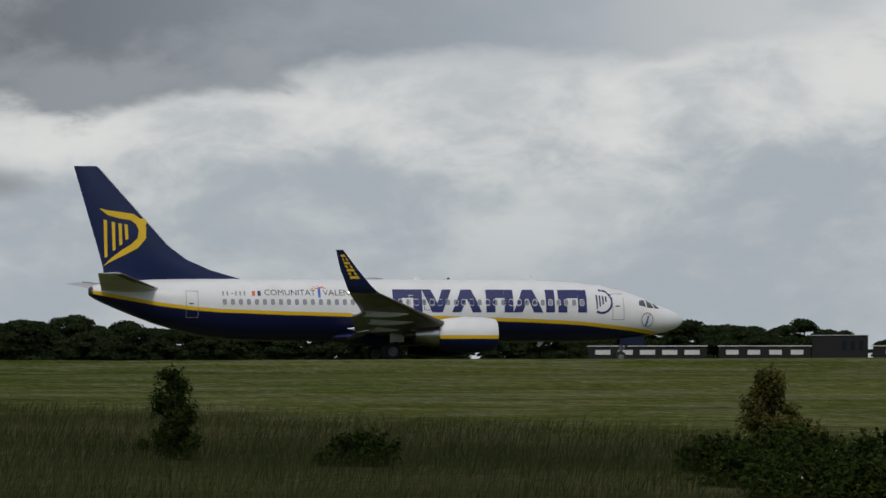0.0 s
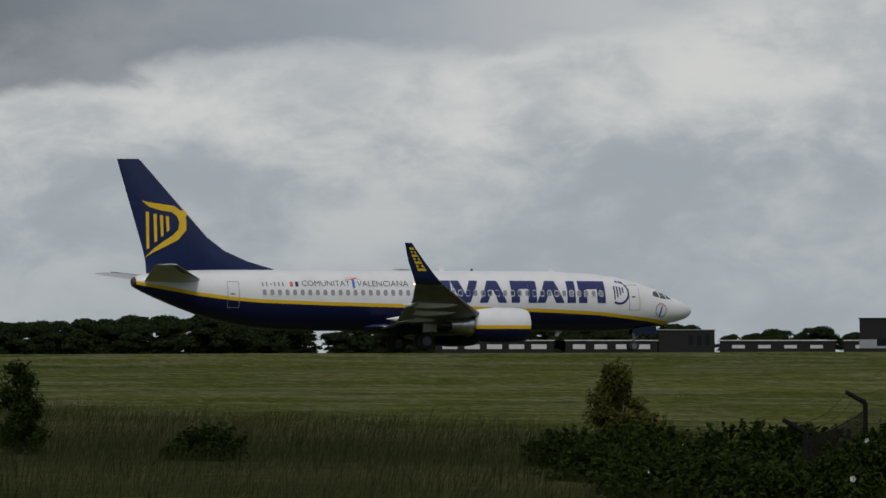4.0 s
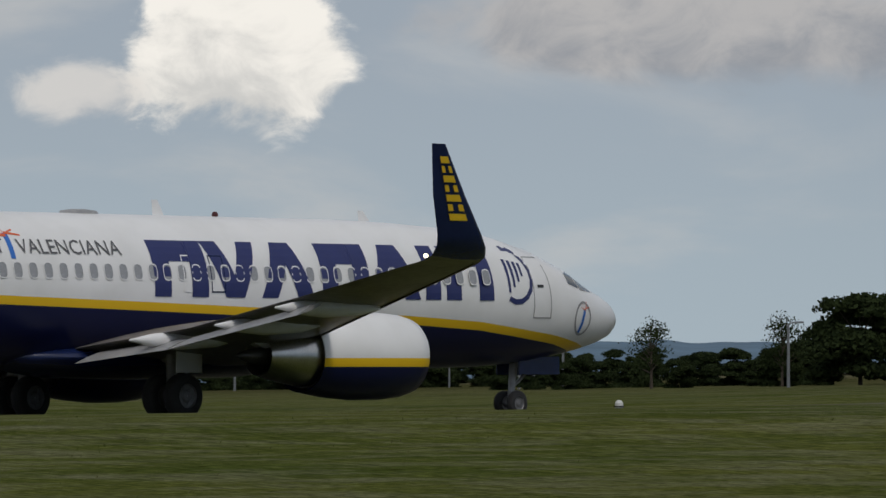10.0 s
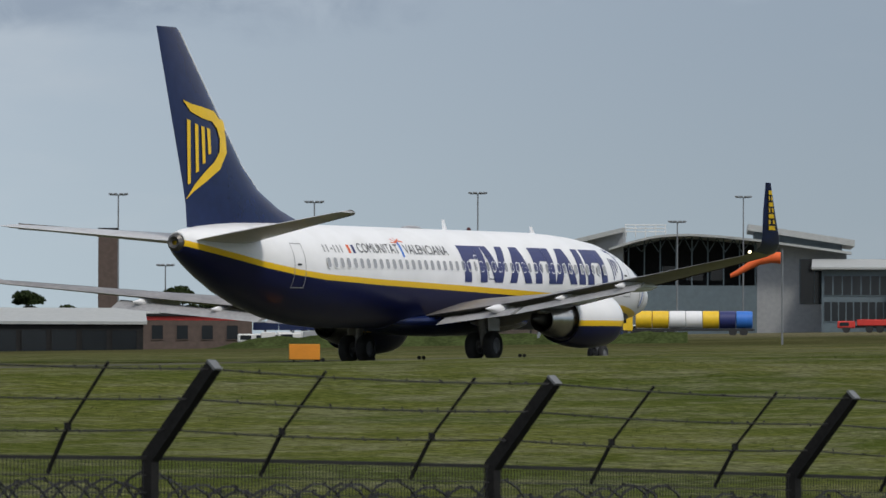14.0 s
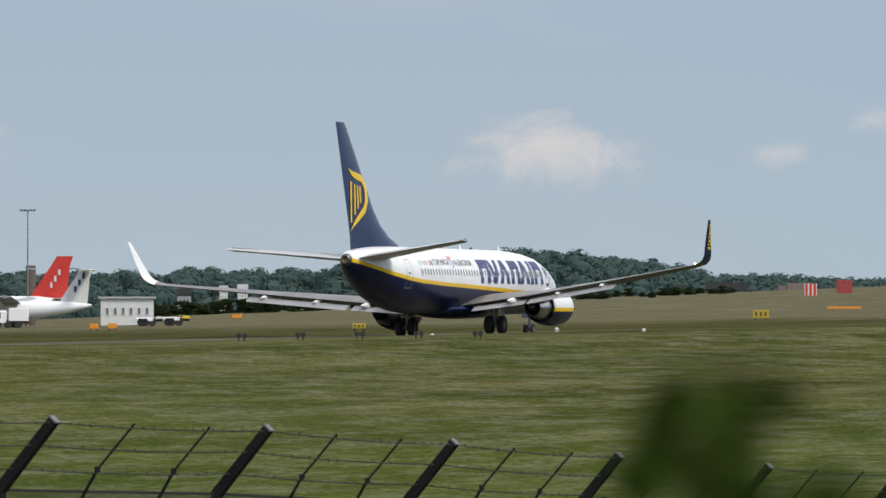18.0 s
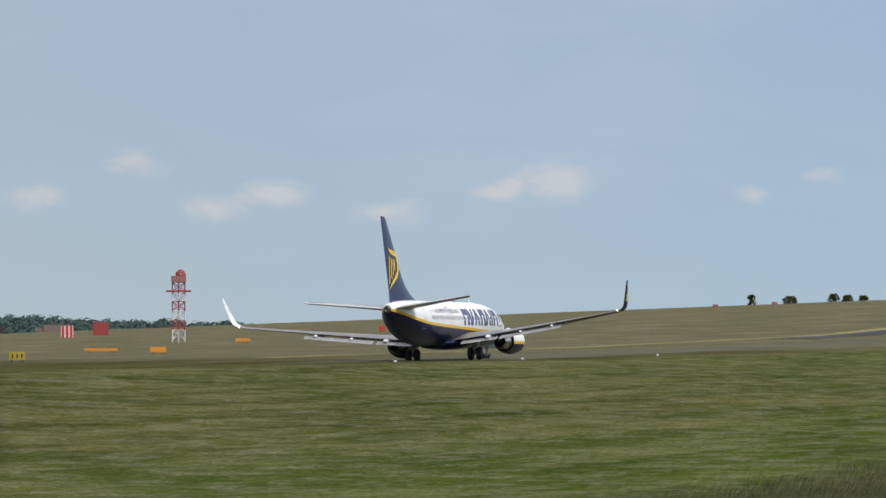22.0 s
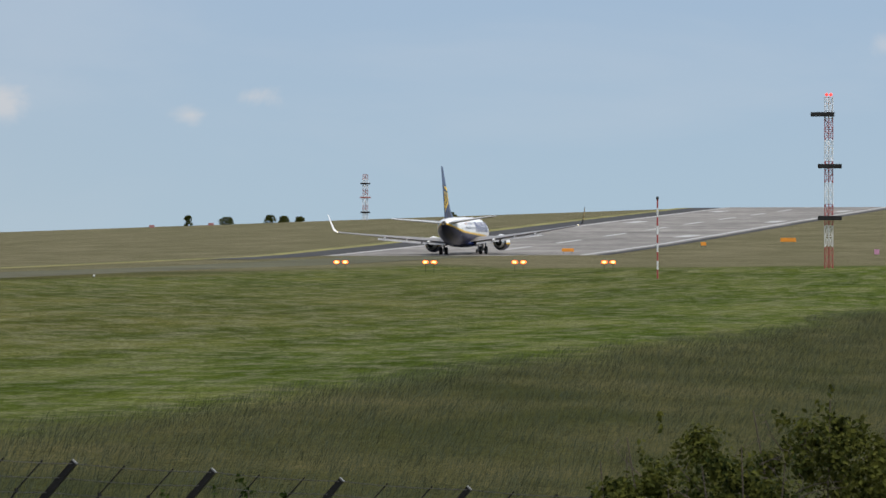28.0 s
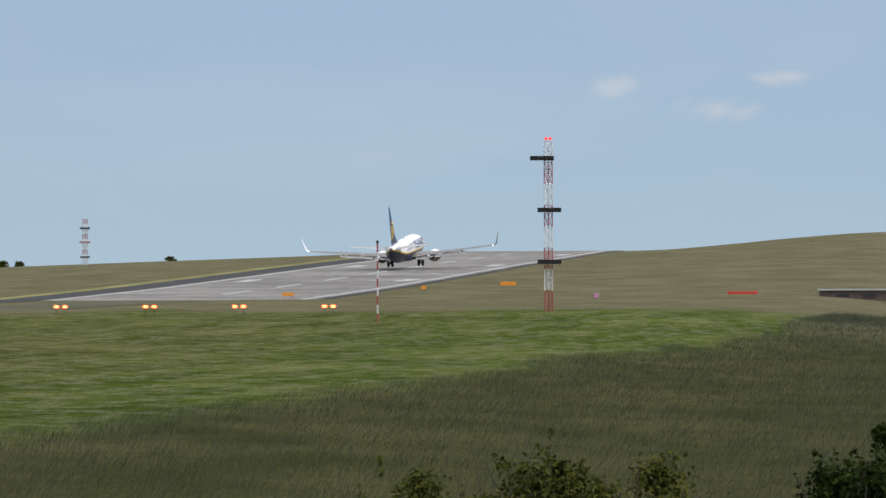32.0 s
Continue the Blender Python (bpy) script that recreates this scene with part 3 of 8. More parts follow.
def patch(bm, p00, p10, p11, p01, nu=4, nv=6, off=0.012, side=-1):
    """A painted four-cornered patch on the hull; corners are (station, height)."""
    grid = []
    for i in range(nu + 1):
        col = []
        for j in range(nv + 1):
            u, v = i / nu, j / nv
            s = (p00[0] * (1 - u) + p10[0] * u) * (1 - v) + (p01[0] * (1 - u) + p11[0] * u) * v
            z = (p00[1] * (1 - u) + p10[1] * u) * (1 - v) + (p01[1] * (1 - u) + p11[1] * u) * v
            col.append(bm.verts.new(skin(s, z, off, side)))
        grid.append(col)
    for i in range(nu):
        for j in range(nv):
            bm.faces.new((grid[i][j], grid[i + 1][j], grid[i + 1][j + 1], grid[i][j + 1]))


def frame_patch(bm, s0, s1, z0, z1, w=0.05, off=0.014):
    patch(bm, (s0, z0), (s0 + w, z0), (s0 + w, z1), (s0, z1), 1, 6, off)
    patch(bm, (s1 - w, z0), (s1, z0), (s1, z1), (s1 - w, z1), 1, 6, off)
    patch(bm, (s0 + w, z0), (s1 - w, z0), (s1 - w, z0 + w), (s0 + w, z0 + w), 3, 1, off)
    patch(bm, (s0 + w, z1 - w), (s1 - w, z1 - w), (s1 - w, z1), (s0 + w, z1), 3, 1, off)


def wing(side):
    """Sections from root to winglet tip: leading edge, chord, span, height, thickness, cant."""
    secs = ((13.6, 7.8, 1.2, 1.75, 0.12, 0), (14.9, 6.6, 2.6, 1.90, 0.12, 0), (16.7, 4.8, 5.6, 2.22, 0.09, 0), (20.0, 3.2, 11.6, 2.95, 0.07, 0),
            (22.85, 1.9, 16.7, 3.58, 0.065, 0), (23.1, 1.78, 17.1, 3.68, 0.09, 20), (23.4, 1.62, 17.4, 3.88, 0.085, 50), (23.7, 1.46, 17.56, 4.15, 0.08, 75),
            (24.5, 1.05, 17.8, 5.05, 0.075, 80), (25.42, 0.44, 18.08, 6.18, 0.07, 80))
    return [airfoil(le, ch, side * y, z, th, cant=ca) for le, ch, y, z, th, ca in secs]


jet = thing("airliner", pose(0, 0, 0), "white and navy twin-engined airliner with yellow stripe", "airliner")
LIVERY = livery_material()


def build_hull():
    bm = fresh()
    rings = []
    ss = sorted({*ST, *[0.1, 0.45, 1.0, 1.75, 4.0, 5.2, 7.0], *np.arange(9, 38, 1.0).tolist()})
    for s in ss:
        t, b, w = hull(s)
        ring = []
        for k in range(40):
            a = 2 * math.pi * k / 40
            cz, cy = math.sin(a), math.cos(a)
            e = 2 / 2.05
            ring.append(Vector((ORG - s, w * math.copysign(abs(cy) ** e, cy), (t + b) / 2 + (t - b) / 2 * math.copysign(abs(cz) ** e, cz))))
        rings.append(ring)
    loft(bm, rings)
    smooth(part("fuselage", bm, LIVERY, jet), 60)
    # belly fairing under the wing box
    bm = fresh()
    rings = []
    for s, w, h in ((12.0, 0.3, 0.1), (13.2, 1.5, 0.32), (15.0, 2.05, 0.5), (18.5, 2.15, 0.55), (21.0, 1.9, 0.5), (22.6, 1.2, 0.3), (23.6, 0.3, 0.1)):
        rings.append([Vector((ORG - s, w * math.cos(2 * math.pi * k / 20), 1.55 + (0.35 if math.sin(2 * math.pi * k / 20) > 0 else h) * math.sin(2 * math.pi * k / 20))) for k in range(20)])
    loft(bm, rings)
    smooth(part("belly_fairing", bm, NAVY, jet), 60)


def build_wings():
    for side in (-1, 1):
        secs = wing(side)
        bm = fresh()
        loft(bm, secs[:6])
        w = smooth(part("wing", bm, WINGGREY, jet, "grey wing with swept leading edge"), 30)
        bm = fresh()
        loft(bm, secs[5:])
        smooth(part("winglet", bm, NAVY if side < 0 else [WHITE], w, "navy upturned winglet" if side < 0 else "white upturned winglet"), 40)
        # flap track fairings
        for y, s, z in ((4.6, 20.9, 1.93), (7.6, 20.9, 2.25), (10.6, 21.8, 2.62)):
            bm = fresh()
            lathe(bm, ((ORG - s + 1.9, 0.02), (ORG - s + 1.2, 0.17), (ORG - s, 0.24), (ORG - s - 0.9, 0.17), (ORG - s - 1.7, 0.02)), 10, "x", (0, side * y, z))
            smooth(part("flap_fairing", bm, WHITE, w, "white flap track fairing"), 60)
        # flaps lowered behind the trailing edge
        for (y0, y1, le0, c0, le1, c1, z0, z1) in ((2.2, 5.4, 20.9, 1.3, 20.9, 1.25, 1.68, 1.98), (5.7, 11.5, 21.1, 1.2, 22.8, 0.85, 2.0, 2.72)):
            bm = fresh()
            a = [p + Vector((0, 0, -0.30 * (ORG - p.x - le0) / c0)) for p in airfoil(le0, c0, side * y0, z0, 0.10, 5)]
            b = [p + Vector((0, 0, -0.30 * (ORG - p.x - le1) / c1)) for p in airfoil(le1, c1, side * y1, z1, 0.10, 5)]
            loft(bm, [a, b])
            smooth(part("flap", bm, GREYPAINT, w), 40)
        # brown-grey leading edge slat
        bm = fresh()
        rings = []
        for le, ch, y, z in ((14.7, 7.0, 2.6, 1.90), (16.7, 4.9, 5.6, 2.22), (20.0, 3.2, 11.6, 2.95), (22.85, 1.9, 16.7, 3.58)):
            rings.append([Vector((ORG - le - d * 0.5 + 0.015, side * y, z + h * ch * 0.036)) for d, h in ((0.5, 1.35), (0.15, 0.9), (0.0, 0.0), (0.15, -0.7), (0.5, -1.05), (0.45, 0.0))])
        loft(bm, rings)
        smooth(part("slat", bm, SLATMETAL, w, "brown-grey leading edge slat"), 60)
        bm = fresh()
        bmesh.ops.create_icosphere(bm, subdivisions=1, radius=0.06, matrix=Matrix.Translation((ORG - 24.86, side * 16.9, 3.68)))
        part("tip_light", bm, TIPLIGHT, w, "lit wing tip light")


TAILGREY = mat("tailplane_grey", (0.46, 0.46, 0.465), 0.4, vary=0.15, scale=0.8, fine=6)
SLATMETAL = mat("brown_slat_metal", (0.10, 0.078, 0.058), 0.5, 0.4, vary=0.35, scale=1.5, fine=8)
TIPLIGHT = glow("wing_tip_light", (1.0, 0.85, 0.5), 6.0)


def build_tail():
    for side in (-1, 1):
        bm = fresh()
        loft(bm, [airfoil(33.4, 4.0, side * 0.5, 4.45, 0.09), airfoil(34.2, 3.4, side * 1.6, 4.58, 0.09), airfoil(37.15, 1.45, side * 7.05, 5.2, 0.08), airfoil(37.65, 0.9, side * 7.24, 5.22, 0.06)])
        st = smooth(part("tailplane", bm, TAILGREY, jet, "pale grey tailplane"), 30)
        bm = fresh()
        loft(bm, [[Vector((ORG - le - d, side * y, z + h)) for d, h in ((0.32, 0.13), (0.06, 0.08), (-0.02, 0.0), (0.06, -0.06), (0.32, -0.10))] for le, y, z in ((34.2, 1.6, 4.58), (37.15, 7.05, 5.2))])
        smooth(part("tailplane_edge", bm, SLATMETAL, st, "dark brown leading edge"), 50)
    bm = fresh()
    def fin_sec(le, te, z, th):
        pts = []
        for i in range(20):
            k = i / 10
            u = (1 - math.cos(math.pi * (k if i < 10 else 2 - k))) / 2
            t = th * (2.6 * math.sqrt(u) * (1 - u) * 0.75 + 0.01) * (1 if i < 10 else -1)
            pts.append(Vector((ORG - le - (te - le) * u, t, z)))
        return pts
    loft(bm, [fin_sec(27.6, 37.15, 4.95, 0.28), fin_sec(30.4, 37.2, 5.75, 0.30), fin_sec(31.9, 37.35, 6.4, 0.30), fin_sec(33.1, 37.6, 7.3, 0.28), fin_sec(37.45, 39.0, 12.12, 0.10), fin_sec(37.6, 39.02, 12.24, 0.06)])
    fin = smooth(part("fin", bm, NAVY, jet, "tall navy tail fin"), 40)
    bm = fresh()
    rod(bm, (ORG - 31.92, 0, 6.42), (ORG - 33.1, 0, 7.3), 0.03, 0.045, 8)
    rod(bm, (ORG - 33.1, 0, 7.3), (ORG - 37.45, 0, 12.14), 0.045, 0.04, 8)
    part("fin_leading_edge", bm, WHITE, fin, "bare white fin leading edge")
    # tail emblem: a plain curved band with four bars
    bm = fresh()
    def fin_quad(pts):
        vs = []
        for s, z in pts:
            le, te, th = [float(np.interp(z, (4.95, 5.75, 6.4, 7.3, 12.12), q)) for q in ((27.6, 30.4, 31.9, 33.1, 37.45), (37.15, 37.2, 37.35, 37.6, 39.0), (0.28, 0.30, 0.30, 0.28, 0.10))]
            u = min(0.98, max(0.02, (s - le) / (te - le)))
            vs.append(bm.verts.new(Vector((ORG - s, -th * (1.95 * math.sqrt(u) * (1 - u) + 0.01) - 0.035, z))))
        bm.faces.new(vs)
    # a curved frame, pointed at both rear ends, with a small round at its front corner
    outer = ((37.45, 9.60), (36.85, 9.46), (36.18, 9.38), (35.30, 9.25), (34.78, 8.90), (34.50, 8.40), (34.52, 7.72), (35.05, 7.10), (36.00, 6.62), (36.70, 6.28), (37.25, 5.95))
    inner = ((37.43, 9.58), (36.95, 9.18), (36.20, 8.96), (35.50, 8.86), (35.16, 8.62), (34.98, 8.22), (35.06, 7.75), (35.42, 7.38), (36.06, 6.98), (36.68, 6.52), (37.24, 5.96))
    for k in range(len(outer) - 1):
        fin_quad((outer[k], outer[k + 1], inner[k + 1], inner[k]))
    fin_quad([(34.72 + 0.27 * math.cos(k * math.pi / 6), 8.72 + 0.27 * math.sin(k * math.pi / 6)) for k in range(12)])
    for s, zt, zb in ((37.02, 8.90, 6.50), (36.52, 8.76, 6.94), (36.10, 8.68, 7.28), (35.72, 8.62, 7.62)):
        fin_quad(((s + 0.10, zb), (s - 0.08, zb + 0.06), (s - 0.05, zt - 0.05), (s + 0.17, zt)))
    part("fin_emblem", bm, YELLOW, fin, "yellow curved emblem with bars")
    bm = fresh()
    lathe(bm, ((ORG - 37.6, 0.36), (ORG - 38.0, 0.33), (ORG - 38.12, 0.22), (ORG - 38.05, 0.1)), 14, "x", (0, 0, 4.38))
    part("tail_exhaust", bm, DARKMETAL, jet, "dark tail cone exhaust")


def build_engines():
    for side in (-1, 1):
        cx = (0, side * 4.83, 1.55)
        bm = fresh()
        prof = ((-11.15, 0.80), (-11.05, 0.86), (-11.0, 0.92), (-11.05, 0.98), (-11.4, 1.06), (-12.0, 1.11), (-13.0, 1.12), (-13.9, 1.05), (-14.75, 0.92), (-14.7, 0.86), (-13.6, 0.84), (-11.8, 0.80), (-11.15, 0.80))
        rings = lathe(bm, [(ORG - 2.2 + p * 1.0, r) for p, r in prof], 32, "x", cx)
        bmesh.ops.recalc_face_normals(bm, faces=bm.faces[:])
        eng = smooth(part("engine", bm, ENGINE_SKIN, jet, "white and navy engine cowling"), 50)
        bm = fresh()
        lathe(bm, [(ORG - 2.2 + p, r) for p, r in ((-14.2, 0.80), (-14.9, 0.76), (-15.5, 0.66), (-16.2, 0.50), (-16.15, 0.44), (-15.7, 0.42))], 24, "x", cx)
        smooth(part("exhaust_nozzle", bm, STEEL, eng, "bare metal exhaust nozzle"), 50)
        bm = fresh()
        lathe(bm, [(ORG - 2.2 + p, r) for p, r in ((-15.6, 0.3), (-16.6, 0.16), (-17.0, 0.02))], 16, "x", cx)
        smooth(part("exhaust_plug", bm, DARKMETAL, eng), 60)
        bm = fresh()
        lathe(bm, [(ORG - 2.2 + p, r) for p, r in ((-14.6, 0.83), (-14.6, 0.05))], 24, "x", cx)
        part("core_face", bm, DARKMETAL, eng)
        bm = fresh()
        lathe(bm, [(ORG - 2.2 + p, r) for p, r in ((-11.7, 0.80), (-11.75, 0.25), (-11.2, 0.02))], 24, "x", cx)
        part("fan", bm, DARKMETAL, eng)
        bm = fresh()
        loft(bm, [[Vector((ORG - s, side * 4.83 + y, z)) for s, y, z in ring] for ring in (
            ((14.2, 0.14, 2.5), (14.2, -0.14, 2.5), (18.2, -0.14, 1.7), (18.2, 0.14, 1.7)), ((15.2, 0.12, 2.72), (15.2, -0.12, 2.72), (19.0, -0.12, 2.0), (19.0, 0.12, 2.0)))])
        part("pylon", bm, WHITE, eng)


def engine_skin():
    m = LIVERY.copy()
    m.name = "cowling_paint"
    for nd in m.node_tree.nodes:
        if nd.type == "VALTORGB" and len(nd.color_ramp.elements) > 5:
            for e in nd.color_ramp.elements:
                e.color = (1.38 / 6, 1.38 / 6, 1.38 / 6, 1)
    return m


ENGINE_SKIN = engine_skin()
rolling = []


def build_gear():
    def wheel(parent, s, y, r, w):
        bm = fresh()
        lathe(bm, ((-w / 2, r * 0.55), (-w / 2, r * 0.86), (-w * 0.36, r * 0.97), (0, r), (w * 0.36, r * 0.97), (w / 2, r * 0.86), (w / 2, r * 0.55)), 28, "y")
        ob = part("wheel", bm, RUBBER, parent)
        ob.location = (ORG - s, y, r)
        smooth(ob, 50)
        bm = fresh()
        lathe(bm, ((-w * 0.42, 0.02), (-w * 0.40, r * 0.2), (-w * 0.30, r * 0.3), (-w * 0.34, r * 0.5), (-w * 0.46, r * 0.56), (w * 0.46, r * 0.56), (w * 0.3, r * 0.4), (w * 0.42, 0.02)), 20, "y")
        for k in range(6):
            a = k * math.pi / 3
            bmesh.ops.create_cone(bm, cap_ends=True, segments=6, radius1=r * 0.07, radius2=r * 0.07, depth=w * 0.05,
                                  matrix=Matrix.Translation((math.cos(a) * r * 0.38, -w * 0.345, math.sin(a) * r * 0.38)) @ Matrix.Rotation(math.pi / 2, 4, "X"))
        part("rim", bm, RIM, ob, "pale grey wheel rim")
        rolling.append((ob, r))
    bm = fresh()
    rod(bm, (ORG - 4.1, 0, 0.34), (ORG - 3.95, 0, 1.6), 0.09, 0.12, 10)
    rod(bm, (ORG - 4.1, -0.32, 0.34), (ORG - 4.1, 0.32, 0.34), 0.05)
    rod(bm, (ORG - 4.0, 0, 0.8), (ORG - 3.0, 0, 1.5), 0.045)
    g = part("nose_gear", bm, GREYPAINT, jet, "grey nose gear leg")
    for y in (-0.24, 0.24):
        wheel(g, 4.1, y, 0.35, 0.2)
    for side in (-1, 1):
        bm = fresh()
        box(bm, ORG - 4.2, ORG - 2.6, side * 0.42 - 0.02, side * 0.42 + 0.02, 1.12, 1.62, 0.01)
        part("nose_gear_door", bm, NAVY, jet)
        bm = fresh()
        rod(bm, (ORG - 19.45, side * 2.8, 0.56), (ORG - 19.3, side * 2.65, 2.1), 0.13, 0.17, 12)
        rod(bm, (ORG - 19.45, side * 2.3, 0.56), (ORG - 19.45, side * 3.3, 0.56), 0.08)
        rod(bm, (ORG - 19.1, side * 2.8, 1.3), (ORG - 19.0, side * 1.4, 1.7), 0.07)
        rod(bm, (ORG - 19.1, side * 2.8, 0.8), (ORG - 18.7, side * 2.75, 1.5), 0.04)
        g = part("main_gear", bm, GREYPAINT, jet, "grey main gear leg")
        bm = fresh()
        box(bm, ORG - 19.6, ORG - 18.7, side * 3.12 - 0.02, side * 3.12 + 0.02, 1.15, 1.95, 0.01)
        part("gear_door", bm, WHITE, g)
        for y in (2.43, 3.2):
            wheel(g, 19.45, side * y, 0.565, 0.4)


RIM = mat("wheel_rim", (0.17, 0.17, 0.175), 0.5, 0.5, vary=0.2)


def build_details():
    # cabin windows
    bm = fresh()
    for sc, dz, off in ((1.0, 0.0, 0.012),):
        vs = []
        for k in range(12):
            a = 2 * math.pi * k / 12
            ca, sa = math.cos(a), math.sin(a)
            ds, z = 0.135 * math.copysign(abs(ca) ** 0.6, ca), 3.70 + 0.19 * math.copysign(abs(sa) ** 0.6, sa)
            vs.append(bm.verts.new(Vector((-ds, -(hull_y(15, z) + off), z))))
        bm.faces.new(vs)
    me = bpy.data.meshes.new("cabin_window")
    bm.to_mesh(me)
    bm.free()
    me.materials.append(CABINGLASS)
    bm = fresh()
    for i in range(12):
        a0, a1 = 2 * math.pi * i / 12, 2 * math.pi * (i + 1) / 12
        q = []
        for a, k in ((a0, 1.0), (a1, 1.0), (a1, 1.16), (a0, 1.16)):
            ca, sa = math.cos(a), math.sin(a)
            ds, z = k * 0.135 * math.copysign(abs(ca) ** 0.6, ca), 3.70 + k * 0.19 * math.copysign(abs(sa) ** 0.6, sa)
            q.append(bm.verts.new(Vector((-ds, -(hull_y(15, z) + 0.016), z))))
        bm.faces.new(q)
    ring = bpy.data.meshes.new("window_surround")
    bm.to_mesh(ring)
    bm.free()
    ring.materials.append(WHITE)
    for k in range(46):
        s = 29.83 - 0.508 * k
        w = new("cabin_window", me)
        w.parent, w.location = jet, (ORG - s, 0, 0)
        r = new("window_surround", ring)
        r.parent, r.location = w, (0, 0, 0)
    # cockpit windows
    for a, b, c, d in (((1.66, 3.36), (2.02, 3.38), (2.18, 3.76), (1.92, 3.64)), ((2.09, 3.38), (2.58, 3.42), (2.60, 3.92), (2.26, 3.80)), ((2.66, 3.45), (3.14, 3.58), (3.08, 3.86), (2.68, 3.93))):
        for side in (-1, 1):
            bm = fresh()
            patch(bm, a, b, c, d, 3, 4, 0.014, side)
            part("cockpit_window", bm, COCKPITGLASS, jet, "dark cockpit window")
    # doors
    for s0, s1, z0, z1, nm in ((4.17, 4.95, 2.62, 4.3, "front_door"), (31.48, 32.25, 2.72, 4.4, "rear_door"), (16.65, 17.15, 3.2, 4.15, "overwing_exit"), (17.6, 18.1, 3.2, 4.15, "overwing_exit")):
        bm = fresh()
        frame_patch(bm, s0, s1, z0, z1, 0.032)
        d = part(nm, bm, GREYPAINT if "over" not in nm else NAVY if s0 < 17 else WHITE, jet)
        bm = fresh()
        patch(bm, (s0 + 0.3, (z0 + z1) / 2), (s1 - 0.2, (z0 + z1) / 2), (s1 - 0.2, (z0 + z1) / 2 + 0.07), (s0 + 0.3, (z0 + z1) / 2 + 0.07), 2, 1, 0.018)
        part("door_handle", bm, BLACK, d)
    # airline name drawn as seven plain slanted blocks
    for s0, s1, lean in ((19.13, 17.25, 0), (17.25, 15.35, -1), (15.35, 13.45, 1), (13.15, 11.4, 0), (11.4, 9.5, 1), (9.3, 8.75, 0), (8.5, 6.63, 0)):
        bm = fresh()
        low, high = (0.62 if lean < 0 else 0.0), (0.62 if lean > 0 else 0.0)
        stem = 0.58
        patch(bm, (s0 - low, 3.08), (s0 - low - stem, 3.08), (s0 - high - stem, 4.52), (s0 - high, 4.52), 2, 8)
        if s0 - s1 > 1:
            patch(bm, (s1 + low + stem, 3.08), (s1 + low, 3.08), (s1 + high, 4.52), (s1 + high + stem, 4.52), 2, 8, 0.017)
            if not lean:
                patch(bm, (s0 - stem, 3.98), (s1 + stem, 3.98), (s1 + stem, 4.52), (s0 - stem, 4.52), 4, 3)
        part("name_block", bm, NAVYDECAL, jet, "navy painted block of the airline name")
    bm = fresh()
    for k in range(4):
        s = 6.0 - 0.2 * k
        patch(bm, (s, 3.3 + 0.15 * k), (s - 0.08, 3.3 + 0.15 * k), (s - 0.1, 4.2 - 0.03 * k), (s + 0.02, 4.2 - 0.03 * k), 1, 5)
    for k in range(10):
        a0, a1 = radians(100 - 22 * k), radians(100 - 22 * (k + 1))
        f = lambda a, r: (5.65 - r * 0.62 * math.cos(a), 3.78 + r * 0.66 * math.sin(a))
        patch(bm, f(a0, 1.0), f(a1, 1.0), f(a1, 1.22), f(a0, 1.22), 1, 1)
    part("nose_emblem", bm, NAVYDECAL, jet, "navy outlined emblem with bars")
    # round badge by the cockpit
    bm = fresh()
    for k in range(20):
        a0, a1 = 2 * math.pi * k / 20, 2 * math.pi * (k + 1) / 20
        f = lambda a, r: (2.6 - r * math.cos(a), 2.64 + r * 1.12 * math.sin(a))
        patch(bm, f(a0, 0.36), f(a1, 0.36), f(a1, 0.42), f(a0, 0.42), 1, 1)
    part("nose_badge_ring", bm, GREYPAINT, jet, "thin grey badge ring")
    bm = fresh()
    patch(bm, (2.77, 2.22), (2.65, 2.22), (2.47, 2.88), (2.59, 2.88), 1, 4)
    part("badge_stroke", bm, BLUE, jet, "blue badge stroke")
    bm = fresh()
    for a in (20, 75, 130, 160):
        c, s = math.cos(radians(a)), math.sin(radians(a))
        patch(bm, (2.51, 2.88), (2.51 - 0.05 * s, 2.88 + 0.05 * c), (2.51 - 0.3 * c - 0.03 * s, 2.88 + 0.22 * s), (2.51 - 0.3 * c, 2.88 + 0.22 * s), 1, 1, 0.016)
    part("badge_rays", bm, REDDECAL, jet, "orange-red badge rays")
    # registration as plain bars, flag, and the region's name
    bm = fresh()
    for k in range(6):
        s = 29.95 - 0.27 * k
        if k == 2:
            patch(bm, (s, 4.2), (s - 0.18, 4.2), (s - 0.18, 4.27), (s, 4.27), 1, 1)
        else:
            patch(bm, (s, 4.10), (s - 0.10, 4.10), (s - 0.10, 4.38), (s, 4.38), 1, 2)
    part("registration_bars", bm, GREYPAINT, jet, "grey registration bars")
    bm = fresh()
    patch(bm, (28.08, 4.08), (27.88, 4.08), (27.88, 4.40), (28.08, 4.40), 1, 2)
    part("flag_stripe", bm, REDDECAL, jet, "orange flag stripe")
    bm = fresh()
    patch(bm, (27.72, 4.08), (27.52, 4.08), (27.52, 4.40), (27.72, 4.40), 1, 2)
    part("flag_stripe", bm, NAVYDECAL, jet, "dark flag stripe")
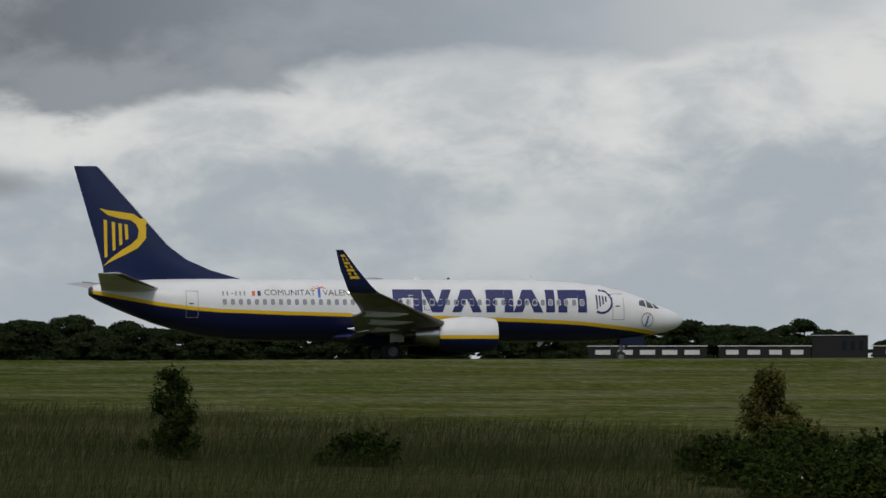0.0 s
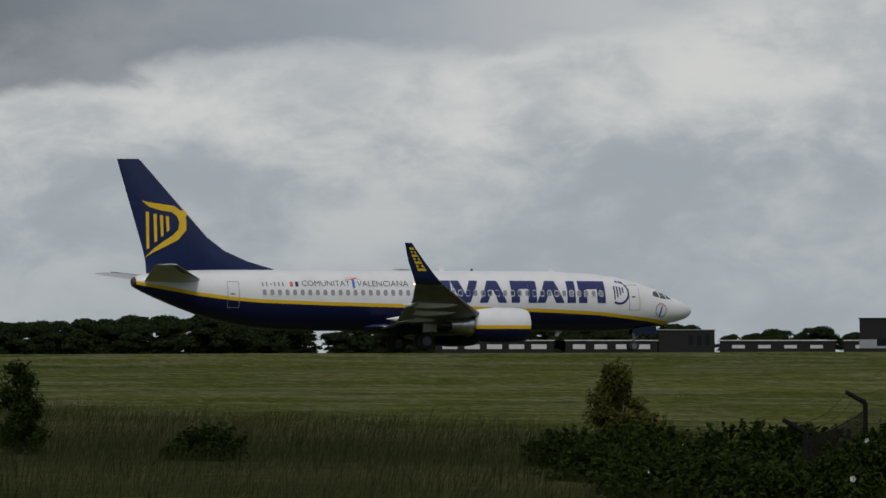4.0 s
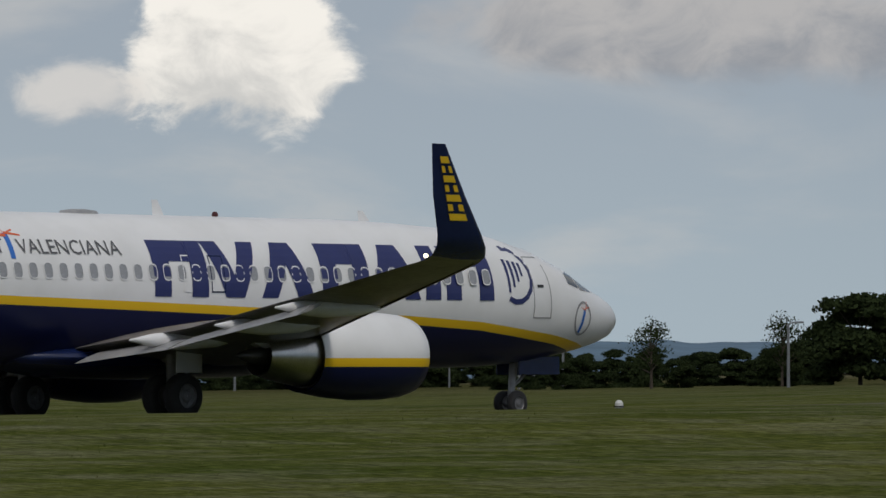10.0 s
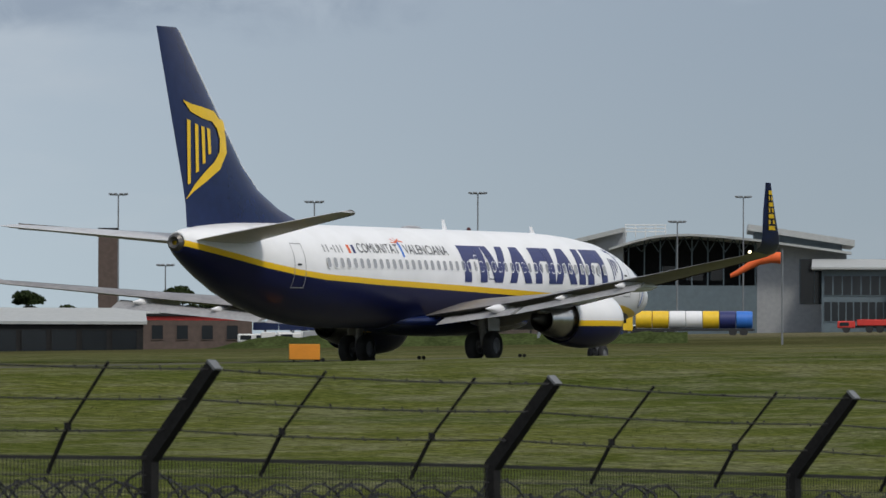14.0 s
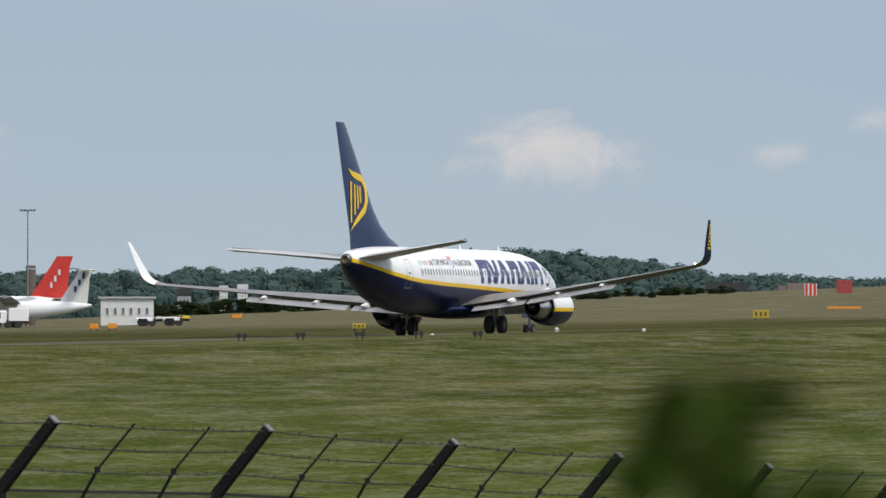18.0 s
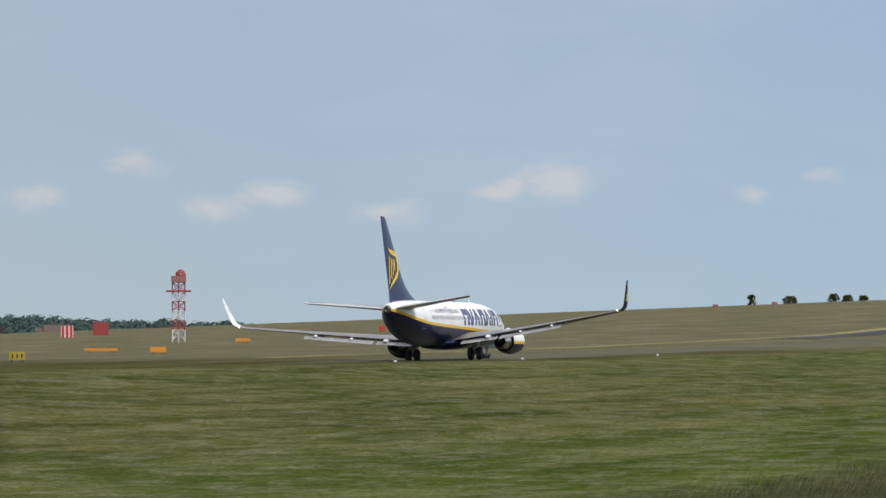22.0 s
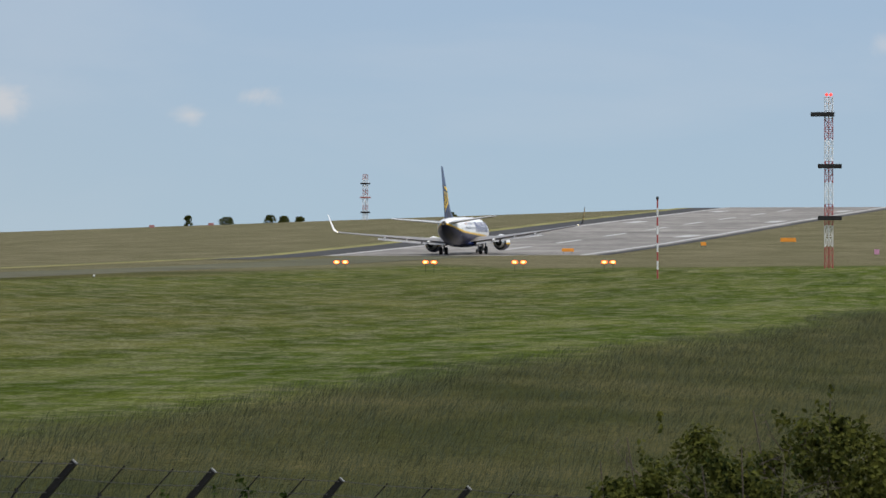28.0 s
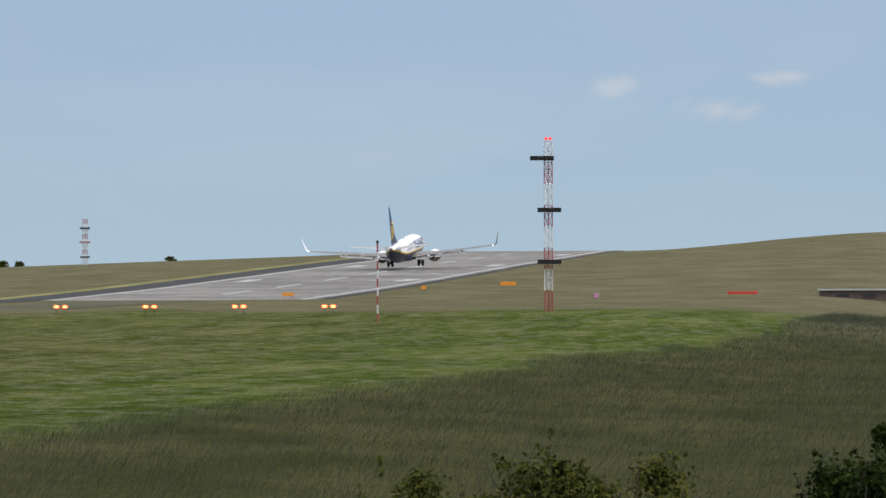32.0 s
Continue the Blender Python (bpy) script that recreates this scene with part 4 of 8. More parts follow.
    for word, s0, width, z0 in (("COMUNITAT", 27.29, 3.26, 4.12), ("VALENCIANA", 23.57, 3.47, 4.12)):
        cu = bpy.data.curves.new("lettering", "FONT")
        cu.body, cu.size, cu.resolution_u, cu.offset = word, 0.5, 2, 0.0
        tmp = bpy.data.objects.new("lettering", cu)
        me = bpy.data.meshes.new_from_object(tmp)
        bpy.data.objects.remove(tmp)
        xs = [v.co.x for v in me.vertices]
        k = width / (max(xs) - min(xs))
        for v in me.vertices:
            v.co = skin(s0 - (v.co.x - min(xs)) * k, z0 + v.co.y * 1.05, 0.03)
        me.materials.clear()
        me.materials.append(GREYDECAL)
        ob = new("lettering", me)
        ob.parent = jet
        ob["label"] = "dark grey lettering " + word
    bm = fresh()
    patch(bm, (23.88, 3.98), (23.73, 3.98), (23.70, 4.62), (23.88, 4.62), 1, 4)
    part("palm_stroke", bm, BLUE, jet, "blue palm emblem stroke")
    bm = fresh()
    for a in (5, 50, 100, 140, 180):
        c, s = math.cos(radians(a)), math.sin(radians(a))
        patch(bm, (23.8, 4.60), (23.8 - 0.07 * s, 4.60 + 0.07 * c), (23.8 - 0.5 * c, 4.58 + 0.2 * s), (23.8 - 0.5 * c, 4.54 + 0.2 * s), 1, 1, 0.016)
    part("palm_rays", bm, REDDECAL, jet, "orange-red palm emblem rays")
    # winglet name as yellow bars
    bm = fresh()
    for k in range(7):
        t = 0.14 + 0.105 * k
        for u0, u1 in ((0.28, 0.42), (0.58, 0.72)) if k % 2 else ((0.28, 0.72),):
            q = []
            for tt, u in ((t, u0), (t, u1), (t + 0.075, u1), (t + 0.075, u0)):
                f = 1 - tt
                le, ch = 23.7 + 1.72 * f, 1.46 - 1.02 * f
                q.append(bm.verts.new(Vector((ORG - le - ch * u, -17.56 - 0.52 * f - 0.075, 4.15 + 2.03 * f))))
            bm.faces.new(q)
    part("winglet_bars", bm, YELLOW, jet, "yellow bars on the winglet")
    # aerials and beacon
    LATCHRED = mat("dark_red_lens", (0.06, 0.01, 0.01), 0.3)
    for s, h in ((9.5, 0.28), (17.0, 0.42)):
        bm = fresh()
        loft(bm, [[Vector((ORG - s - a, b, 5.19)) for a, b in ((0, 0), (0.2, 0.025), (0.42, 0), (0.2, -0.025))], [Vector((ORG - s - 0.25 - a * 0.5, b * 0.4, 5.19 + h)) for a, b in ((0, 0), (0.2, 0.025), (0.42, 0), (0.2, -0.025))]])
        part("blade_aerial", bm, WHITE, jet)
    bm = fresh()
    bmesh.ops.create_uvsphere(bm, u_segments=10, v_segments=6, radius=0.09, matrix=Matrix.Translation((ORG - 15.2, 0, 5.26)))
    part("beacon", bm, LATCHRED, jet, "small dark red roof beacon")
    bm = fresh()
    loft(bm, [[Vector((ORG - 20.0 - 0.65 * math.cos(a) * k, 0.3 * math.sin(a) * k, z)) for a in [i * math.pi / 6 for i in range(12)]] for k, z in ((1, 5.2), (0.9, 5.28), (0.4, 5.32))])
    part("aerial_dome", bm, GREYPAINT, jet)
    bm = fresh()
    loft(bm, [[Vector((ORG - 9.0 - a, b, 1.32)) for a, b in ((0, 0), (0.2, 0.025), (0.42, 0), (0.2, -0.025))], [Vector((ORG - 9.3 - a * 0.5, b * 0.4, 0.98)) for a, b in ((0, 0), (0.2, 0.025), (0.42, 0), (0.2, -0.025))]])
    part("belly_aerial", bm, WHITE, jet)


NAVYDECAL = mat("navy_decal", (0.020, 0.028, 0.125), 0.4, vary=0.1)
GREYDECAL = mat("grey_decal", (0.10, 0.10, 0.108), 0.5, vary=0.1)
REDDECAL = mat("red_decal", (0.70, 0.13, 0.04), 0.5, vary=0.1)
build_hull()
build_wings()
build_tail()
build_engines()
build_gear()
build_details()


# ---- trees and bushes ----
def leaf_material(name, a, b, patch=0.0):
    m = bpy.data.materials.new(name)
    m.use_nodes = True
    n, l = m.node_tree.nodes, m.node_tree.links
    bs = n["Principled BSDF"]
    bs.inputs["Roughness"].default_value, bs.inputs["Specular IOR Level"].default_value = 0.8, 0.05
    g = n.new("ShaderNodeNewGeometry")
    oi = n.new("ShaderNodeObjectInfo")
    ad = n.new("ShaderNodeMath")
    ad.operation = "MULTIPLY_ADD"
    ad.inputs[1].default_value = 0.35
    l.new(oi.outputs["Random"], ad.inputs[0])
    l.new(g.outputs["Random Per Island"], ad.inputs[2])
    r = n.new("ShaderNodeValToRGB")
    r.color_ramp.elements[0].color, r.color_ramp.elements[1].color = (*a, 1), (*b, 1)
    r.color_ramp.elements[0].position, r.color_ramp.elements[1].position = 0.0, 1.2 / 1.2
    last = ad.outputs[0]
    if patch:
        tc = n.new("ShaderNodeTexCoord")
        nz = n.new("ShaderNodeTexNoise")
        nz.inputs["Scale"].default_value, nz.inputs["Detail"].default_value = patch, 3
        l.new(tc.outputs["Object"], nz.inputs["Vector"])
        sub = n.new("ShaderNodeMath")
        sub.operation, sub.inputs[1].default_value, = "SUBTRACT", 0.55
        l.new(nz.outputs[0], sub.inputs[0])
        sc = n.new("ShaderNodeMath")
        sc.operation, sc.inputs[1].default_value = "MULTIPLY_ADD", 2.6
        soft = n.new("ShaderNodeMath")
        soft.operation, soft.inputs[1].default_value, soft.inputs[2].default_value = "MULTIPLY_ADD", 0.5, 0.18
        l.new(g.outputs["Random Per Island"], soft.inputs[0])
        l.new(sub.outputs[0], sc.inputs[0])
        l.new(soft.outputs[0], sc.inputs[2])
        last = sc.outputs[0]
    l.new(last, r.inputs[0])
    l.new(r.outputs[0], bs.inputs["Base Color"])
    tr = n.new("ShaderNodeBsdfTranslucent")
    l.new(r.outputs[0], tr.inputs["Color"])
    mx = n.new("ShaderNodeMixShader")
    mx.inputs[0].default_value = 0.25
    l.new(bs.outputs[0], mx.inputs[1])
    l.new(tr.outputs[0], mx.inputs[2])
    l.new(mx.outputs[0], n["Material Output"].inputs["Surface"])
    return m


LEAF = leaf_material("tree_leaves", (0.012, 0.020, 0.009), (0.037, 0.052, 0.019))
LEAF_BUSH = leaf_material("bush_leaves", (0.004, 0.009, 0.002), (0.034, 0.054, 0.010))
LEAF_BROWN = leaf_material("reddish_new_leaves", (0.028, 0.036, 0.010), (0.110, 0.100, 0.024))
# far woods: the haze of distance is mixed into the leaf colours
LEAF_HAZED = leaf_material("far_woods", (0.052, 0.088, 0.082), (0.072, 0.112, 0.098))
LEAF_YOUNG = leaf_material("young_leaves", (0.012, 0.028, 0.003), (0.046, 0.078, 0.010))


def leaves_mesh(name, centres, normals, sizes, material, rng, aspect=0.6):
    """Many small folded leaves (four triangles each) as one mesh."""
    n = len(centres)
    c, nn = np.asarray(centres, float), np.asarray(normals, float)
    nn /= np.linalg.norm(nn, axis=1, keepdims=True) + 1e-9
    t = rng.normal(size=(n, 3))
    t -= (t * nn).sum(1, keepdims=True) * nn
    t /= np.linalg.norm(t, axis=1, keepdims=True) + 1e-9
    b = np.cross(nn, t)
    sz = np.asarray(sizes, float)[:, None]
    pts = np.stack([c - t * sz, c + b * sz * aspect + nn * sz * 0.2, c + t * sz, c - b * sz * aspect + nn * sz * 0.2], 1).reshape(-1, 3)
    f = np.arange(n)[:, None] * 4
    faces = np.concatenate([f + np.array([[0, 1, 2]]), f + np.array([[0, 2, 3]])])
    me = bpy.data.meshes.new(name)
    me.from_pydata(pts.tolist(), [], faces.tolist())
    me.materials.append(material)
    return me


def tree_meshes(seed, height, spread, leaf, count, material, dense=1.0, base=0.15):
    """A trunk with limbs, and a crown of many leaf clumps with gaps; returns two meshes."""
    rng = np.random.default_rng(seed)
    bm = fresh()
    rod(bm, (0, 0, -0.4), (0, 0, height * 0.55), height * 0.022, height * 0.010, 7)
    blobs = []
    k = int(30 * dense)
    for i in range(k):
        a, h = rng.uniform(0, 2 * math.pi), rng.uniform(base, 0.88)
        wide = spread * (math.sin(math.pi * min(1, (h + 0.12) / 1.08)) ** 0.7 if h > 0.45 else 0.9)
        r = wide * rng.uniform(0.15, 0.85)
        p = np.array([math.cos(a) * r, math.sin(a) * r, h * height])
        blobs.append((p, height * rng.uniform(0.11, 0.2)))
        if i % 2 == 0:
            rod(bm, (0, 0, height * min(0.5, h * 0.7)), p.tolist(), height * 0.009, height * 0.003, 5)
    trunk = bpy.data.meshes.new("trunk")
    bm.to_mesh(trunk)
    bm.free()
    trunk.materials.append(BARK)
    blobs.append((np.array([0, 0, height * 0.82]), height * 0.17))
    cs, ns = [], []
    for p, r in blobs:
        m = count // len(blobs)
        d = rng.normal(size=(m, 3))
        d /= np.linalg.norm(d, axis=1, keepdims=True)
        d[:, 2] = np.abs(d[:, 2]) * 1.0 - 0.35
        rad = r * rng.uniform(0.45, 1.08, (m, 1))
        cs.append(p + d * rad * np.array([1.15, 1.15, 0.85]))
        ns.append(d + rng.normal(size=(m, 3)) * 0.5)
    cs, ns = np.concatenate(cs), np.concatenate(ns)
    crown = leaves_mesh("crown", cs, ns, rng.uniform(0.6, 1.3, len(cs)) * leaf, material, rng, 0.7)
    return trunk, crown


TREES = [tree_meshes(11 + k, 10.0, sp, 0.25, 15000, LEAF, 1.2, ba) for k, (sp, ba) in enumerate(((4.4, 0.02), (3.6, 0.0), (5.0, 0.04), (4.0, 0.0)))]


TREES.append(tree_meshes(41, 10.0, 3.4, 0.16, 1500, LEAF, 1.6, 0.25))     # thin-crowned and twiggy


def plant(kind, place, height, turn, wide=1.0, label="dense dark green broadleaf tree", name="tree", group="trees beyond the field"):
    trunk, crown = TREES[kind % len(TREES)]
    root = thing(name, Matrix.Translation(place), label, "tree", group)
    k = height / 10.0
    for nm, me in (("trunk", trunk), ("crown", crown)):
        o = new(nm, me)
        o.parent = root
        o.scale = (k * wide, k * wide, k)
        o.rotation_euler = (0, 0, turn)
    return root


rt = random.Random(5)


def tree_row(az0, az1, dist, h0, h1, gap, jitter=0.08, sink=0.0, wide=1.25):
    az = az0
    while az < az1:
        d = dist * (1 + rt.uniform(-jitter, jitter))
        h = rt.uniform(h0, h1)
        plant(rt.randrange(4), on_ground(az, d, -sink), h, rt.uniform(0, 6.28), wide * rt.uniform(0.9, 1.2))
        az += gap * rt.uniform(0.7, 1.3) / dist


# woods west of the field
tree_row(-0.440, -0.352, 1720, 11, 15, 7.5)
tree_row(-0.440, -0.352, 1800, 13, 17, 9)
tree_row(-0.352, -0.283, 1920, 10, 13.5, 7, 0.05)
tree_row(-0.322, -0.286, 1950, 14, 17.5, 8, 0.05)
tree_row(-0.283, -0.255, 1900, 9, 12.5, 8, 0.05)
# hedge trees in the middle distance
tree_row(-0.142, -0.100, 960, 6.0, 9.0, 6)
tree_row(-0.102, -0.020, 620, 2.7, 4.0, 2.2, 0.05, 0.3, 1.3)
tree_row(-0.030, 0.020, 600, 2.7, 4.0, 2.2, 0.05, 0.3, 1.3)
tree_row(0.010, 0.062, 430, 1.9, 3.1, 1.7, 0.05, 0.3, 1.3)
tree_row(-0.03, 0.06, 900, 3.4, 5.0, 4.0, 0.06)
tree_row(0.06, 0.25, 900, 5.2, 7.6, 6.5, 0.06)
# hedges along the crest beyond the apron
tree_row(0.4645, 0.491, 1440, 3.4, 4.8, 2.6, 0.03, 0.6, 1.5)
tree_row(0.491, 0.507, 1440, 2.6, 4.2, 3.0, 0.03, 0.6, 1.5)
tree_row(0.524, 0.560, 1440, 1.6, 2.6, 2.6, 0.03, 0.5, 1.6)
for az, d, h, k, w in ((-0.0205, 590, 5.2, 0, 1.3), (-0.0035, 600, 3.8, 1, 1.5), (0.0335, 405, 4.9, 4, 1.0), (0.0545, 405, 5.1, 4, 0.9), (0.067, 400, 6.1, 2, 1.2), (0.0745, 405, 6.5, 0, 1.2), (0.083, 410, 6.2, 2, 1.2),
                       (0.092, 415, 6.2, 1, 1.2), (0.104, 410, 5.4, 0, 1.2), (0.1235, 380, 5.6, 2, 1.1), (0.113, 400, 4.5, 3, 1.3), (0.133, 420, 5.0, 1, 1.2), (0.145, 440, 5.0, 0, 1.2), (0.16, 460, 5.2, 2, 1.2), (0.172, 470, 5.0, 1, 1.2)):
    plant(k, on_ground(az, d), h, az * 90, w)
for az, d, h, k, w in ((-0.1255, 950, 9.0, 2, 1.0), (0.262, 600, 6.2, 0, 1.1), (0.2565, 605, 4.6, 2, 1.1), (0.2672, 610, 5.0, 1, 1.1)):
    plant(k, on_ground(az, d), h, az * 50, w)


def far_woods():
    """Wooded ridges on the skyline, a thick cover of tree clumps in haze-tinted green."""
    rng = np.random.default_rng(3)
    cs, ns, cores = [], [], []
    bm = fresh()
    bmesh.ops.create_icosphere(bm, subdivisions=1, radius=1.0)
    ball = np.array([tuple(v.co) for v in bm.verts])
    ball_faces = np.array([[v.index for v in f.verts] for f in bm.faces])
    bm.free()
    def ridge(az0, az1, dist, prof, tree, n):
        for _ in range(n):
            az = rng.uniform(az0, az1)
            top = float(np.interp(az, prof[0], prof[1])) * dist
            low = float(np.interp(az, prof[0], prof[2])) * dist
            v = rng.uniform(0, 1) ** 0.75
            z = low + (top - low) * v
            d = dist * (1 + 0.10 * v + rng.uniform(-0.02, 0.02))
            c = np.array([math.sin(az) * d, math.cos(az) * d, z * d / dist - tree * 0.55])
            m = 90
            q = rng.normal(size=(m, 3))
            q /= np.linalg.norm(q, axis=1, keepdims=True)
            r = tree * rng.uniform(0.28, 0.5)
            cs.append(c + q * r * np.array([1.1, 1.1, 0.9]))
            ns.append(q)
            cores.append((ball + rng.normal(size=ball.shape) * 0.08) * r * np.array([0.95, 0.95, 0.78]) + c)
    ridge(0.400, 0.500, 1900, ((0.40, 0.42, 0.430, 0.436, 0.45, 0.47, 0.50), (0.0155, 0.016, 0.0182, 0.0165, 0.0162, 0.0170, 0.0168), (0.008, 0.008, 0.008, 0.008, 0.008, 0.008, 0.009)), 9, 800)
    ridge(0.495, 0.62, 1800, ((0.495, 0.505, 0.515, 0.527, 0.54, 0.549, 0.556, 0.57, 0.60, 0.62), (0.0172, 0.0178, 0.0191, 0.0201, 0.0188, 0.0178, 0.0161, 0.0154, 0.0146, 0.0140), (0.0085, 0.0085, 0.0085, 0.0085, 0.0085, 0.0085, 0.0085, 0.009, 0.010, 0.0105)), 8, 1700)
    leaves = leaves_mesh("far_woods", np.concatenate(cs), np.concatenate(ns), rng.uniform(0.4, 0.8, sum(len(x) for x in cs)), LEAF_HAZED, rng, 0.8)
    inner = bpy.data.meshes.new("far_woods_inner")
    inner.from_pydata(np.concatenate(cores).tolist(), [], np.concatenate([ball_faces + k * len(ball) for k in range(len(cores))]).tolist())
    bm = fresh()
    bm.from_mesh(leaves)
    bm.from_mesh(inner)
    bm.to_mesh(leaves)
    bm.free()
    bpy.data.meshes.remove(inner)
    return leaves


tagged(new("far_woods", far_woods()), "wooded ridge on the skyline, its green mixed with haze", "woods", kind="stuff")


def far_hills():
    """Distant hills beyond the hedges, with haze painted in as their blue."""
    verts, faces = [], []
    n = 420
    for i in range(n + 1):
        az = -0.15 + 0.55 * i / n
        d = 4300
        top = 4300 * (0.0023 + 0.0010 * math.sin(az * 19) + 0.0006 * math.sin(az * 47 + 1) + 0.00018 * math.sin(az * 410) + 0.00012 * math.sin(az * 700 + 2)) + 8
        for k, (dd, z) in enumerate(((d - 600, -22), (d - 200, top * 0.7), (d, top), (d + 400, top * 0.9))):
            verts.append(polar(az, dd, z))
        if i:
            for k in range(3):
                a = (i - 1) * 4 + k
                faces.append((a, a + 4, a + 5, a + 1))
    me = bpy.data.meshes.new("distant_hills")
    me.from_pydata(verts, [], faces)
    me.materials.append(mat("haze_blue_hills", (0.115, 0.175, 0.235), 0.95, vary=0.22, scale=0.004, fine=0.03, spec=0.1))
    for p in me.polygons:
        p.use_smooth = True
    tagged(new("distant_hills", me), "distant hills painted in haze blue-green", "hills", kind="structure")


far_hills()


# ---- buildings ----
def facing(az, dist, z):
    """A pose at a place with x to the right and y away from the standpoint."""
    return Matrix.Translation(polar(az, dist, z)) @ Matrix.Rotation(-az, 4, "Z")


def building(name, label, az0, az1, dist, z0, z1, depth, wall, roof, openings=(), pitch=0.0, over=0.3, eave=0.25, category="building", group="", band=None):
    w = (az1 - az0) * dist
    root = thing(name, facing((az0 + az1) / 2, dist, z0), label, category, group)
    h = z1 - z0
    bm = fresh()
    box(bm, -w / 2, w / 2, 0, depth, -5.5 if dist > 1200 else -1.5, h)
    part("wall", bm, wall, root)
    bm = fresh()
    if pitch:
        loft(bm, [[Vector((x, -over, h)), Vector((x, -over, h + eave)), Vector((x, depth / 2, h + eave + pitch)), Vector((x, depth + over, h + eave)), Vector((x, depth + over, h))] for x in (-w / 2 - over, w / 2 + over)])
    else:
        box(bm, -w / 2 - over, w / 2 + over, -over, depth + over, h + 0.004, h + eave, 0.03)
    part("roof", bm, roof, root)
    for kind, u0, u1, v0, v1, m in openings:
        x0, x1 = -w / 2 + u0 * w, -w / 2 + u1 * w
        bm = fresh()
        t = 0.06
        box(bm, x0, x0 + t, -0.09, 0.05, v0 * h, v1 * h)
        box(bm, x1 - t, x1, -0.09, 0.05, v0 * h, v1 * h)
        box(bm, x0 + t, x1 - t, -0.09, 0.05, v1 * h - t, v1 * h)
        box(bm, x0 + t, x1 - t, -0.09, 0.05, v0 * h, v0 * h + t)
        f = part(kind, bm, wall, root)
        bm = fresh()
        box(bm, x0 + t, x1 - t, -0.03, 0.04, v0 * h + t, v1 * h - t)
        part("pane" if kind == "window" else "leaf", bm, m, f)
    if band:
        bm = fresh()
        box(bm, -w / 2 - 0.02, w / 2 + 0.02, -0.02, -0.004, h * band[0], h * band[1])
        part("wall_band", bm, band[2], root)
    return root


def row_of(kind, n, a, b, fill, v0, v1, m):
    return [(kind, a + (b - a) * (k + (1 - fill) / 2) / n, a + (b - a) * (k + 1 - (1 - fill) / 2) / n, v0, v1, m) for k in range(n)]


# low white-edged sheds and dark huts west of the field
building("storage_shed", "long low dark shed with white doors", -0.3275, -0.3075, 1700, -3.6, -1.2, 6, DARKCLAD, PANEL, row_of("door", 5, 0.03, 0.97, 0.7, 0.0, 0.62, PANEL), group="sheds")
building("storage_shed", "long low dark shed with white doors", -0.3055, -0.2900, 1700, -3.6, -1.2, 6, DARKCLAD, PANEL, row_of("door", 4, 0.03, 0.97, 0.6, 0.0, 0.62, PANEL), group="sheds")
building("storage_shed", "long low dark shed with white doors", -0.2795, -0.2600, 1700, -3.4, -1.2, 6, DARKCLAD, PANEL, row_of("door", 4, 0.05, 0.95, 0.5, 0.0, 0.5, PANEL), group="sheds")
building("storage_shed", "long low dark shed with white doors", -0.2585, -0.2400, 1700, -3.4, -1.2, 6, DARKCLAD, PANEL, row_of("door", 5, 0.05, 0.95, 0.45, 0.0, 0.5, PANEL), group="sheds")
building("dark_hut", "dark flat-roofed hut with pale trim", -0.2897, -0.2803, 1735, -3.6, 1.9, 8, DARKCLAD, ROOF, row_of("window", 3, 0.5, 0.95, 0.6, 0.2, 0.75, GLASS))
building("works_building", "dark flat-roofed works building with pale lower wall", -0.2560, -0.2215, 1640, -3.2, 5.0, 16, DARKCLAD, DARKCLAD, row_of("window", 6, 0.04, 0.96, 0.42, 0.08, 0.34, GLASS), band=(0.0, 0.30, CLAD))
building("works_building", "grey works building with dark windows", -0.2215, -0.2060, 1500, -2.6, 5.2, 14, CLAD, DARKCLAD, row_of("window", 4, 0.04, 0.96, 0.5, 0.12, 0.5, GLASS))
building("brick_building", "brown brick office block", -0.2055, -0.1965, 1400, -2.2, 7.3, 12, BRICK, DARKCLAD, row_of("window", 2, 0.1, 0.9, 0.5, 0.45, 0.8, GLASS))
building("warehouse", "large pale grey warehouse with a shallow roof", -0.1965, -0.1420, 1400, -2.2, 6.6, 30, mat("warehouse_sheet", (0.15, 0.155, 0.16), 0.6, vary=0.15), ROOF, row_of("door", 5, 0.05, 0.5, 0.5, 0.0, 0.3, GLASS), pitch=1.6)
building("barn", "barn with a brown gable and pale roof", -0.1672, -0.1570, 1250, -2.2, 4.2, 12, BRICK, ROOF, pitch=2.6)


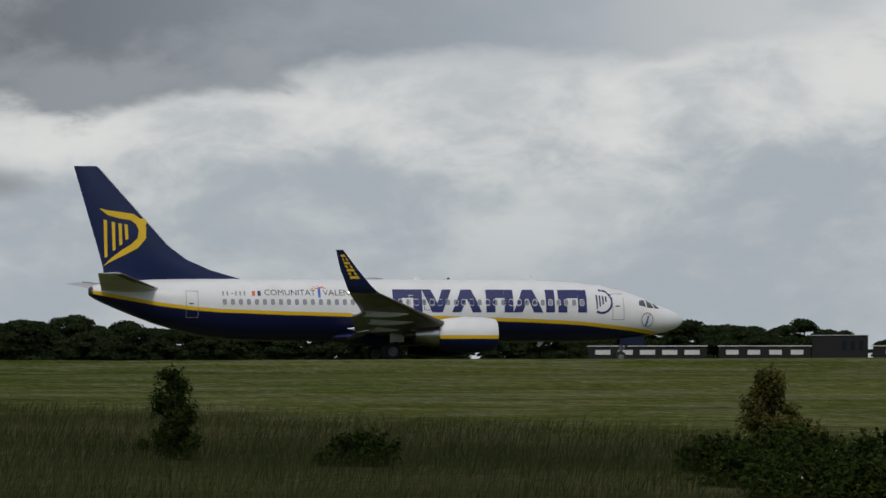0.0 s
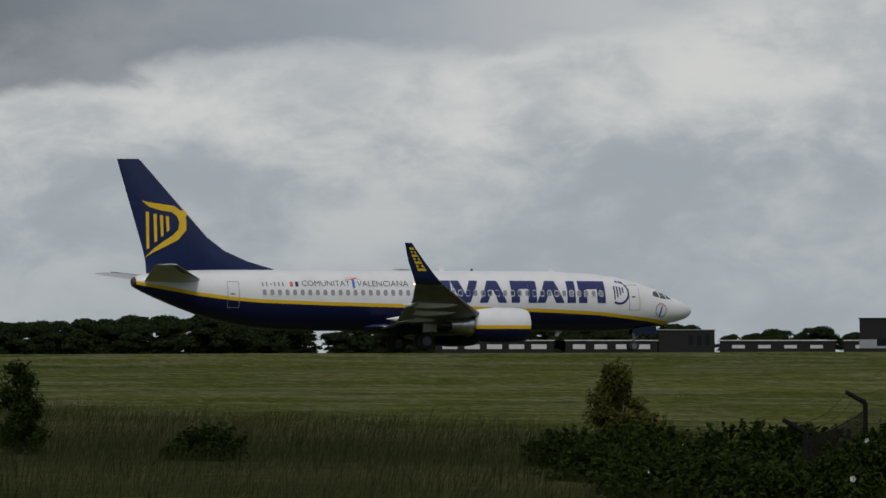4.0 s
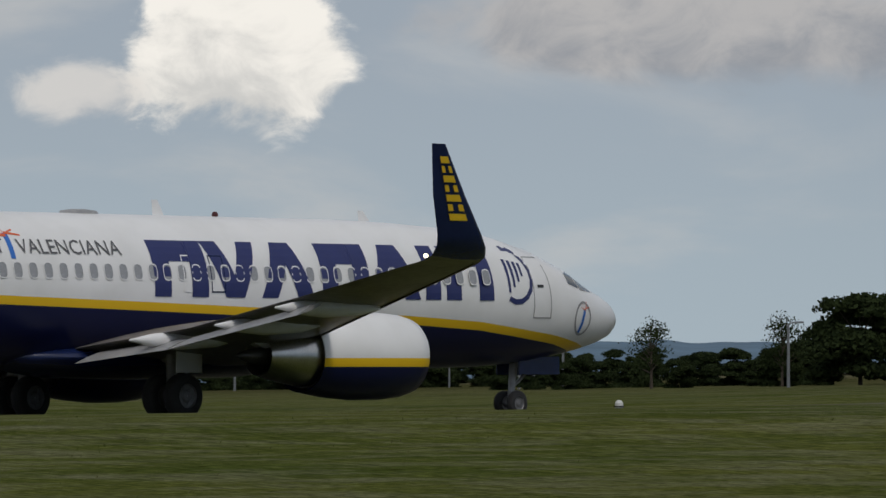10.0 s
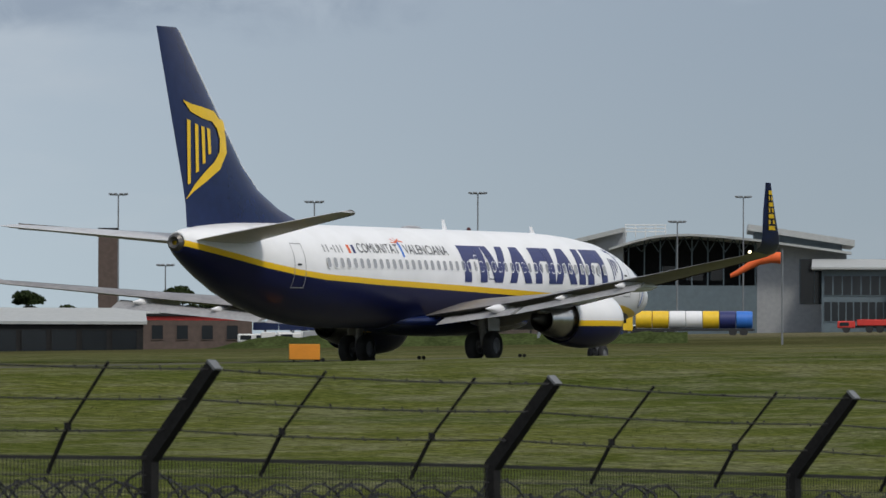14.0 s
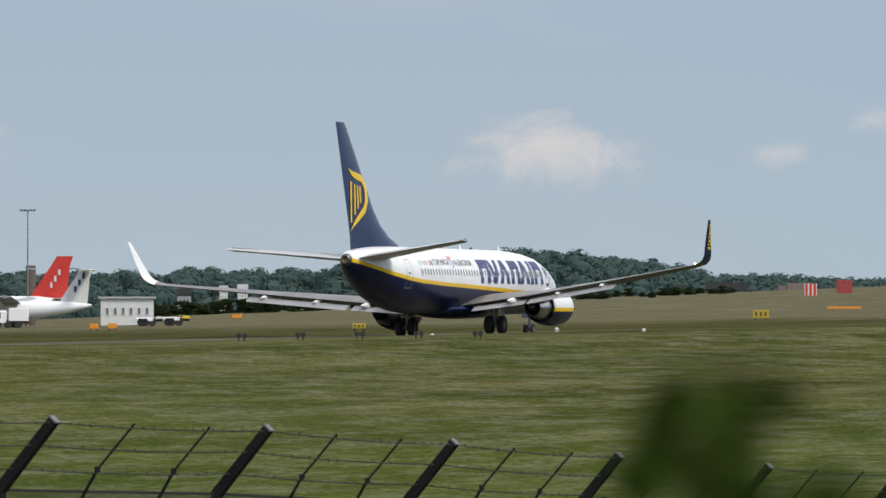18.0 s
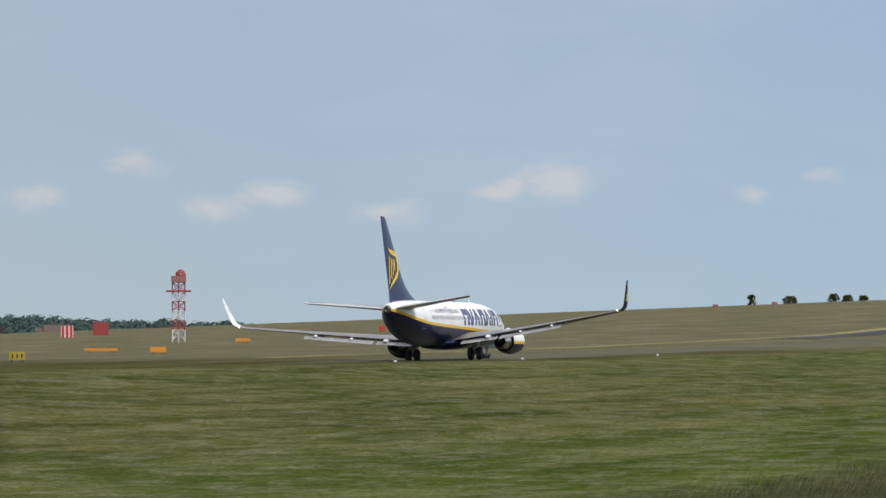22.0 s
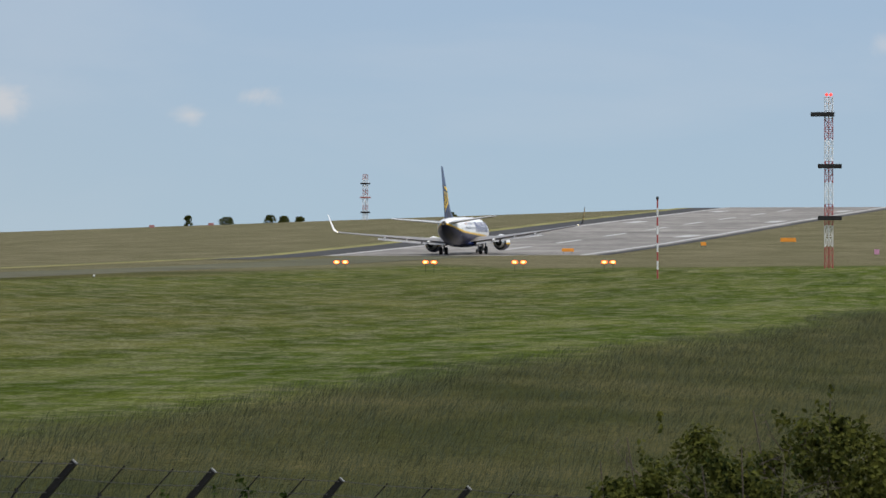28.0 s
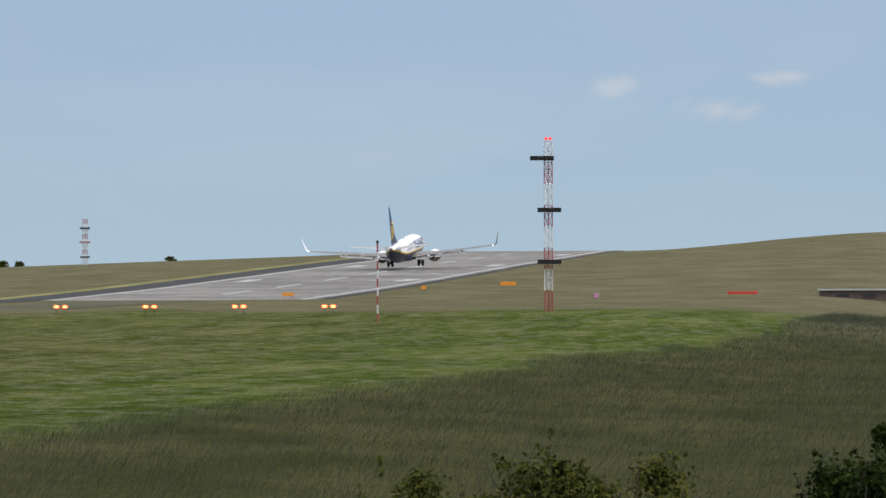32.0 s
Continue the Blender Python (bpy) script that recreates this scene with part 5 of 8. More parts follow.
def lattice_roof():
    root = thing("open_hangar", facing(-0.1325, 960, -1.9), "pale open-fronted hangar with a trussed eave", "hangar")
    w = 19.5
    bm = fresh()
    loft(bm, [[Vector((x, y, z)) for y, z in ((-2, 4.0), (-2, 4.2), (8, 6.3), (18, 4.2), (18, 4.0), (8, 6.1))] for x in (-w / 2, w / 2)])
    part("roof", bm, PANEL, root)
    for k in range(12):
        bm = fresh()
        x0 = -w / 2 + w * k / 12
        rod(bm, (x0, -2, 3.1), (x0 + w / 24, -2, 4.0), 0.07, n=5)
        rod(bm, (x0 + w / 24, -2, 4.0), (x0 + w / 12, -2, 3.1), 0.07, n=5)
        part("truss_brace", bm, PANEL, root)
    bm = fresh()
    rod(bm, (-w / 2, -2, 3.1), (w / 2, -2, 3.1), 0.09, n=6)
    part("bottom_rail", bm, PANEL, root)
    for x in (-w / 2, 0, w / 2):
        bm = fresh()
        rod(bm, (x, -2, -1), (x, -2, 4.0), 0.13, n=6)
        part("post", bm, PANEL, root)
    bm = fresh()
    box(bm, -w / 2, w / 2, 17, 17.3, -1, 4)
    part("back_wall", bm, DARKCLAD, root)


lattice_roof()


def street_lamp(az, dist, top, kind="single", label="tall slim grey lamp post", steel=None):
    steel = steel or LAMPGREY
    base = on_ground(az, dist)
    root = thing("street_lamp", facing(az, dist, base.z), label, "street lamp", "lamp posts")
    h = top - base.z
    bm = fresh()
    rod(bm, (0, 0, -0.3), (0, 0, h), 0.11, 0.07, 8)
    part("pole", bm, steel, root)
    if kind == "single":
        bm = fresh()
        rod(bm, (0, 0, h), (0.5, 0, h + 0.08), 0.04, n=6)
        box(bm, 0.35, 0.95, -0.12, 0.12, h + 0.02, h + 0.14, 0.02)
        part("lamp_head", bm, steel, root)
    else:
        bm = fresh()
        rod(bm, (-0.85, 0, h), (0.85, 0, h), 0.05, n=6)
        part("cross_arm", bm, steel, root)
        for x in (-0.8, -0.3, 0.3, 0.8):
            bm = fresh()
            box(bm, x - 0.22, x + 0.22, -0.3, 0.2, h + 0.02, h + 0.2, 0.03)
            part("floodlight", bm, steel, root)
    return root


LAMPGREY = mat("lamp_grey", (0.20, 0.21, 0.22), 0.5, 0.3, vary=0.15)
for az, d, z in ((-0.0665, 560, 4.7), (-0.0592, 560, 5.0), (-0.0548, 560, 3.5), (-0.0517, 640, 3.3), (-0.0335, 560, 4.6), (-0.0103, 560, 5.0), (0.001, 600, 2.7), (0.0122, 450, 4.8), (0.0146, 470, 4.8), (0.0193, 450, 3.8), (0.0555, 380, 3.0), (-0.113, 900, 4.5), (0.2143, 520, 9.5), (0.218, 520, 8.6)):
    street_lamp(az, d, z)
for az, d, z in ((0.2519, 640, 17.0), (0.2724, 640, 14.3), (0.2834, 640, 16.3), (0.3097, 660, 17.8), (0.3418, 690, 15.5), (0.3524, 740, 19.6), (0.4142, 740, 17.4), (0.4294, 760, 18.4), (0.446, 760, 19.0), (0.268, 700, 11), (0.2595, 690, 10.5)):
    street_lamp(az, d, z, "flood", "tall floodlight mast over the apron")

# hangars, terminal and control tower
building("ribbed_shed", "dark ribbed metal shed", 0.2030, 0.2255, 500, 0.0, 4.3, 14, DARKCLAD, DARKCLAD, pitch=0.8)
building("black_shed", "black flat-fronted metal shed", 0.1850, 0.2075, 470, -0.3, 3.6, 12, DARKCLAD, DARKCLAD, row_of("door", 2, 0.1, 0.9, 0.7, 0.0, 0.7, DARKCLAD))
building("long_hangar", "long low hangar with a grey roof and dark front", 0.2258, 0.2560, 520, 0.2, 3.0, 16, DARKCLAD, ROOF, row_of("door", 6, 0.02, 0.98, 0.86, 0.0, 0.85, GLASS), pitch=1.2)
building("brick_block", "low red-brown brick building with dark windows", 0.2430, 0.2735, 590, 1.0, 4.2, 10, BRICK, DARKCLAD, row_of("window", 7, 0.04, 0.96, 0.5, 0.3, 0.75, GLASS), band=(0.88, 0.99, RED))
building("plant_room", "small pale plant room", 0.2560, 0.2620, 600, 4.2, 6.3, 5, PANEL, ROOF)
root = building("brick_stack", "tall square brown brick stack", 0.2487, 0.2518, 620, 2.5, 13.0, 1.9, BRICK, DARKCLAD, over=0.05, eave=0.2)
building("grey_hangar", "olive grey clad hangar with a flat roof", 0.2830, 0.3065, 650, 3.6, 9.1, 20, OLIVECLAD := mat("olive_grey_cladding", (0.17, 0.175, 0.155), 0.7, vary=0.15), mat("fascia_sheet", (0.20, 0.21, 0.195), 0.6, vary=0.15), row_of("door", 2, 0.15, 0.75, 0.6, 0.0, 0.72, mat("shut_hangar_door", (0.105, 0.11, 0.10), 0.7, vary=0.25)) + row_of("window", 3, 0.05, 0.75, 0.3, 0.80, 0.86, DARKCLAD))
building("plant_tower", "slate grey plant block on a roof", 0.3060, 0.3165, 690, 3.8, 12.2, 12, SLATE := mat("slate_cladding", (0.105, 0.140, 0.160), 0.6, vary=0.12), SLATE)
building("white_roofed_store", "low store with a white sheet roof", 0.3030, 0.3215, 630, 3.4, 7.0, 8, CLAD, PANEL, pitch=0.8)
building("brown_store", "dull brown brick store with dark doorways", 0.3102, 0.3320, 615, 3.2, 6.6, 8, mat("dull_brick", (0.085, 0.068, 0.055), 0.9, vary=0.25, fine=30), DARKCLAD, row_of("door", 3, 0.35, 0.98, 0.3, 0.0, 0.6, GLASS))


def arc(points, x):
    return float(np.interp(x, [p[0] for p in points], [p[1] for p in points]))


def terminal():
    root = thing("terminal", facing(0.3455, 745, 4.0), "grey airport terminal with curved roofs and dark glazing", "airport terminal")
    main = ((-10.9, 9.6), (-8.5, 10.35), (-6.5, 10.9), (-4.3, 11.25), (-1.0, 11.35), (3.0, 11.1), (6.8, 10.7), (11.0, 10.15), (15.5, 9.55), (18.0, 9.2))
    left = ((-24.0, 9.0), (-16.0, 10.45), (-9.1, 12.1))
    right = ((5.7, 12.6), (10.0, 12.0), (16.0, 11.1), (18.5, 10.7))

    def prism(x0, x1, top, y0, y1, z0, m, name, drop=0.0, label=""):
        bm = fresh()
        loft(bm, [[Vector((x, y0, z0)), Vector((x, y1, z0)), Vector((x, y1, arc(top, x) - drop)), Vector((x, y0, arc(top, x) - drop))] for x in [x0 + (x1 - x0) * k / 8 for k in range(9)]])
        return part(name, bm, m, root, label)

    def sheet(top, y0, y1, thick, label):
        bm = fresh()
        x0, x1 = top[0][0], top[-1][0]
        loft(bm, [[Vector((x, y0, arc(top, x) - thick)), Vector((x, y1, arc(top, x) - thick)), Vector((x, y1, arc(top, x))), Vector((x, y0, arc(top, x)))] for x in [x0 + (x1 - x0) * k / 24 for k in range(25)]])
        smooth(part("roof", bm, ROOF, root, label), 30)

    prism(-23.0, -9.2, left, 0, 25, -1.5, CLAD, "wall", 0.5)
    prism(6.8, 17.5, main, 0.5, 25, -1.5, CLAD, "wall", 0.3)
    prism(6.5, 17.0, right, 3.0, 25, 8.0, SLATE, "wall", 0.6, "slate upper storey wall")
    prism(-9.2, 6.8, main, 8.0, 8.4, -1.5, DARKCLAD, "back_wall", 0.3, "dark recessed glazed hall front")
    bm = fresh()
    box(bm, -9.2, 6.8, 0.2, 8.0, -1.5, 5.2)
    part("lower_storey", bm, SLATE, root)
    sheet(left, -2.0, 25, 0.55, "sloping grey sheet roof")
    sheet(main, -3.0, 2.5, 0.28, "thin curved white-edged roof")
    sheet(((-9.2, 10.0), (-4.3, 11.1), (-1.0, 11.2), (6.8, 10.5)), 2.5, 25, 0.3, "curved roof behind the canopy edge")
    sheet(right, 1.5, 25, 0.75, "tilted pale upper roof")
    for k in range(9):
        x = -8.6 + 1.9 * k
        bm = fresh()
        rod(bm, (x, 0.4, 5.2), (x, 0.4, arc(main, x) - 0.3), 0.10, n=6)
        part("column", bm, SLATE, root)
    for k in range(8):
        x = -9.0 + 2.0 * k
        bm = fresh()
        rod(bm, (x, 0.6, 9.2), (x + 1.0, 0.6, arc(main, x + 1) - 0.3), 0.07, n=5)
        rod(bm, (x + 1.0, 0.6, arc(main, x + 1) - 0.3), (x + 2.0, 0.6, 9.2), 0.07, n=5)
        part("roof_truss", bm, SLATE, root)
    for x0, x1, z0, z1, y in ((-18.2, -13.9, 5.0, 7.9, 0), (1.2, 3.0, 5.9, 7.6, 8.0), (-1.6, 0.4, 5.9, 7.6, 8.0), (11.9, 17.2, 3.0, 8.4, 0.5), (-4.6, -2.6, 5.9, 7.6, 8.0)):
        n = max(1, int((x1 - x0) / 1.4))
        for k in range(n):
            bm = fresh()
            a, b = x0 + (x1 - x0) * k / n, x0 + (x1 - x0) * (k + 1) / n
            box(bm, a + 0.05, b - 0.05, y - 0.08, y - 0.01, z0, z1)
            w = part("window", bm, GLASS, root)
            bm = fresh()
            box(bm, a - 0.05, a + 0.05, y - 0.14, y - 0.01, z0, z1)
            part("mullion", bm, SLATE, w)
    for k in range(5):
        bm = fresh()
        rod(bm, (-9.0 + 1.2 * k, 4, 11.0), (-9.0 + 1.2 * k, 4, 12.5), 0.05, n=5)
        part("rail_post", bm, PANEL, root)
    for z in (11.7, 12.1, 12.5):
        bm = fresh()
        rod(bm, (-9.1, 4, z), (-4.1, 4, z), 0.07, n=5)
        part("roof_rail", bm, PANEL, root)

terminal()
building("terminal_wing", "low terminal wing with dark strip windows", 0.3650, 0.3800, 735, 4.0, 11.0, 15, SLATE, ROOF, row_of("window", 12, 0.02, 0.98, 0.97, 0.12, 0.46, GLASS) + row_of("window", 7, 0.02, 0.72, 0.97, 0.56, 0.90, GLASS), pitch=1.1, over=1.2)
building("terminal_wing", "low terminal wing with a pitched grey roof", 0.3780, 0.3960, 730, 4.0, 8.6, 14, SLATE, ROOF, row_of("window", 14, 0.02, 0.98, 0.97, 0.08, 0.50, GLASS) + row_of("window", 10, 0.05, 0.95, 0.97, 0.62, 0.93, GLASS), pitch=1.3, over=1.2)
building("airside_pier", "pale low airside pier", 0.3950, 0.4080, 730, 4.0, 9.8, 12, CLAD, ROOF, row_of("window", 5, 0.05, 0.95, 0.8, 0.1, 0.4, GLASS))


def control_tower():
    root = thing("control_tower", facing(0.3872, 742, 5.0), "brown control tower with a glazed cab and antennas", "control tower")
    bm = fresh()
    box(bm, -2.9, 4.0, -0.6, 5.5, -2.5, 12.3)
    part("shaft", bm, mat("tower_brown", (0.034, 0.028, 0.025), 0.8, vary=0.25), root)
    bm = fresh()
    box(bm, -3.6, 4.4, -1.0, 6, 12.304, 12.5, 0.05)
    part("gallery_floor", bm, PANEL, root)
    n = 8
    lo = [Vector((0.3 + 3.2 * math.cos(2 * math.pi * (k + 0.5) / n), 2.4 + 3.2 * math.sin(2 * math.pi * (k + 0.5) / n), 12.5)) for k in range(n)]
    hi = [Vector((0.3 + 4.1 * math.cos(2 * math.pi * (k + 0.5) / n), 2.4 + 4.1 * math.sin(2 * math.pi * (k + 0.5) / n), 15.3)) for k in range(n)]
    bm = fresh()
    loft(bm, [lo, [a.lerp(b, 0.14) for a, b in zip(lo, hi)]])
    part("cab_base", bm, DARKCLAD, root)
    for k in range(n):
        a, b, c, d = lo[k].lerp(hi[k], 0.15), lo[(k + 1) % n].lerp(hi[(k + 1) % n], 0.15), hi[(k + 1) % n], hi[k]
        bm = fresh()
        for u0, u1 in ((0.03, 0.49), (0.51, 0.97)):
            q = [a.lerp(b, u0), a.lerp(b, u1), d.lerp(c, u1), d.lerp(c, u0)]
            bm.faces.new([bm.verts.new(p) for p in q])
        part("window", bm, CABGLASS, root)
        bm = fresh()
        rod(bm, a, d, 0.12, n=5)
        part("mullion", bm, DARKCLAD, root)
    bm = fresh()
    lathe(bm, ((15.3, 0.1), (15.3, 4.6), (15.75, 4.7), (15.85, 4.2), (15.9, 0.1)), n, "z", (0.3, 2.4, 0))
    part("roof", bm, DARKCLAD, root)
    for k in range(14):
        bm = fresh()
        x = -3.2 + 0.5 * k
        rod(bm, (x, -1.0, 15.9), (x, -1.0, 16.9), 0.035, n=4)
        part("rail_post", bm, LAMPGREY, root)
    for z in (16.4, 16.9):
        bm = fresh()
        rod(bm, (-3.2, -1.0, z), (3.3, -1.0, z), 0.035, n=4)
        part("rail", bm, LAMPGREY, root)
    for x, h in ((-3.2, 18.6), (-0.4, 17.6), (2.6, 18.6), (3.2, 18.2)):
        bm = fresh()
        rod(bm, (x, 0, 15.9), (x, 0, h), 0.05, n=4)
        part("antenna", bm, LAMPGREY, root)
    for z in (13.1, 13.7):
        bm = fresh()
        rod(bm, (-4.4, -1.2, z), (5.2, -1.2, z), 0.04, n=4)
        part("gallery_rail", bm, LAMPGREY, root)
    bm = fresh()
    for x in (-3.6, -3.1):
        rod(bm, (x, -0.9, 0), (x, -0.9, 13), 0.05, n=4)
    for k in range(20):
        rod(bm, (-3.6, -0.9, 0.6 * k), (-3.1, -0.9, 0.6 * k), 0.03, n=4)
    part("ladder", bm, LAMPGREY, root)


CABGLASS = mat("green_cab_glass", (0.035, 0.06, 0.06), 0.1, vary=0.3, spec=0.4)
control_tower()


def lattice_mast(name, label, az, dist, z0, h, w, mats, bays, decks=(), dishes=0, top=None):
    root = thing(name, facing(az, dist, z0), label, "mast")
    for k in range(bays):
        bm = fresh()
        za, zb = h * k / bays, h * (k + 1) / bays
        if k == 0:
            za = -1.0
        for x, y in ((-w / 2, 0), (w / 2, 0), (0, w * 0.85)):
            rod(bm, (x, y, za), (x, y, zb), w * 0.055, n=5)
        for (x0, y0), (x1, y1) in (((-w / 2, 0), (w / 2, 0)), ((w / 2, 0), (0, w * 0.85)), ((0, w * 0.85), (-w / 2, 0))):
            rod(bm, (x0, y0, max(za, 0)), (x1, y1, zb), w * 0.03, n=4)
            rod(bm, (x1, y1, max(za, 0)), (x0, y0, zb), w * 0.03, n=4)
            rod(bm, (x0, y0, zb), (x1, y1, zb), w * 0.03, n=4)
        part("lattice_section", bm, mats[k % len(mats)], root)
    for x0, x1, z, hh, m in decks:
        bm = fresh()
        box(bm, x0, x1, -0.45, 0.1, z, z + hh, 0.03)
        part("antenna_box", bm, m, root, "dark antenna box")
    rd = random.Random(int(az * 1000))
    for k in range(dishes):
        bm = fresh()
        lathe(bm, ((0, 0.05), (-0.15, 0.55), (-0.35, 0.75), (-0.3, 0.6)), 12, "y", (rd.choice((-1, 1)) * w * 0.6, -0.3, h * rd.uniform(0.2, 0.95)))
        part("dish", bm, PANEL, root, "pale dish aerial")
    for x in (top or ()):
        bm = fresh()
        bmesh.ops.create_uvsphere(bm, u_segments=8, v_segments=6, radius=0.16, matrix=Matrix.Translation((x, 0, h + 0.25)))
        part("obstruction_light", bm, REDLAMP, root, "red obstruction light")
    return root


REDLAMP = glow("red_obstruction_light", (0.9, 0.05, 0.04), 0.8)
LATTICE_W = mat("white_lattice", (0.6, 0.6, 0.6), 0.5, vary=0.1)
FADED = mat("faded_red_lattice", (0.30, 0.13, 0.12), 0.6, vary=0.15)
LATTICE_R = mat("red_lattice", (0.30, 0.045, 0.04), 0.5, vary=0.15)
g = on_ground(0.7848, 600)
lattice_mast("glide_path_mast", "red and white lattice mast with dark antenna boxes", 0.7848, 600, g.z, 0.0371 * 600 - g.z, 0.78, (LATTICE_R, LATTICE_R, LATTICE_W, LATTICE_W, LATTICE_R, LATTICE_R, LATTICE_W, LATTICE_W), 16,
             ((-1.05, 1.25, 4.1 + 6.3 - g.z, 0.42, DARKCLAD), (-1.05, 1.25, 9.1 + 6.3 - g.z, 0.42, DARKCLAD), (-1.75, 0.55, 14.1 + 6.3 - g.z, 0.42, DARKCLAD)), 0, (-0.2, 0.2))
g = on_ground(0.7103, 1380)
lattice_mast("far_mast", "distant red and white lattice mast", 0.7103, 1380, g.z, 0.0247 * 1380 - g.z, 1.1, (LATTICE_W, LATTICE_W, FADED), 9, ((-1.1, 1.1, 1.6, 0.35, DARKCLAD), (-1.2, 1.2, 4.9, 0.35, FADED), (-1.1, 1.1, 8.0, 0.35, DARKCLAD)))
lattice_mast("telecom_mast", "pale lattice mast hung with dish aerials", 0.4247, 760, 4.5, 15.6, 1.7, (LATTICE_W,), 10, (), 14, (0,))
radar = lattice_mast("radar_tower", "red and white lattice radar tower", 0.5897, 1000, 11.0, 9.2, 2.0, (LATTICE_W, LATTICE_R), 6, ((-2.0, 2.0, 7.6, 0.3, LATTICE_R), (-1.2, 1.2, 9.2, 1.0, FADED)))
bm = fresh()
lathe(bm, ((-0.5, 0.1), (-0.35, 0.6), (-0.1, 0.85)), 14, "y", (0.3, 0, 10.4))
part("radar_dish", bm, LATTICE_R, radar, "red radar reflector")


def pole_marker():
    g = on_ground(0.7573, 560)
    root = thing("marker_pole", facing(0.7573, 560, g.z), "slim red and white marker pole", "pole")
    h = 0.0207 * 560 - g.z
    for k in range(9):
        bm = fresh()
        rod(bm, (0, 0, h * k / 9 - (0.3 if k == 0 else 0)), (0, 0, h * (k + 1) / 9), 0.075, n=8)
        part("pole_section", bm, LATTICE_R if k % 2 == 0 else LATTICE_W, root)
    bm = fresh()
    rod(bm, (0, 0, h), (0, 0, h + 0.25), 0.12, n=8)
    part("lamp", bm, BLACK, root)


pole_marker()


# ---- airfield furniture ----
PAPI = glow("amber_red_lamp", (1.0, 0.11, 0.018), 2.6)
PAPI_CORE = glow("amber_lamp_core", (1.0, 0.42, 0.10), 5.0)
for k, c in enumerate((100.7, 91.9, 83.1, 74.3)):
    s = 600
    p = at_sc(s, c)
    az, d = math.atan2(p.x, p.y), math.hypot(p.x, p.y)
    root = thing("approach_light_unit", facing(az, d, p.z), "lit twin amber-red approach light unit on legs", "runway light", "approach light units")
    up = 0.0106 * d - p.z
    for x in (-0.42, 0.42):
        bm = fresh()
        box(bm, x - 0.2, x + 0.2, -0.1, 0.6, up - 0.17, up + 0.17, 0.03)
        hd = part("lamp_box", bm, BLACK, root)
        bm = fresh()
        rings = [[Vector((x + a * math.cos(q), y, up + b * math.sin(q))) for q in [i * math.pi / 6 for i in range(12)]] for y, a, b in ((-0.10, 0.30, 0.16), (-0.14, 0.28, 0.14), (-0.15, 0.05, 0.03))]
        loft(bm, rings)
        part("lens", bm, PAPI, hd, "glowing amber-red lens")
        bm = fresh()
        loft(bm, [[Vector((x + a * math.cos(q), y, up + b * math.sin(q))) for q in [i * math.pi / 6 for i in range(12)]] for y, a, b in ((-0.145, 0.17, 0.085), (-0.165, 0.15, 0.07))])
        part("lamp_core", bm, PAPI_CORE, hd, "bright amber lamp core")
        bm = fresh()
        rod(bm, (x, 0.3, -0.3), (x, 0.3, up - 0.16), 0.022, n=6)
        part("leg", bm, GALV, root)


SIGNYELLOW = mat("sign_yellow", (0.42, 0.30, 0.02), 0.6, vary=0.1)


def sign(az, dist, w, h, m=ORANGE, lift=0.25, label="low orange airfield sign on the grass", marks=0):
    g = on_ground(az, dist)
    root = thing("airfield_sign", facing(az, dist, g.z), label, "sign", "airfield signs")
    bm = fresh()
    box(bm, -w / 2, w / 2, -0.1, 0.1, lift, lift + h, 0.02)
    b = part("panel", bm, m, root)
    for x in (-w * 0.35, w * 0.35):
        bm = fresh()
        rod(bm, (x, 0, -0.2), (x, 0, lift), 0.04, n=6)
        part("leg", bm, GALV, root)
    for k in range(marks):
        bm = fresh()
        x = -w * 0.3 + w * 0.6 * k / max(1, marks - 1)
        box(bm, x - 0.05 * w, x + 0.05 * w, -0.13, -0.103, lift + h * 0.25, lift + h * 0.75)
        part("mark", bm, BLACK, b)
    return root


sign(-0.3700, 345, 1.2, 0.35)
sign(0.2819, 232, 1.15, 0.58, label="bright orange boxed airfield sign")
for az, d, w, h, mk in ((0.4796, 990, 1.6, 0.6, 0), (0.4992, 430, 0.9, 0.35, 3), (0.5085, 1080, 4.2, 0.9, 0), (0.5772, 790, 4.3, 0.3, 0), (0.5864, 710, 1.8, 0.6, 0), (0.6000, 955, 2.2, 0.5, 0),
                       (0.7783, 960, 2.4, 0.6, 0), (0.7429, 880, 1.7, 0.45, 0), (0.7647, 930, 0.8, 0.5, 0), (0.5638, 575, 1.45, 0.75, 3)):
    sign(az, d, w, h, SIGNYELLOW if mk else ORANGE, label="dull yellow airfield sign with dark marks" if mk else "low orange airfield sign on the grass", marks=mk)
for az, d, w, h, m, lb in ((0.5718, 1150, 2.3, 2.2, PANEL, "white and red striped airfield hut"), (0.5772, 1190, 3.0, 2.5, LATTICE_R, "red airfield equipment hut"), (0.6224, 1070, 1.0, 0.9, RED, "small red equipment box"), (0.6337, 1080, 1.0, 0.9, RED, "small red equipment box"),
                           (0.676, 1380, 1.2, 0.6, FADED, "small red marker on the ridge"), (0.6855, 1380, 1.2, 0.6, FADED, "small red marker on the ridge"), (0.8160, 900, 4.4, 0.4, RED, "low red equipment box"), (0.7925, 865, 0.7, 0.7, mat("pink_flag", (0.45, 0.22, 0.33), 0.7), "small pink marker flag in the grass")):
    b = sign(az, d, w, h, m, 0.1, lb)
    for k in range(3 if m is PANEL else 0):
        bm = fresh()
        x = -w / 2 + w * (k + 0.5) / 3
        box(bm, x - w / 10, x + w / 10, -0.13, -0.103, 0.1, 0.1 + h)
        part("red_stripe", bm, RED, b)
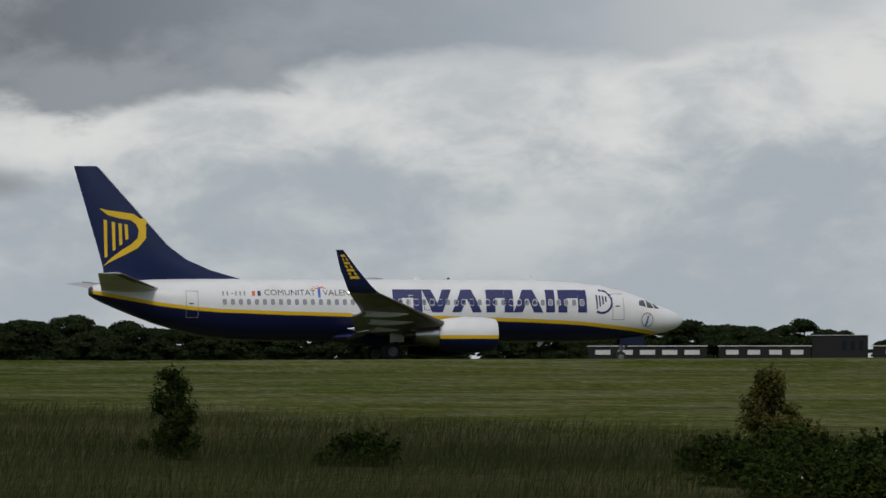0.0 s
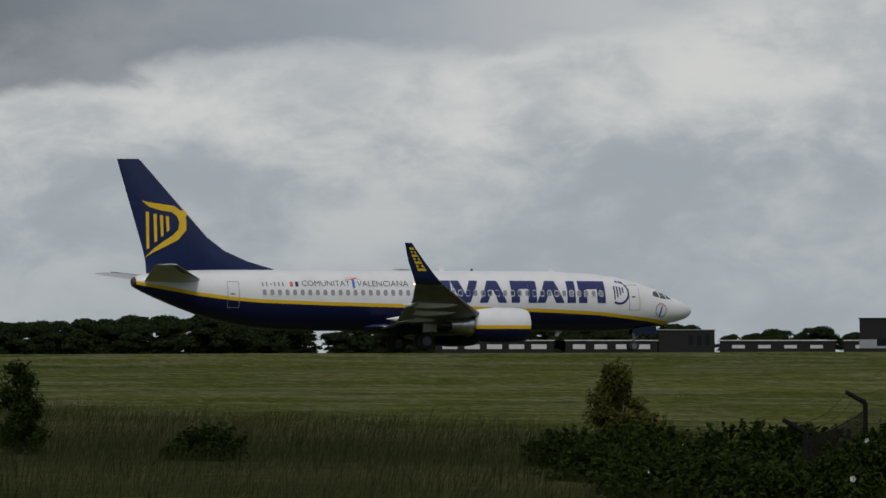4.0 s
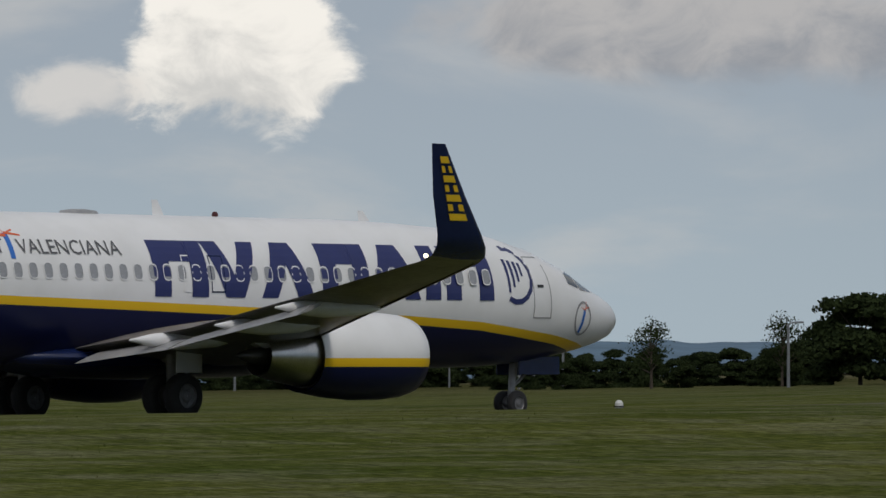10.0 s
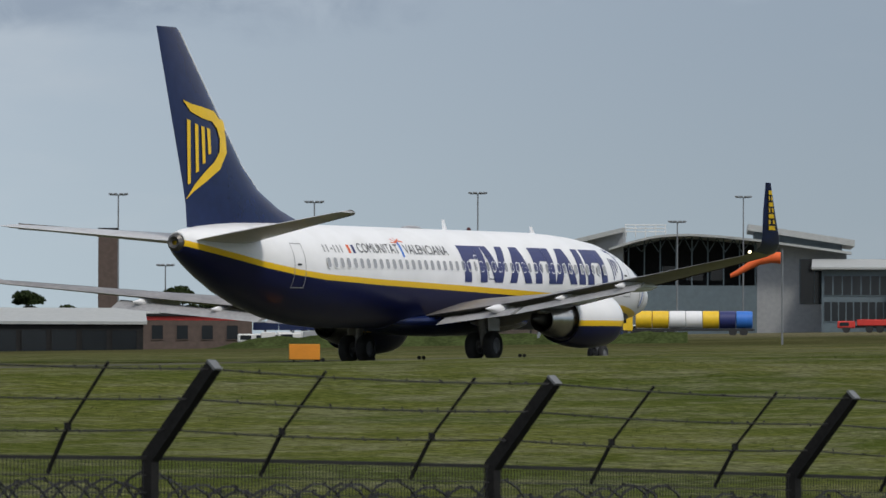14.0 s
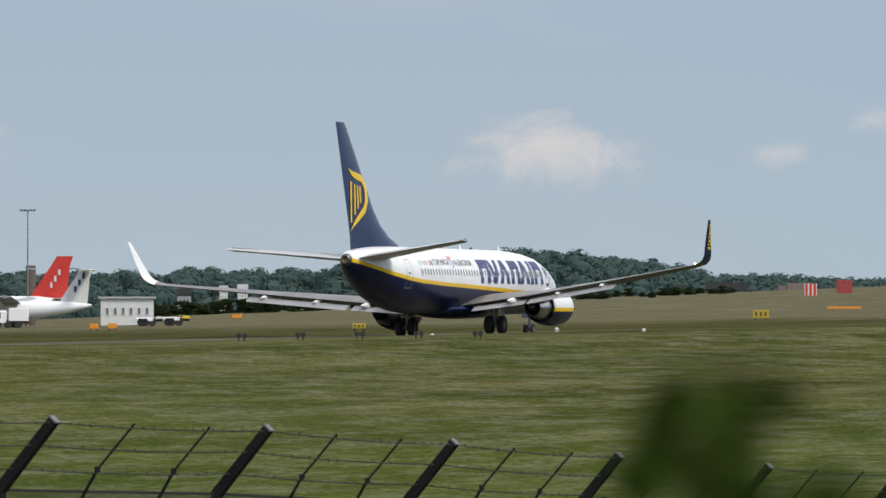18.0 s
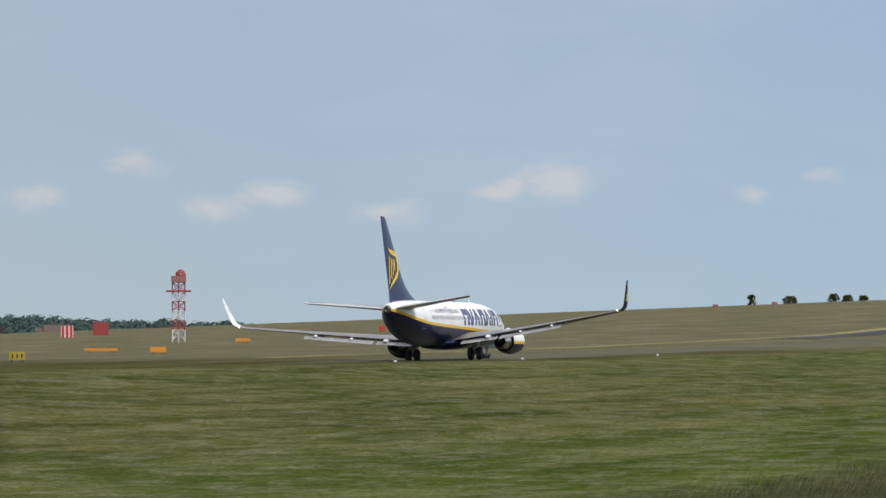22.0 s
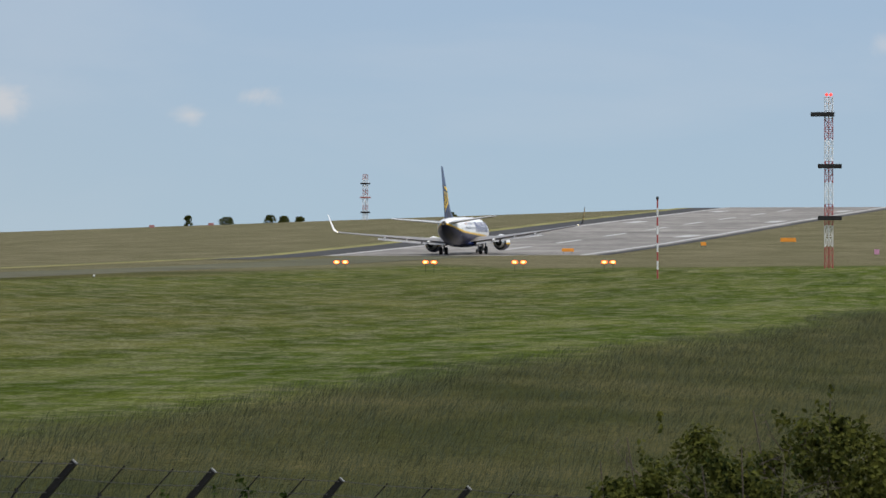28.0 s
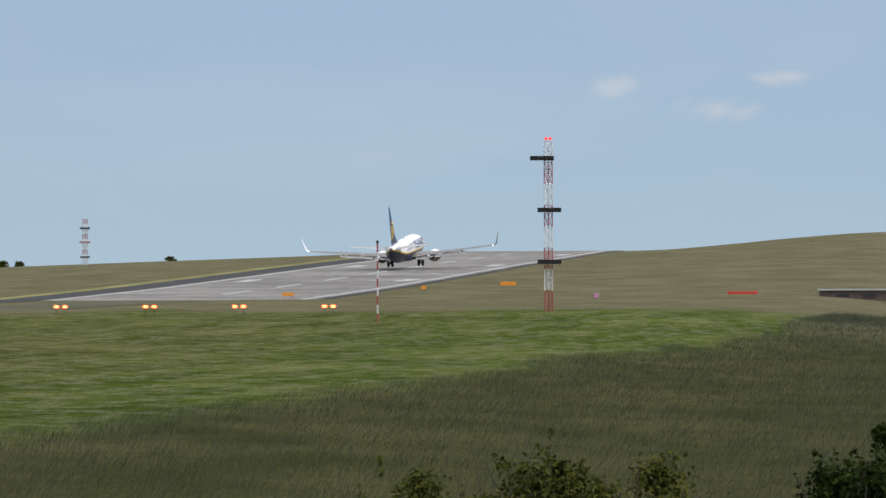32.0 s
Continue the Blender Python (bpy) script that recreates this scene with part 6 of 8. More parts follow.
building("field_shelter", "low brown equipment shelter on the slope", 0.8283, 0.8445, 890, on_ground(0.836, 890).z - 0.1, on_ground(0.836, 890).z + 1.3, 4, BRICK, ROOF, row_of("window", 3, 0.1, 0.9, 0.5, 0.3, 0.7, GLASS))


def twin_lamp(az, dist, big=1.0):
    g = on_ground(az, dist)
    root = thing("ground_light", facing(az, dist, g.z), "dark twin ground light on short stems", "runway light", "ground lights")
    for x in (-0.13 * big, 0.13 * big):
        bm = fresh()
        rod(bm, (x, -0.12, 0.24 * big), (x, 0.16, 0.24 * big), 0.12 * big, 0.11 * big, 10)
        part("lamp_body", bm, BLACK, root)
        bm = fresh()
        rod(bm, (x, 0, -0.1), (x, 0, 0.16 * big), 0.03, n=6)
        part("stem", bm, GALV, root)


for k in range(5):
    twin_lamp(0.4803 + 0.0095 * k, 286 + 3 * k)
    twin_lamp(0.2845 + 0.0081 * k, 240 + 4 * k, 0.68)


def marker_stone(az, dist, r=0.10):
    g = on_ground(az, dist)
    root = thing("marker_light", facing(az, dist, g.z), "small white domed edge marker in the grass", "runway light", "edge markers")
    bm = fresh()
    lathe(bm, ((-0.1, r), (r * 1.2, r), (r * 1.7, r * 0.7), (r * 1.9, 0.02)), 10, "z")
    part("dome", bm, PANEL, root)
    bm = fresh()
    lathe(bm, ((0.02, r * 1.25), (0.05, r * 1.25)), 10, "z")
    part("base_ring", bm, GALV, root)


for az, d in ((0.0283, 150), (0.2350, 205), (0.2845, 225), (0.3898, 255), (0.3375, 240), (0.3275, 235), (0.4037, 270), (0.458, 300), (0.511, 330), (0.545, 330), (0.6667, 520), (0.6450, 480), (0.6245, 430), (0.685, 640), (0.702, 700), (-0.335, 300), (0.531, 340)):
    marker_stone(az, d)


def windsock():
    g = on_ground(0.3584, 360)
    root = thing("windsock", facing(0.3584, 360, g.z), "orange windsock streaming from a thin pole", "windsock")
    top = 0.0168 * 360 - g.z
    bm = fresh()
    rod(bm, (0.1, 0, -0.3), (0.1, 0, top + 0.5), 0.06, 0.04, 8)
    part("pole", bm, LAMPGREY, root)
    bm = fresh()
    rings = []
    for x, z, r in ((0.0, 0.0, 0.34), (-0.5, 0.03, 0.32), (-1.2, -0.12, 0.29), (-1.9, -0.5, 0.24), (-2.5, -0.86, 0.18), (-2.9, -1.05, 0.13)):
        rings.append([Vector((x, r * math.cos(a), top + z + r * math.sin(a))) for a in [k * math.pi / 6 for k in range(12)]])
    loft(bm, rings, cap=False)
    smooth(part("sock", bm, mat("orange_cloth", (0.75, 0.13, 0.03), 0.8, vary=0.15), root), 60)


windsock()


# ---- parked aircraft and vehicles on the apron ----
def parked_plane(name, label, az, dist, length, hull_m, belly_m, fin_m, turn, t_tail=False, engine="jet", scale=1.0):
    g = on_ground(az, dist)
    root = thing(name, facing(az, dist, g.z) @ Matrix.Rotation(radians(turn), 4, "Z"), label, "airliner", "parked aircraft")
    L, r = length, length * 0.052
    z0 = r + 1.0
    bm = fresh()
    prof = [(L / 2, 0.02), (L / 2 - 0.5, r * 0.5), (L / 2 - 1.6, r * 0.85), (L / 2 - 3, r), (-L / 2 + L * 0.33, r), (-L / 2 + L * 0.15, r * 0.7), (-L / 2, 0.15)]
    rings = []
    for x, rr in prof:
        lift = max(0, -(x + L * 0.15) / L) * r * 1.6
        rings.append([Vector((x, rr * math.cos(2 * math.pi * k / 20), z0 + lift + rr * math.sin(2 * math.pi * k / 20))) for k in range(20)])
    loft(bm, rings)
    smooth(part("fuselage", bm, hull_m, root), 60)
    bm = fresh()
    fz = z0 + r * 0.9
    fh = L * 0.19
    loft(bm, [[Vector((x, y, z)) for x, y in ((a, 0), ((a + b) / 2, 0.16), (b, 0), ((a + b) / 2, -0.16))] for a, b, z in ((-L * 0.30, -L * 0.475, fz - 0.2), (-L * 0.40, -L * 0.49, fz + fh * 0.75), (-L * 0.43, -L * 0.505, fz + fh))])
    fin = part("fin", bm, fin_m, root)
    bm = fresh()
    for k in range(3):
        x = -L * 0.405 - 0.5 * k
        box(bm, x - 0.15, x + 0.15, -0.22, 0.22, fz + 1.2 + 0.8 * k, fz + 1.9 + 0.8 * k)
    part("fin_mark", bm, PANEL if fin_m is RED else NAVYDECAL, fin)
    for side in (-1, 1):
        zt = fz + fh if t_tail else z0 + r * 0.8
        bm = fresh()
        loft(bm, [[Vector((x, side * y, zt + d)) for x, d in ((a, 0), ((a + b) / 2, 0.12), (b, 0), ((a + b) / 2, -0.1))] for a, b, y in ((-L * 0.41, -L * 0.50, 0.2), (-L * 0.46, -L * 0.51, L * 0.16))])
        part("tailplane", bm, PANEL, root)
        bm = fresh()
        wz = z0 + r * (0.85 if engine == "prop" else -0.5)
        loft(bm, [[Vector((x, side * y, wz + dz + d)) for x, d in ((a, 0), ((a + b) / 2, 0.22), (b, 0), ((a + b) / 2, -0.15))] for a, b, y, dz in ((L * 0.12, -L * 0.08, 0.5, 0), (-L * 0.03, -L * 0.10, L * 0.44, L * 0.03))])
        part("wing", bm, GREYPAINT, root)
        bm = fresh()
        lathe(bm, ((L * 0.17, 0.4), (L * 0.15, 0.75), (L * 0.05, 0.72), (0, 0.4)), 14, "x", (0, side * L * 0.15, wz - (0.0 if engine == "prop" else 0.9)))
        smooth(part("engine", bm, belly_m, root), 50)
        if engine == "prop":
            bm = fresh()
            for k in range(6):
                a = k * math.pi / 3
                rod(bm, (L * 0.175, side * L * 0.15, wz), (L * 0.175, side * L * 0.15 + 1.9 * math.cos(a), wz + 1.9 * math.sin(a)), 0.12, 0.08, 5)
            part("propeller", bm, BLACK, root)
    for x, y in ((L * 0.38, 0), (-L * 0.02, -1.8), (-L * 0.02, 1.8)):
        bm = fresh()
        rod(bm, (x, y - 0.15, 0.45), (x, y + 0.15, 0.45), 0.45, n=16)
        w = part("wheel", bm, RUBBER, root)
        bm = fresh()
        rod(bm, (x, y, 0.45), (x, y, z0 - r * 0.7), 0.1, n=8)
        part("gear_leg", bm, GREYPAINT, w)
    for k in range(int(L / 2.2)):
        bm = fresh()
        x = -L * 0.28 + k * L * 0.6 / int(L / 2.2)
        box(bm, x, x + 0.35, -r - 0.02, -r + 0.05, z0 + r * 0.15, z0 + r * 0.15 + 0.4)
        part("window", bm, GLASS, root)
    return root


parked_plane("parked_airliner", "white parked airliner with a bright red fin", 0.4358, 775, 27, WHITE, WHITE, RED, 180 - 8)
parked_plane("parked_turboprop", "white parked turboprop with a pale T-tail", 0.4428, 735, 20, WHITE, WHITE, PANEL, 180 - 10, True, "prop")
parked_plane("parked_commuter_plane", "blue and white parked commuter aircraft", 0.4255, 735, 17, BLUE, WHITE, BLUE, 8, False, "prop")
g = on_ground(0.3995, 745)
parked_plane("parked_green_jet", "white parked aircraft with a dark green fin", 0.3690, 772, 42, WHITE, WHITE, GREEN := mat("dark_green_paint", (0.015, 0.06, 0.05), 0.4, vary=0.15), 180 - 4, False)


def truck(name, label, az, dist, length, cab_m, load_m, height=2.6, turn=0.0, tank=None):
    g = on_ground(az, dist)
    root = thing(name, facing(az, dist, g.z) @ Matrix.Rotation(radians(turn), 4, "Z"), label, "vehicle", "apron vehicles")
    L = length
    bm = fresh()
    vs = box(bm, -L / 2, -L / 2 + 2.0, -1.1, 1.1, 0.5, height * 0.88, 0.12)
    cab = part("cab", bm, cab_m, root)
    bm = fresh()
    box(bm, -L / 2 + 0.25, -L / 2 + 1.3, -1.13, -1.09, height * 0.5, height * 0.78, 0.01)
    part("cab_window", bm, GLASS, cab)
    bm = fresh()
    box(bm, -L / 2 + 1.8, L / 2, -0.9, 0.9, 0.55, 0.8)
    part("chassis", bm, BLACK, root)
    if tank:
        n = len(tank)
        for k, m in enumerate(tank):
            bm = fresh()
            a = -L / 2 + 2.3 + (L - 2.5) * k / n
            b = -L / 2 + 2.3 + (L - 2.5) * (k + 1) / n
            lathe(bm, ((a + 0.02, 0.85), (a + 0.06, 0.98), (b - 0.06, 0.98), (b - 0.02, 0.85)), 18, "x", (0, 0, 1.8))
            smooth(part("tank_section", bm, m, root), 40)
    else:
        bm = fresh()
        box(bm, -L / 2 + 2.2, L / 2, -1.15, 1.15, 0.8, height, 0.06)
        part("load_body", bm, load_m, root)
    for x in (-L / 2 + 1.0, L / 2 - 1.2, L / 2 - 2.4):
        for y in (-0.95, 0.95):
            bm = fresh()
            rod(bm, (x, y - 0.14, 0.45), (x, y + 0.14, 0.45), 0.45, n=14)
            part("wheel", bm, RUBBER, root)


truck("fuel_tanker", "yellow fuel tanker with a white and blue tank", 0.3430, 690, 15.5, YELLOW, YELLOW, 2.8, 0, (YELLOW, YELLOW, WHITE, WHITE, YELLOW, NAVYDECAL, BLUE))
truck("catering_truck", "orange ground service truck", 0.4372, 715, 5.0, ORANGE, ORANGE, 2.2)
truck("white_van", "small white van on the apron", 0.4430, 712, 4.5, WHITE, WHITE, 2.3)
truck("red_van", "low red vehicle on the apron", 0.3718, 700, 6.0, RED, RED, 1.5)
for k, az in enumerate((0.2815, 0.2855, 0.3365, 0.3395, 0.2050, 0.2330)):
    truck("parked_car", "pale parked car beside the apron", az, 540 if az < 0.3 else 700, 4.2, PANEL, CLAD, 1.45)
building("pale_block", "pale flat-roofed apron building", 0.4577, 0.4662, 745, 4.6, 8.1, 8, PANEL, ROOF, row_of("window", 6, 0.05, 0.95, 0.45, 0.45, 0.7, SLATE))
for az, m in ((0.4655, PANEL), (0.4698, YELLOW)):
    truck("parked_car", "white car parked beside the apron" if m is PANEL else "white and yellow car parked beside the apron", az, 690, 3.0, WHITE, m, 1.1)
for az in (0.4566, 0.4596):
    sign(az, 600, 0.85, 0.5)
for az, w, z, wall in ((0.4768, 0.0013, 19.4, PANEL), (0.4797, 0.0016, 19.8, PANEL), (0.4700, 0.0022, 18.6, CLAD), (0.5062, 0.0012, 17.4, PANEL), (0.5094, 0.0034, 17.2, CLAD), (0.5141, 0.0031, 17.2, ROOF), (0.5171, 0.0009, 17.6, PANEL), (0.5290, 0.0012, 17.2, PANEL)):
    building("far_house", "white gabled distant house among trees" if wall is PANEL else "distant house with a dark slate roof among trees", az, az + w, 1640, z - 2.6, z, 5, wall, DARKCLAD if w > 0.002 else CLAD,
             row_of("window", 3, 0.1, 0.9, 0.4, 0.4, 0.7, GLASS), pitch=1.8, over=0.15, eave=0.12, group="distant houses", category="house")
for az, d, w, z0, z1, m, nm, lb in ((0.4391, 900, 0.9, 6, 20.0, CLAD, "chimney", "thin pale concrete chimney"), (0.4362, 880, 4.2, 6, 16, PANEL, "water_tank", "pale round water tank"), (0.4465, 900, 1.6, 6, 14.5, BRICK, "chimney", "brown round brick chimney")):
    root = thing(nm, facing(az, d, z0), lb, nm.replace("_", " "))
    bm = fresh()
    lathe(bm, ((-1, w / 2), (z1 - z0, w / 2 * 0.9), (z1 - z0 + 0.1, w / 2 * 0.8), (z1 - z0, 0.02)), 16, "z")
    smooth(part("shaft", bm, m, root), 40)
    bm = fresh()
    lathe(bm, ((z1 - z0 - 0.5, w / 2 * 0.9 + 0.05), (z1 - z0 - 0.3, w / 2 * 0.9 + 0.05)), 16, "z")
    part("rim_band", bm, CLAD, root)
rh = random.Random(9)
for k in range(5):
    az = rh.uniform(0.545, 0.575)
    d = 1650
    z = d * (0.0110 + rh.uniform(0, 0.0022))
    building("far_house", "small pale distant house among trees", az, az + rh.uniform(0.0022, 0.0042), d, z - 2.5, z + 0.3, 6, rh.choice((ROOF, BRICK, CLAD)), rh.choice((DARKCLAD, BRICK)), row_of("window", 3, 0.1, 0.9, 0.4, 0.55, 0.8, GLASS), pitch=2.0, group="distant houses", category="house")


# ---- apron clutter before the hangars ----
def barrier():
    root = thing("blast_barrier", facing(0.2903, 598, 2.6), "long low navy barrier beside the apron", "barrier")
    for k in range(8):
        bm = fresh()
        x = -10.0 + 2.5 * k
        box(bm, x + 0.02, x + 2.48, -0.12, 0.12, 0.35, 1.1, 0.03)
        p = part("barrier_panel", bm, NAVY, root)
        bm = fresh()
        box(bm, x + 0.02, x + 2.48, -0.16, 0.16, 1.104, 1.2)
        part("top_rail", bm, CLAD, p, "pale grey top rail")
        bm = fresh()
        box(bm, x + 1.1, x + 1.3, -0.1, 0.3, -1.5, 0.35)
        part("post", bm, DARKCLAD, p)


def yellow_tank():
    root = thing("fuel_tank", facing(0.2880, 606, 3.0), "long pale yellow horizontal fuel tank", "tank")
    bm = fresh()
    lathe(bm, ((-5.0, 0.05), (-4.95, 0.36), (-4.75, 0.47), (-1.3, 0.47), (-1.28, 0.52), (-1.1, 0.52), (-1.08, 0.47), (1.2, 0.47), (1.22, 0.51), (1.4, 0.51), (1.42, 0.47), (4.75, 0.47), (4.95, 0.36), (5.0, 0.05)), 16, "x", (0, 0, 1.2))
    smooth(part("tank_shell", bm, mat("tank_yellow", (0.55, 0.42, 0.21), 0.5, vary=0.12), root), 40)
    for x in (-3.6, 0, 3.6):
        bm = fresh()
        box(bm, x - 0.2, x + 0.2, -0.5, 0.5, -1.2, 0.95)
        part("cradle", bm, DARKCLAD, root)
    for x in (-2.4, -1.0, 0.4):
        bm = fresh()
        rod(bm, (x, -0.9, -1.2), (x, -0.9, 2.75), 0.10, n=8)
        part("yellow_post", bm, YELLOW, root, "bright yellow guard post")
    bm = fresh()
    rod(bm, (-3.6, -0.9, 2.4), (0.6, -0.9, 2.4), 0.06, n=6)
    rod(bm, (-3.6, -0.9, 1.9), (-2.4, -0.9, 1.9), 0.06, n=6)
    rod(bm, (-3.6, -0.9, 1.7), (-3.6, -0.9, 2.4), 0.06, n=6)
    part("guard_rail", bm, YELLOW, root)


def outside_stair():
    root = thing("steel_stair", facing(0.2945, 648, 3.6), "dark outside steel stair on the hangar", "stair")
    for k in range(12):
        bm = fresh()
        box(bm, -2.2 + 0.3 * k, -1.9 + 0.3 * k, -1.2, -0.3, 0.28 * k, 0.28 * k + 0.05)
        part("tread", bm, DARKCLAD, root)
    for y in (-1.2, -0.3):
        bm = fresh()
        rod(bm, (-2.2, y, 0.0), (1.5, y, 3.4), 0.07, n=5)
        rod(bm, (-2.2, y, 1.0), (1.5, y, 4.4), 0.04, n=5)
        rod(bm, (1.5, y, 4.4), (3.4, y, 4.4), 0.04, n=5)
        part("stringer", bm, DARKCLAD, root)
    bm = fresh()
    box(bm, 1.5, 3.4, -1.3, -0.2, 3.3, 3.42)
    part("landing", bm, DARKCLAD, root)
    for x in (1.7, 3.2):
        bm = fresh()
        rod(bm, (x, -1.2, -1.0), (x, -1.2, 3.3), 0.06, n=5)
        part("stair_post", bm, DARKCLAD, root)


def roof_kit():
    """Vents, rails, frames and an aerial on the hangar roofs."""
    for az, d, z, w, h, m, lb in ((0.2930, 652, 9.36, 1.1, 0.5, RED, "small red box on the hangar roof"), (0.3046, 660, 9.36, 1.7, 0.55, CLAD, "small grey vent box on the hangar roof"), (0.3023, 660, 9.36, 0.9, 0.4, CLAD, "small grey vent box on the hangar roof"),
                                  (0.3180, 668, 10.3, 1.5, 0.6, PANEL, "small white vent box on the plant roof"), (0.3215, 668, 10.3, 0.9, 0.9, PANEL, "small white vent box on the plant roof")):
        root = thing("roof_vent", facing(az, d, z), lb, "vent", "roof vents")
        bm = fresh()
        box(bm, -w / 2, w / 2, 0.2, 1.4, -0.1, h, 0.04)
        b = part("vent_body", bm, m, root)
        bm = fresh()
        box(bm, -w / 2 - 0.06, w / 2 + 0.06, 0.14, 1.46, h + 0.004, h + 0.07)
        part("vent_cap", bm, m, b)
    root = thing("roof_aerial", facing(0.29965, 655, 9.36), "thin dark aerial with cross bars on the hangar roof", "aerial")
    bm = fresh()
    rod(bm, (0, 0.5, -0.1), (0, 0.5, 2.2), 0.06, 0.03, 6)
    part("aerial_pole", bm, DARKCLAD, root)
    for z, w in ((1.9, 0.35), (1.5, 0.28), (1.1, 0.3)):
        bm = fresh()
        rod(bm, (-w, 0.5, z), (w, 0.5, z + 0.08), 0.035, n=5)
        part("cross_bar", bm, DARKCLAD, root)
    bm = fresh()
    rod(bm, (0.05, 0.5, 1.0), (1.3, 0.5, -0.1), 0.035, n=5)
    part("stay", bm, DARKCLAD, root)
    # open steelwork over the plant roof
    root = thing("roof_gantry", facing(0.3195, 672, 9.8), "open steel plant gantry with yellow rails on the roof", "gantry")
    bm = fresh()
    box(bm, -2.6, 3.4, 0, 3.0, -0.3, 0.35)
    part("plinth", bm, CLAD, root)
    for x in (-1.6, -1.1, 0.0, 0.5, 1.9, 3.0):
        bm = fresh()
        rod(bm, (x, 0.3, 0.3), (x, 0.3, 3.0 if x < 0.2 else 1.9), 0.07, n=6)
        part("upright", bm, DARKCLAD if x < 0.2 else CLAD, root)
    for x0, x1, z, m in ((-1.7, 0.1, 3.0, DARKCLAD), (-1.7, 0.1, 2.3, DARKCLAD), (0.0, 3.1, 1.9, CLAD), (0.0, 3.1, 1.4, CLAD), (-3.0, -1.0, 0.85, YELLOW), (-3.0, -1.0, 1.25, YELLOW)):
        bm = fresh()
        rod(bm, (x0, 0.25, z), (x1, 0.25, z), 0.06, n=6)
        part("rail", bm, m, root)
    for x in (0.9, 2.4):
        bm = fresh()
        box(bm, x - 0.5, x + 0.5, 0.6, 1.8, 0.354, 1.2, 0.05)
        part("fan_housing", bm, PANEL, root)


def mushroom_light(az, dist, top):
    g = on_ground(az, dist)
    root = thing("post_light", facing(az, dist, g.z), "pale domed light on a thin grey post", "airfield light", "domed lights")
    h = top - g.z
    bm = fresh()
    rod(bm, (0, 0, -0.2), (0, 0, h - 0.12), 0.045, n=8)
    part("post", bm, LAMPGREY, root)
    bm = fresh()
    lathe(bm, ((h - 0.14, 0.16), (h - 0.06, 0.17), (h + 0.03, 0.12), (h + 0.07, 0.02)), 12, "z")
    smooth(part("dome", bm, PANEL, root), 40)


def works_office():
    root = thing("dark_scaffold", facing(0.2815, 620, 3.2), "dark open scaffold beside the hangar", "scaffold")
    for x in (-0.85, 0, 0.85):
        for y in (0, 1.5):
            bm = fresh()
            rod(bm, (x, y, -1), (x, y, 5.2), 0.09, n=5)
            part("standard", bm, DARKCLAD, root)
    for z in (1.2, 2.6, 4.0, 5.2):
        bm = fresh()
        box(bm, -0.98, 0.98, -0.15, 1.65, z, z + 0.14)
        part("deck", bm, DARKCLAD, root)


def grass_bank():
    """A low bank of uncut grass before the barrier."""
    verts, faces = [], []
    n, prof = 90, ((-4.0, -0.3), (-2.4, 0.35), (-1.0, 0.78), (0.0, 0.9), (1.2, 0.75), (3.5, -0.3))
    for i in range(n + 1):
        az = 0.2655 + 0.078 * i / n
        k = step(az, 0.2655, 0.276) * (1 + 0.18 * noise.noise(Vector((i * 0.31, 0, 4))))
        for y, z in prof:
            p = on_ground(az, 500 + y)
            verts.append((p.x, p.y, p.z + (z * k if z > 0 else z) + 0.08 * noise.noise(Vector((i * 0.9, y, 1)))))
        if i:
            for j in range(len(prof) - 1):
                a = (i - 1) * len(prof) + j
                faces.append((a, a + len(prof), a + len(prof) + 1, a + 1))
    me = bpy.data.meshes.new("grass_bank")
    me.from_pydata(verts, [], faces)
    me.materials.append(mat("bank_grass", (0.046, 0.060, 0.021), 1.0, vary=0.45, scale=0.5, fine=4.0, bump=0.6, spec=0.0))
    tagged(new("grass_bank", me), "low bank of uncut green grass before the apron", "grass bank", kind="structure")


grass_bank()
barrier()
yellow_tank()
outside_stair()
roof_kit()
works_office()
for az, z in ((0.2865, 8.4), (0.3014, 8.2), (0.3183, 8.6)):
    street_lamp(az, 560, z, label="short dark lamp post by the apron", steel=DARKCLAD)
for az in (0.2920, 0.2946):
    mushroom_light(az, 330, 330 * 0.0046)
for k, az in enumerate((0.2742, 0.2768, 0.2795, 0.2826, 0.2858, 0.2884)):
    truck("white_van" if k % 2 else "parked_car", "small white vehicle parked by the barrier", az, 585, 3.6, PANEL, PANEL, 1.5)


# ---- security fence ----
def barbed(bm, a, b, sag=0.03, gap=0.16, r=0.0045, seed=0):
    """A sagging strand with small crossed barbs."""
    a, b = Vector(a), Vector(b)
    rd = random.Random(seed)
    n = 6
    pts = [a.lerp(b, k / n) - Vector((0, 0, sag * 4 * (k / n) * (1 - k / n))) for k in range(n + 1)]
    for p, q in zip(pts, pts[1:]):
        rod(bm, p, q, r, n=4, caps=False)
    m = int((b - a).length / gap)
    for k in range(m):
        u = (k + 0.5) / m
        i = min(n - 1, int(u * n))
        p = pts[i].lerp(pts[i + 1], u * n - i)
        for _ in range(2):
            d = Vector((rd.uniform(-1, 1), rd.uniform(-1, 1), rd.uniform(-1, 1))).normalized() * 0.022
            vs = [bm.verts.new(p - d), bm.verts.new(p + d), bm.verts.new(p + d * 0.6 + Vector((0.008, 0, 0.008)))]
            bm.faces.new(vs)


def strip(bm, a, b, w):
    """A thin flat wire that faces the outside."""
    a, b = Vector(a), Vector(b)
    view = ((a + b) / 2).normalized()
    side = (b - a).cross(view).normalized() * w / 2
    bm.faces.new([bm.verts.new(p) for p in (a - side, b - side, b + side, a + side)])


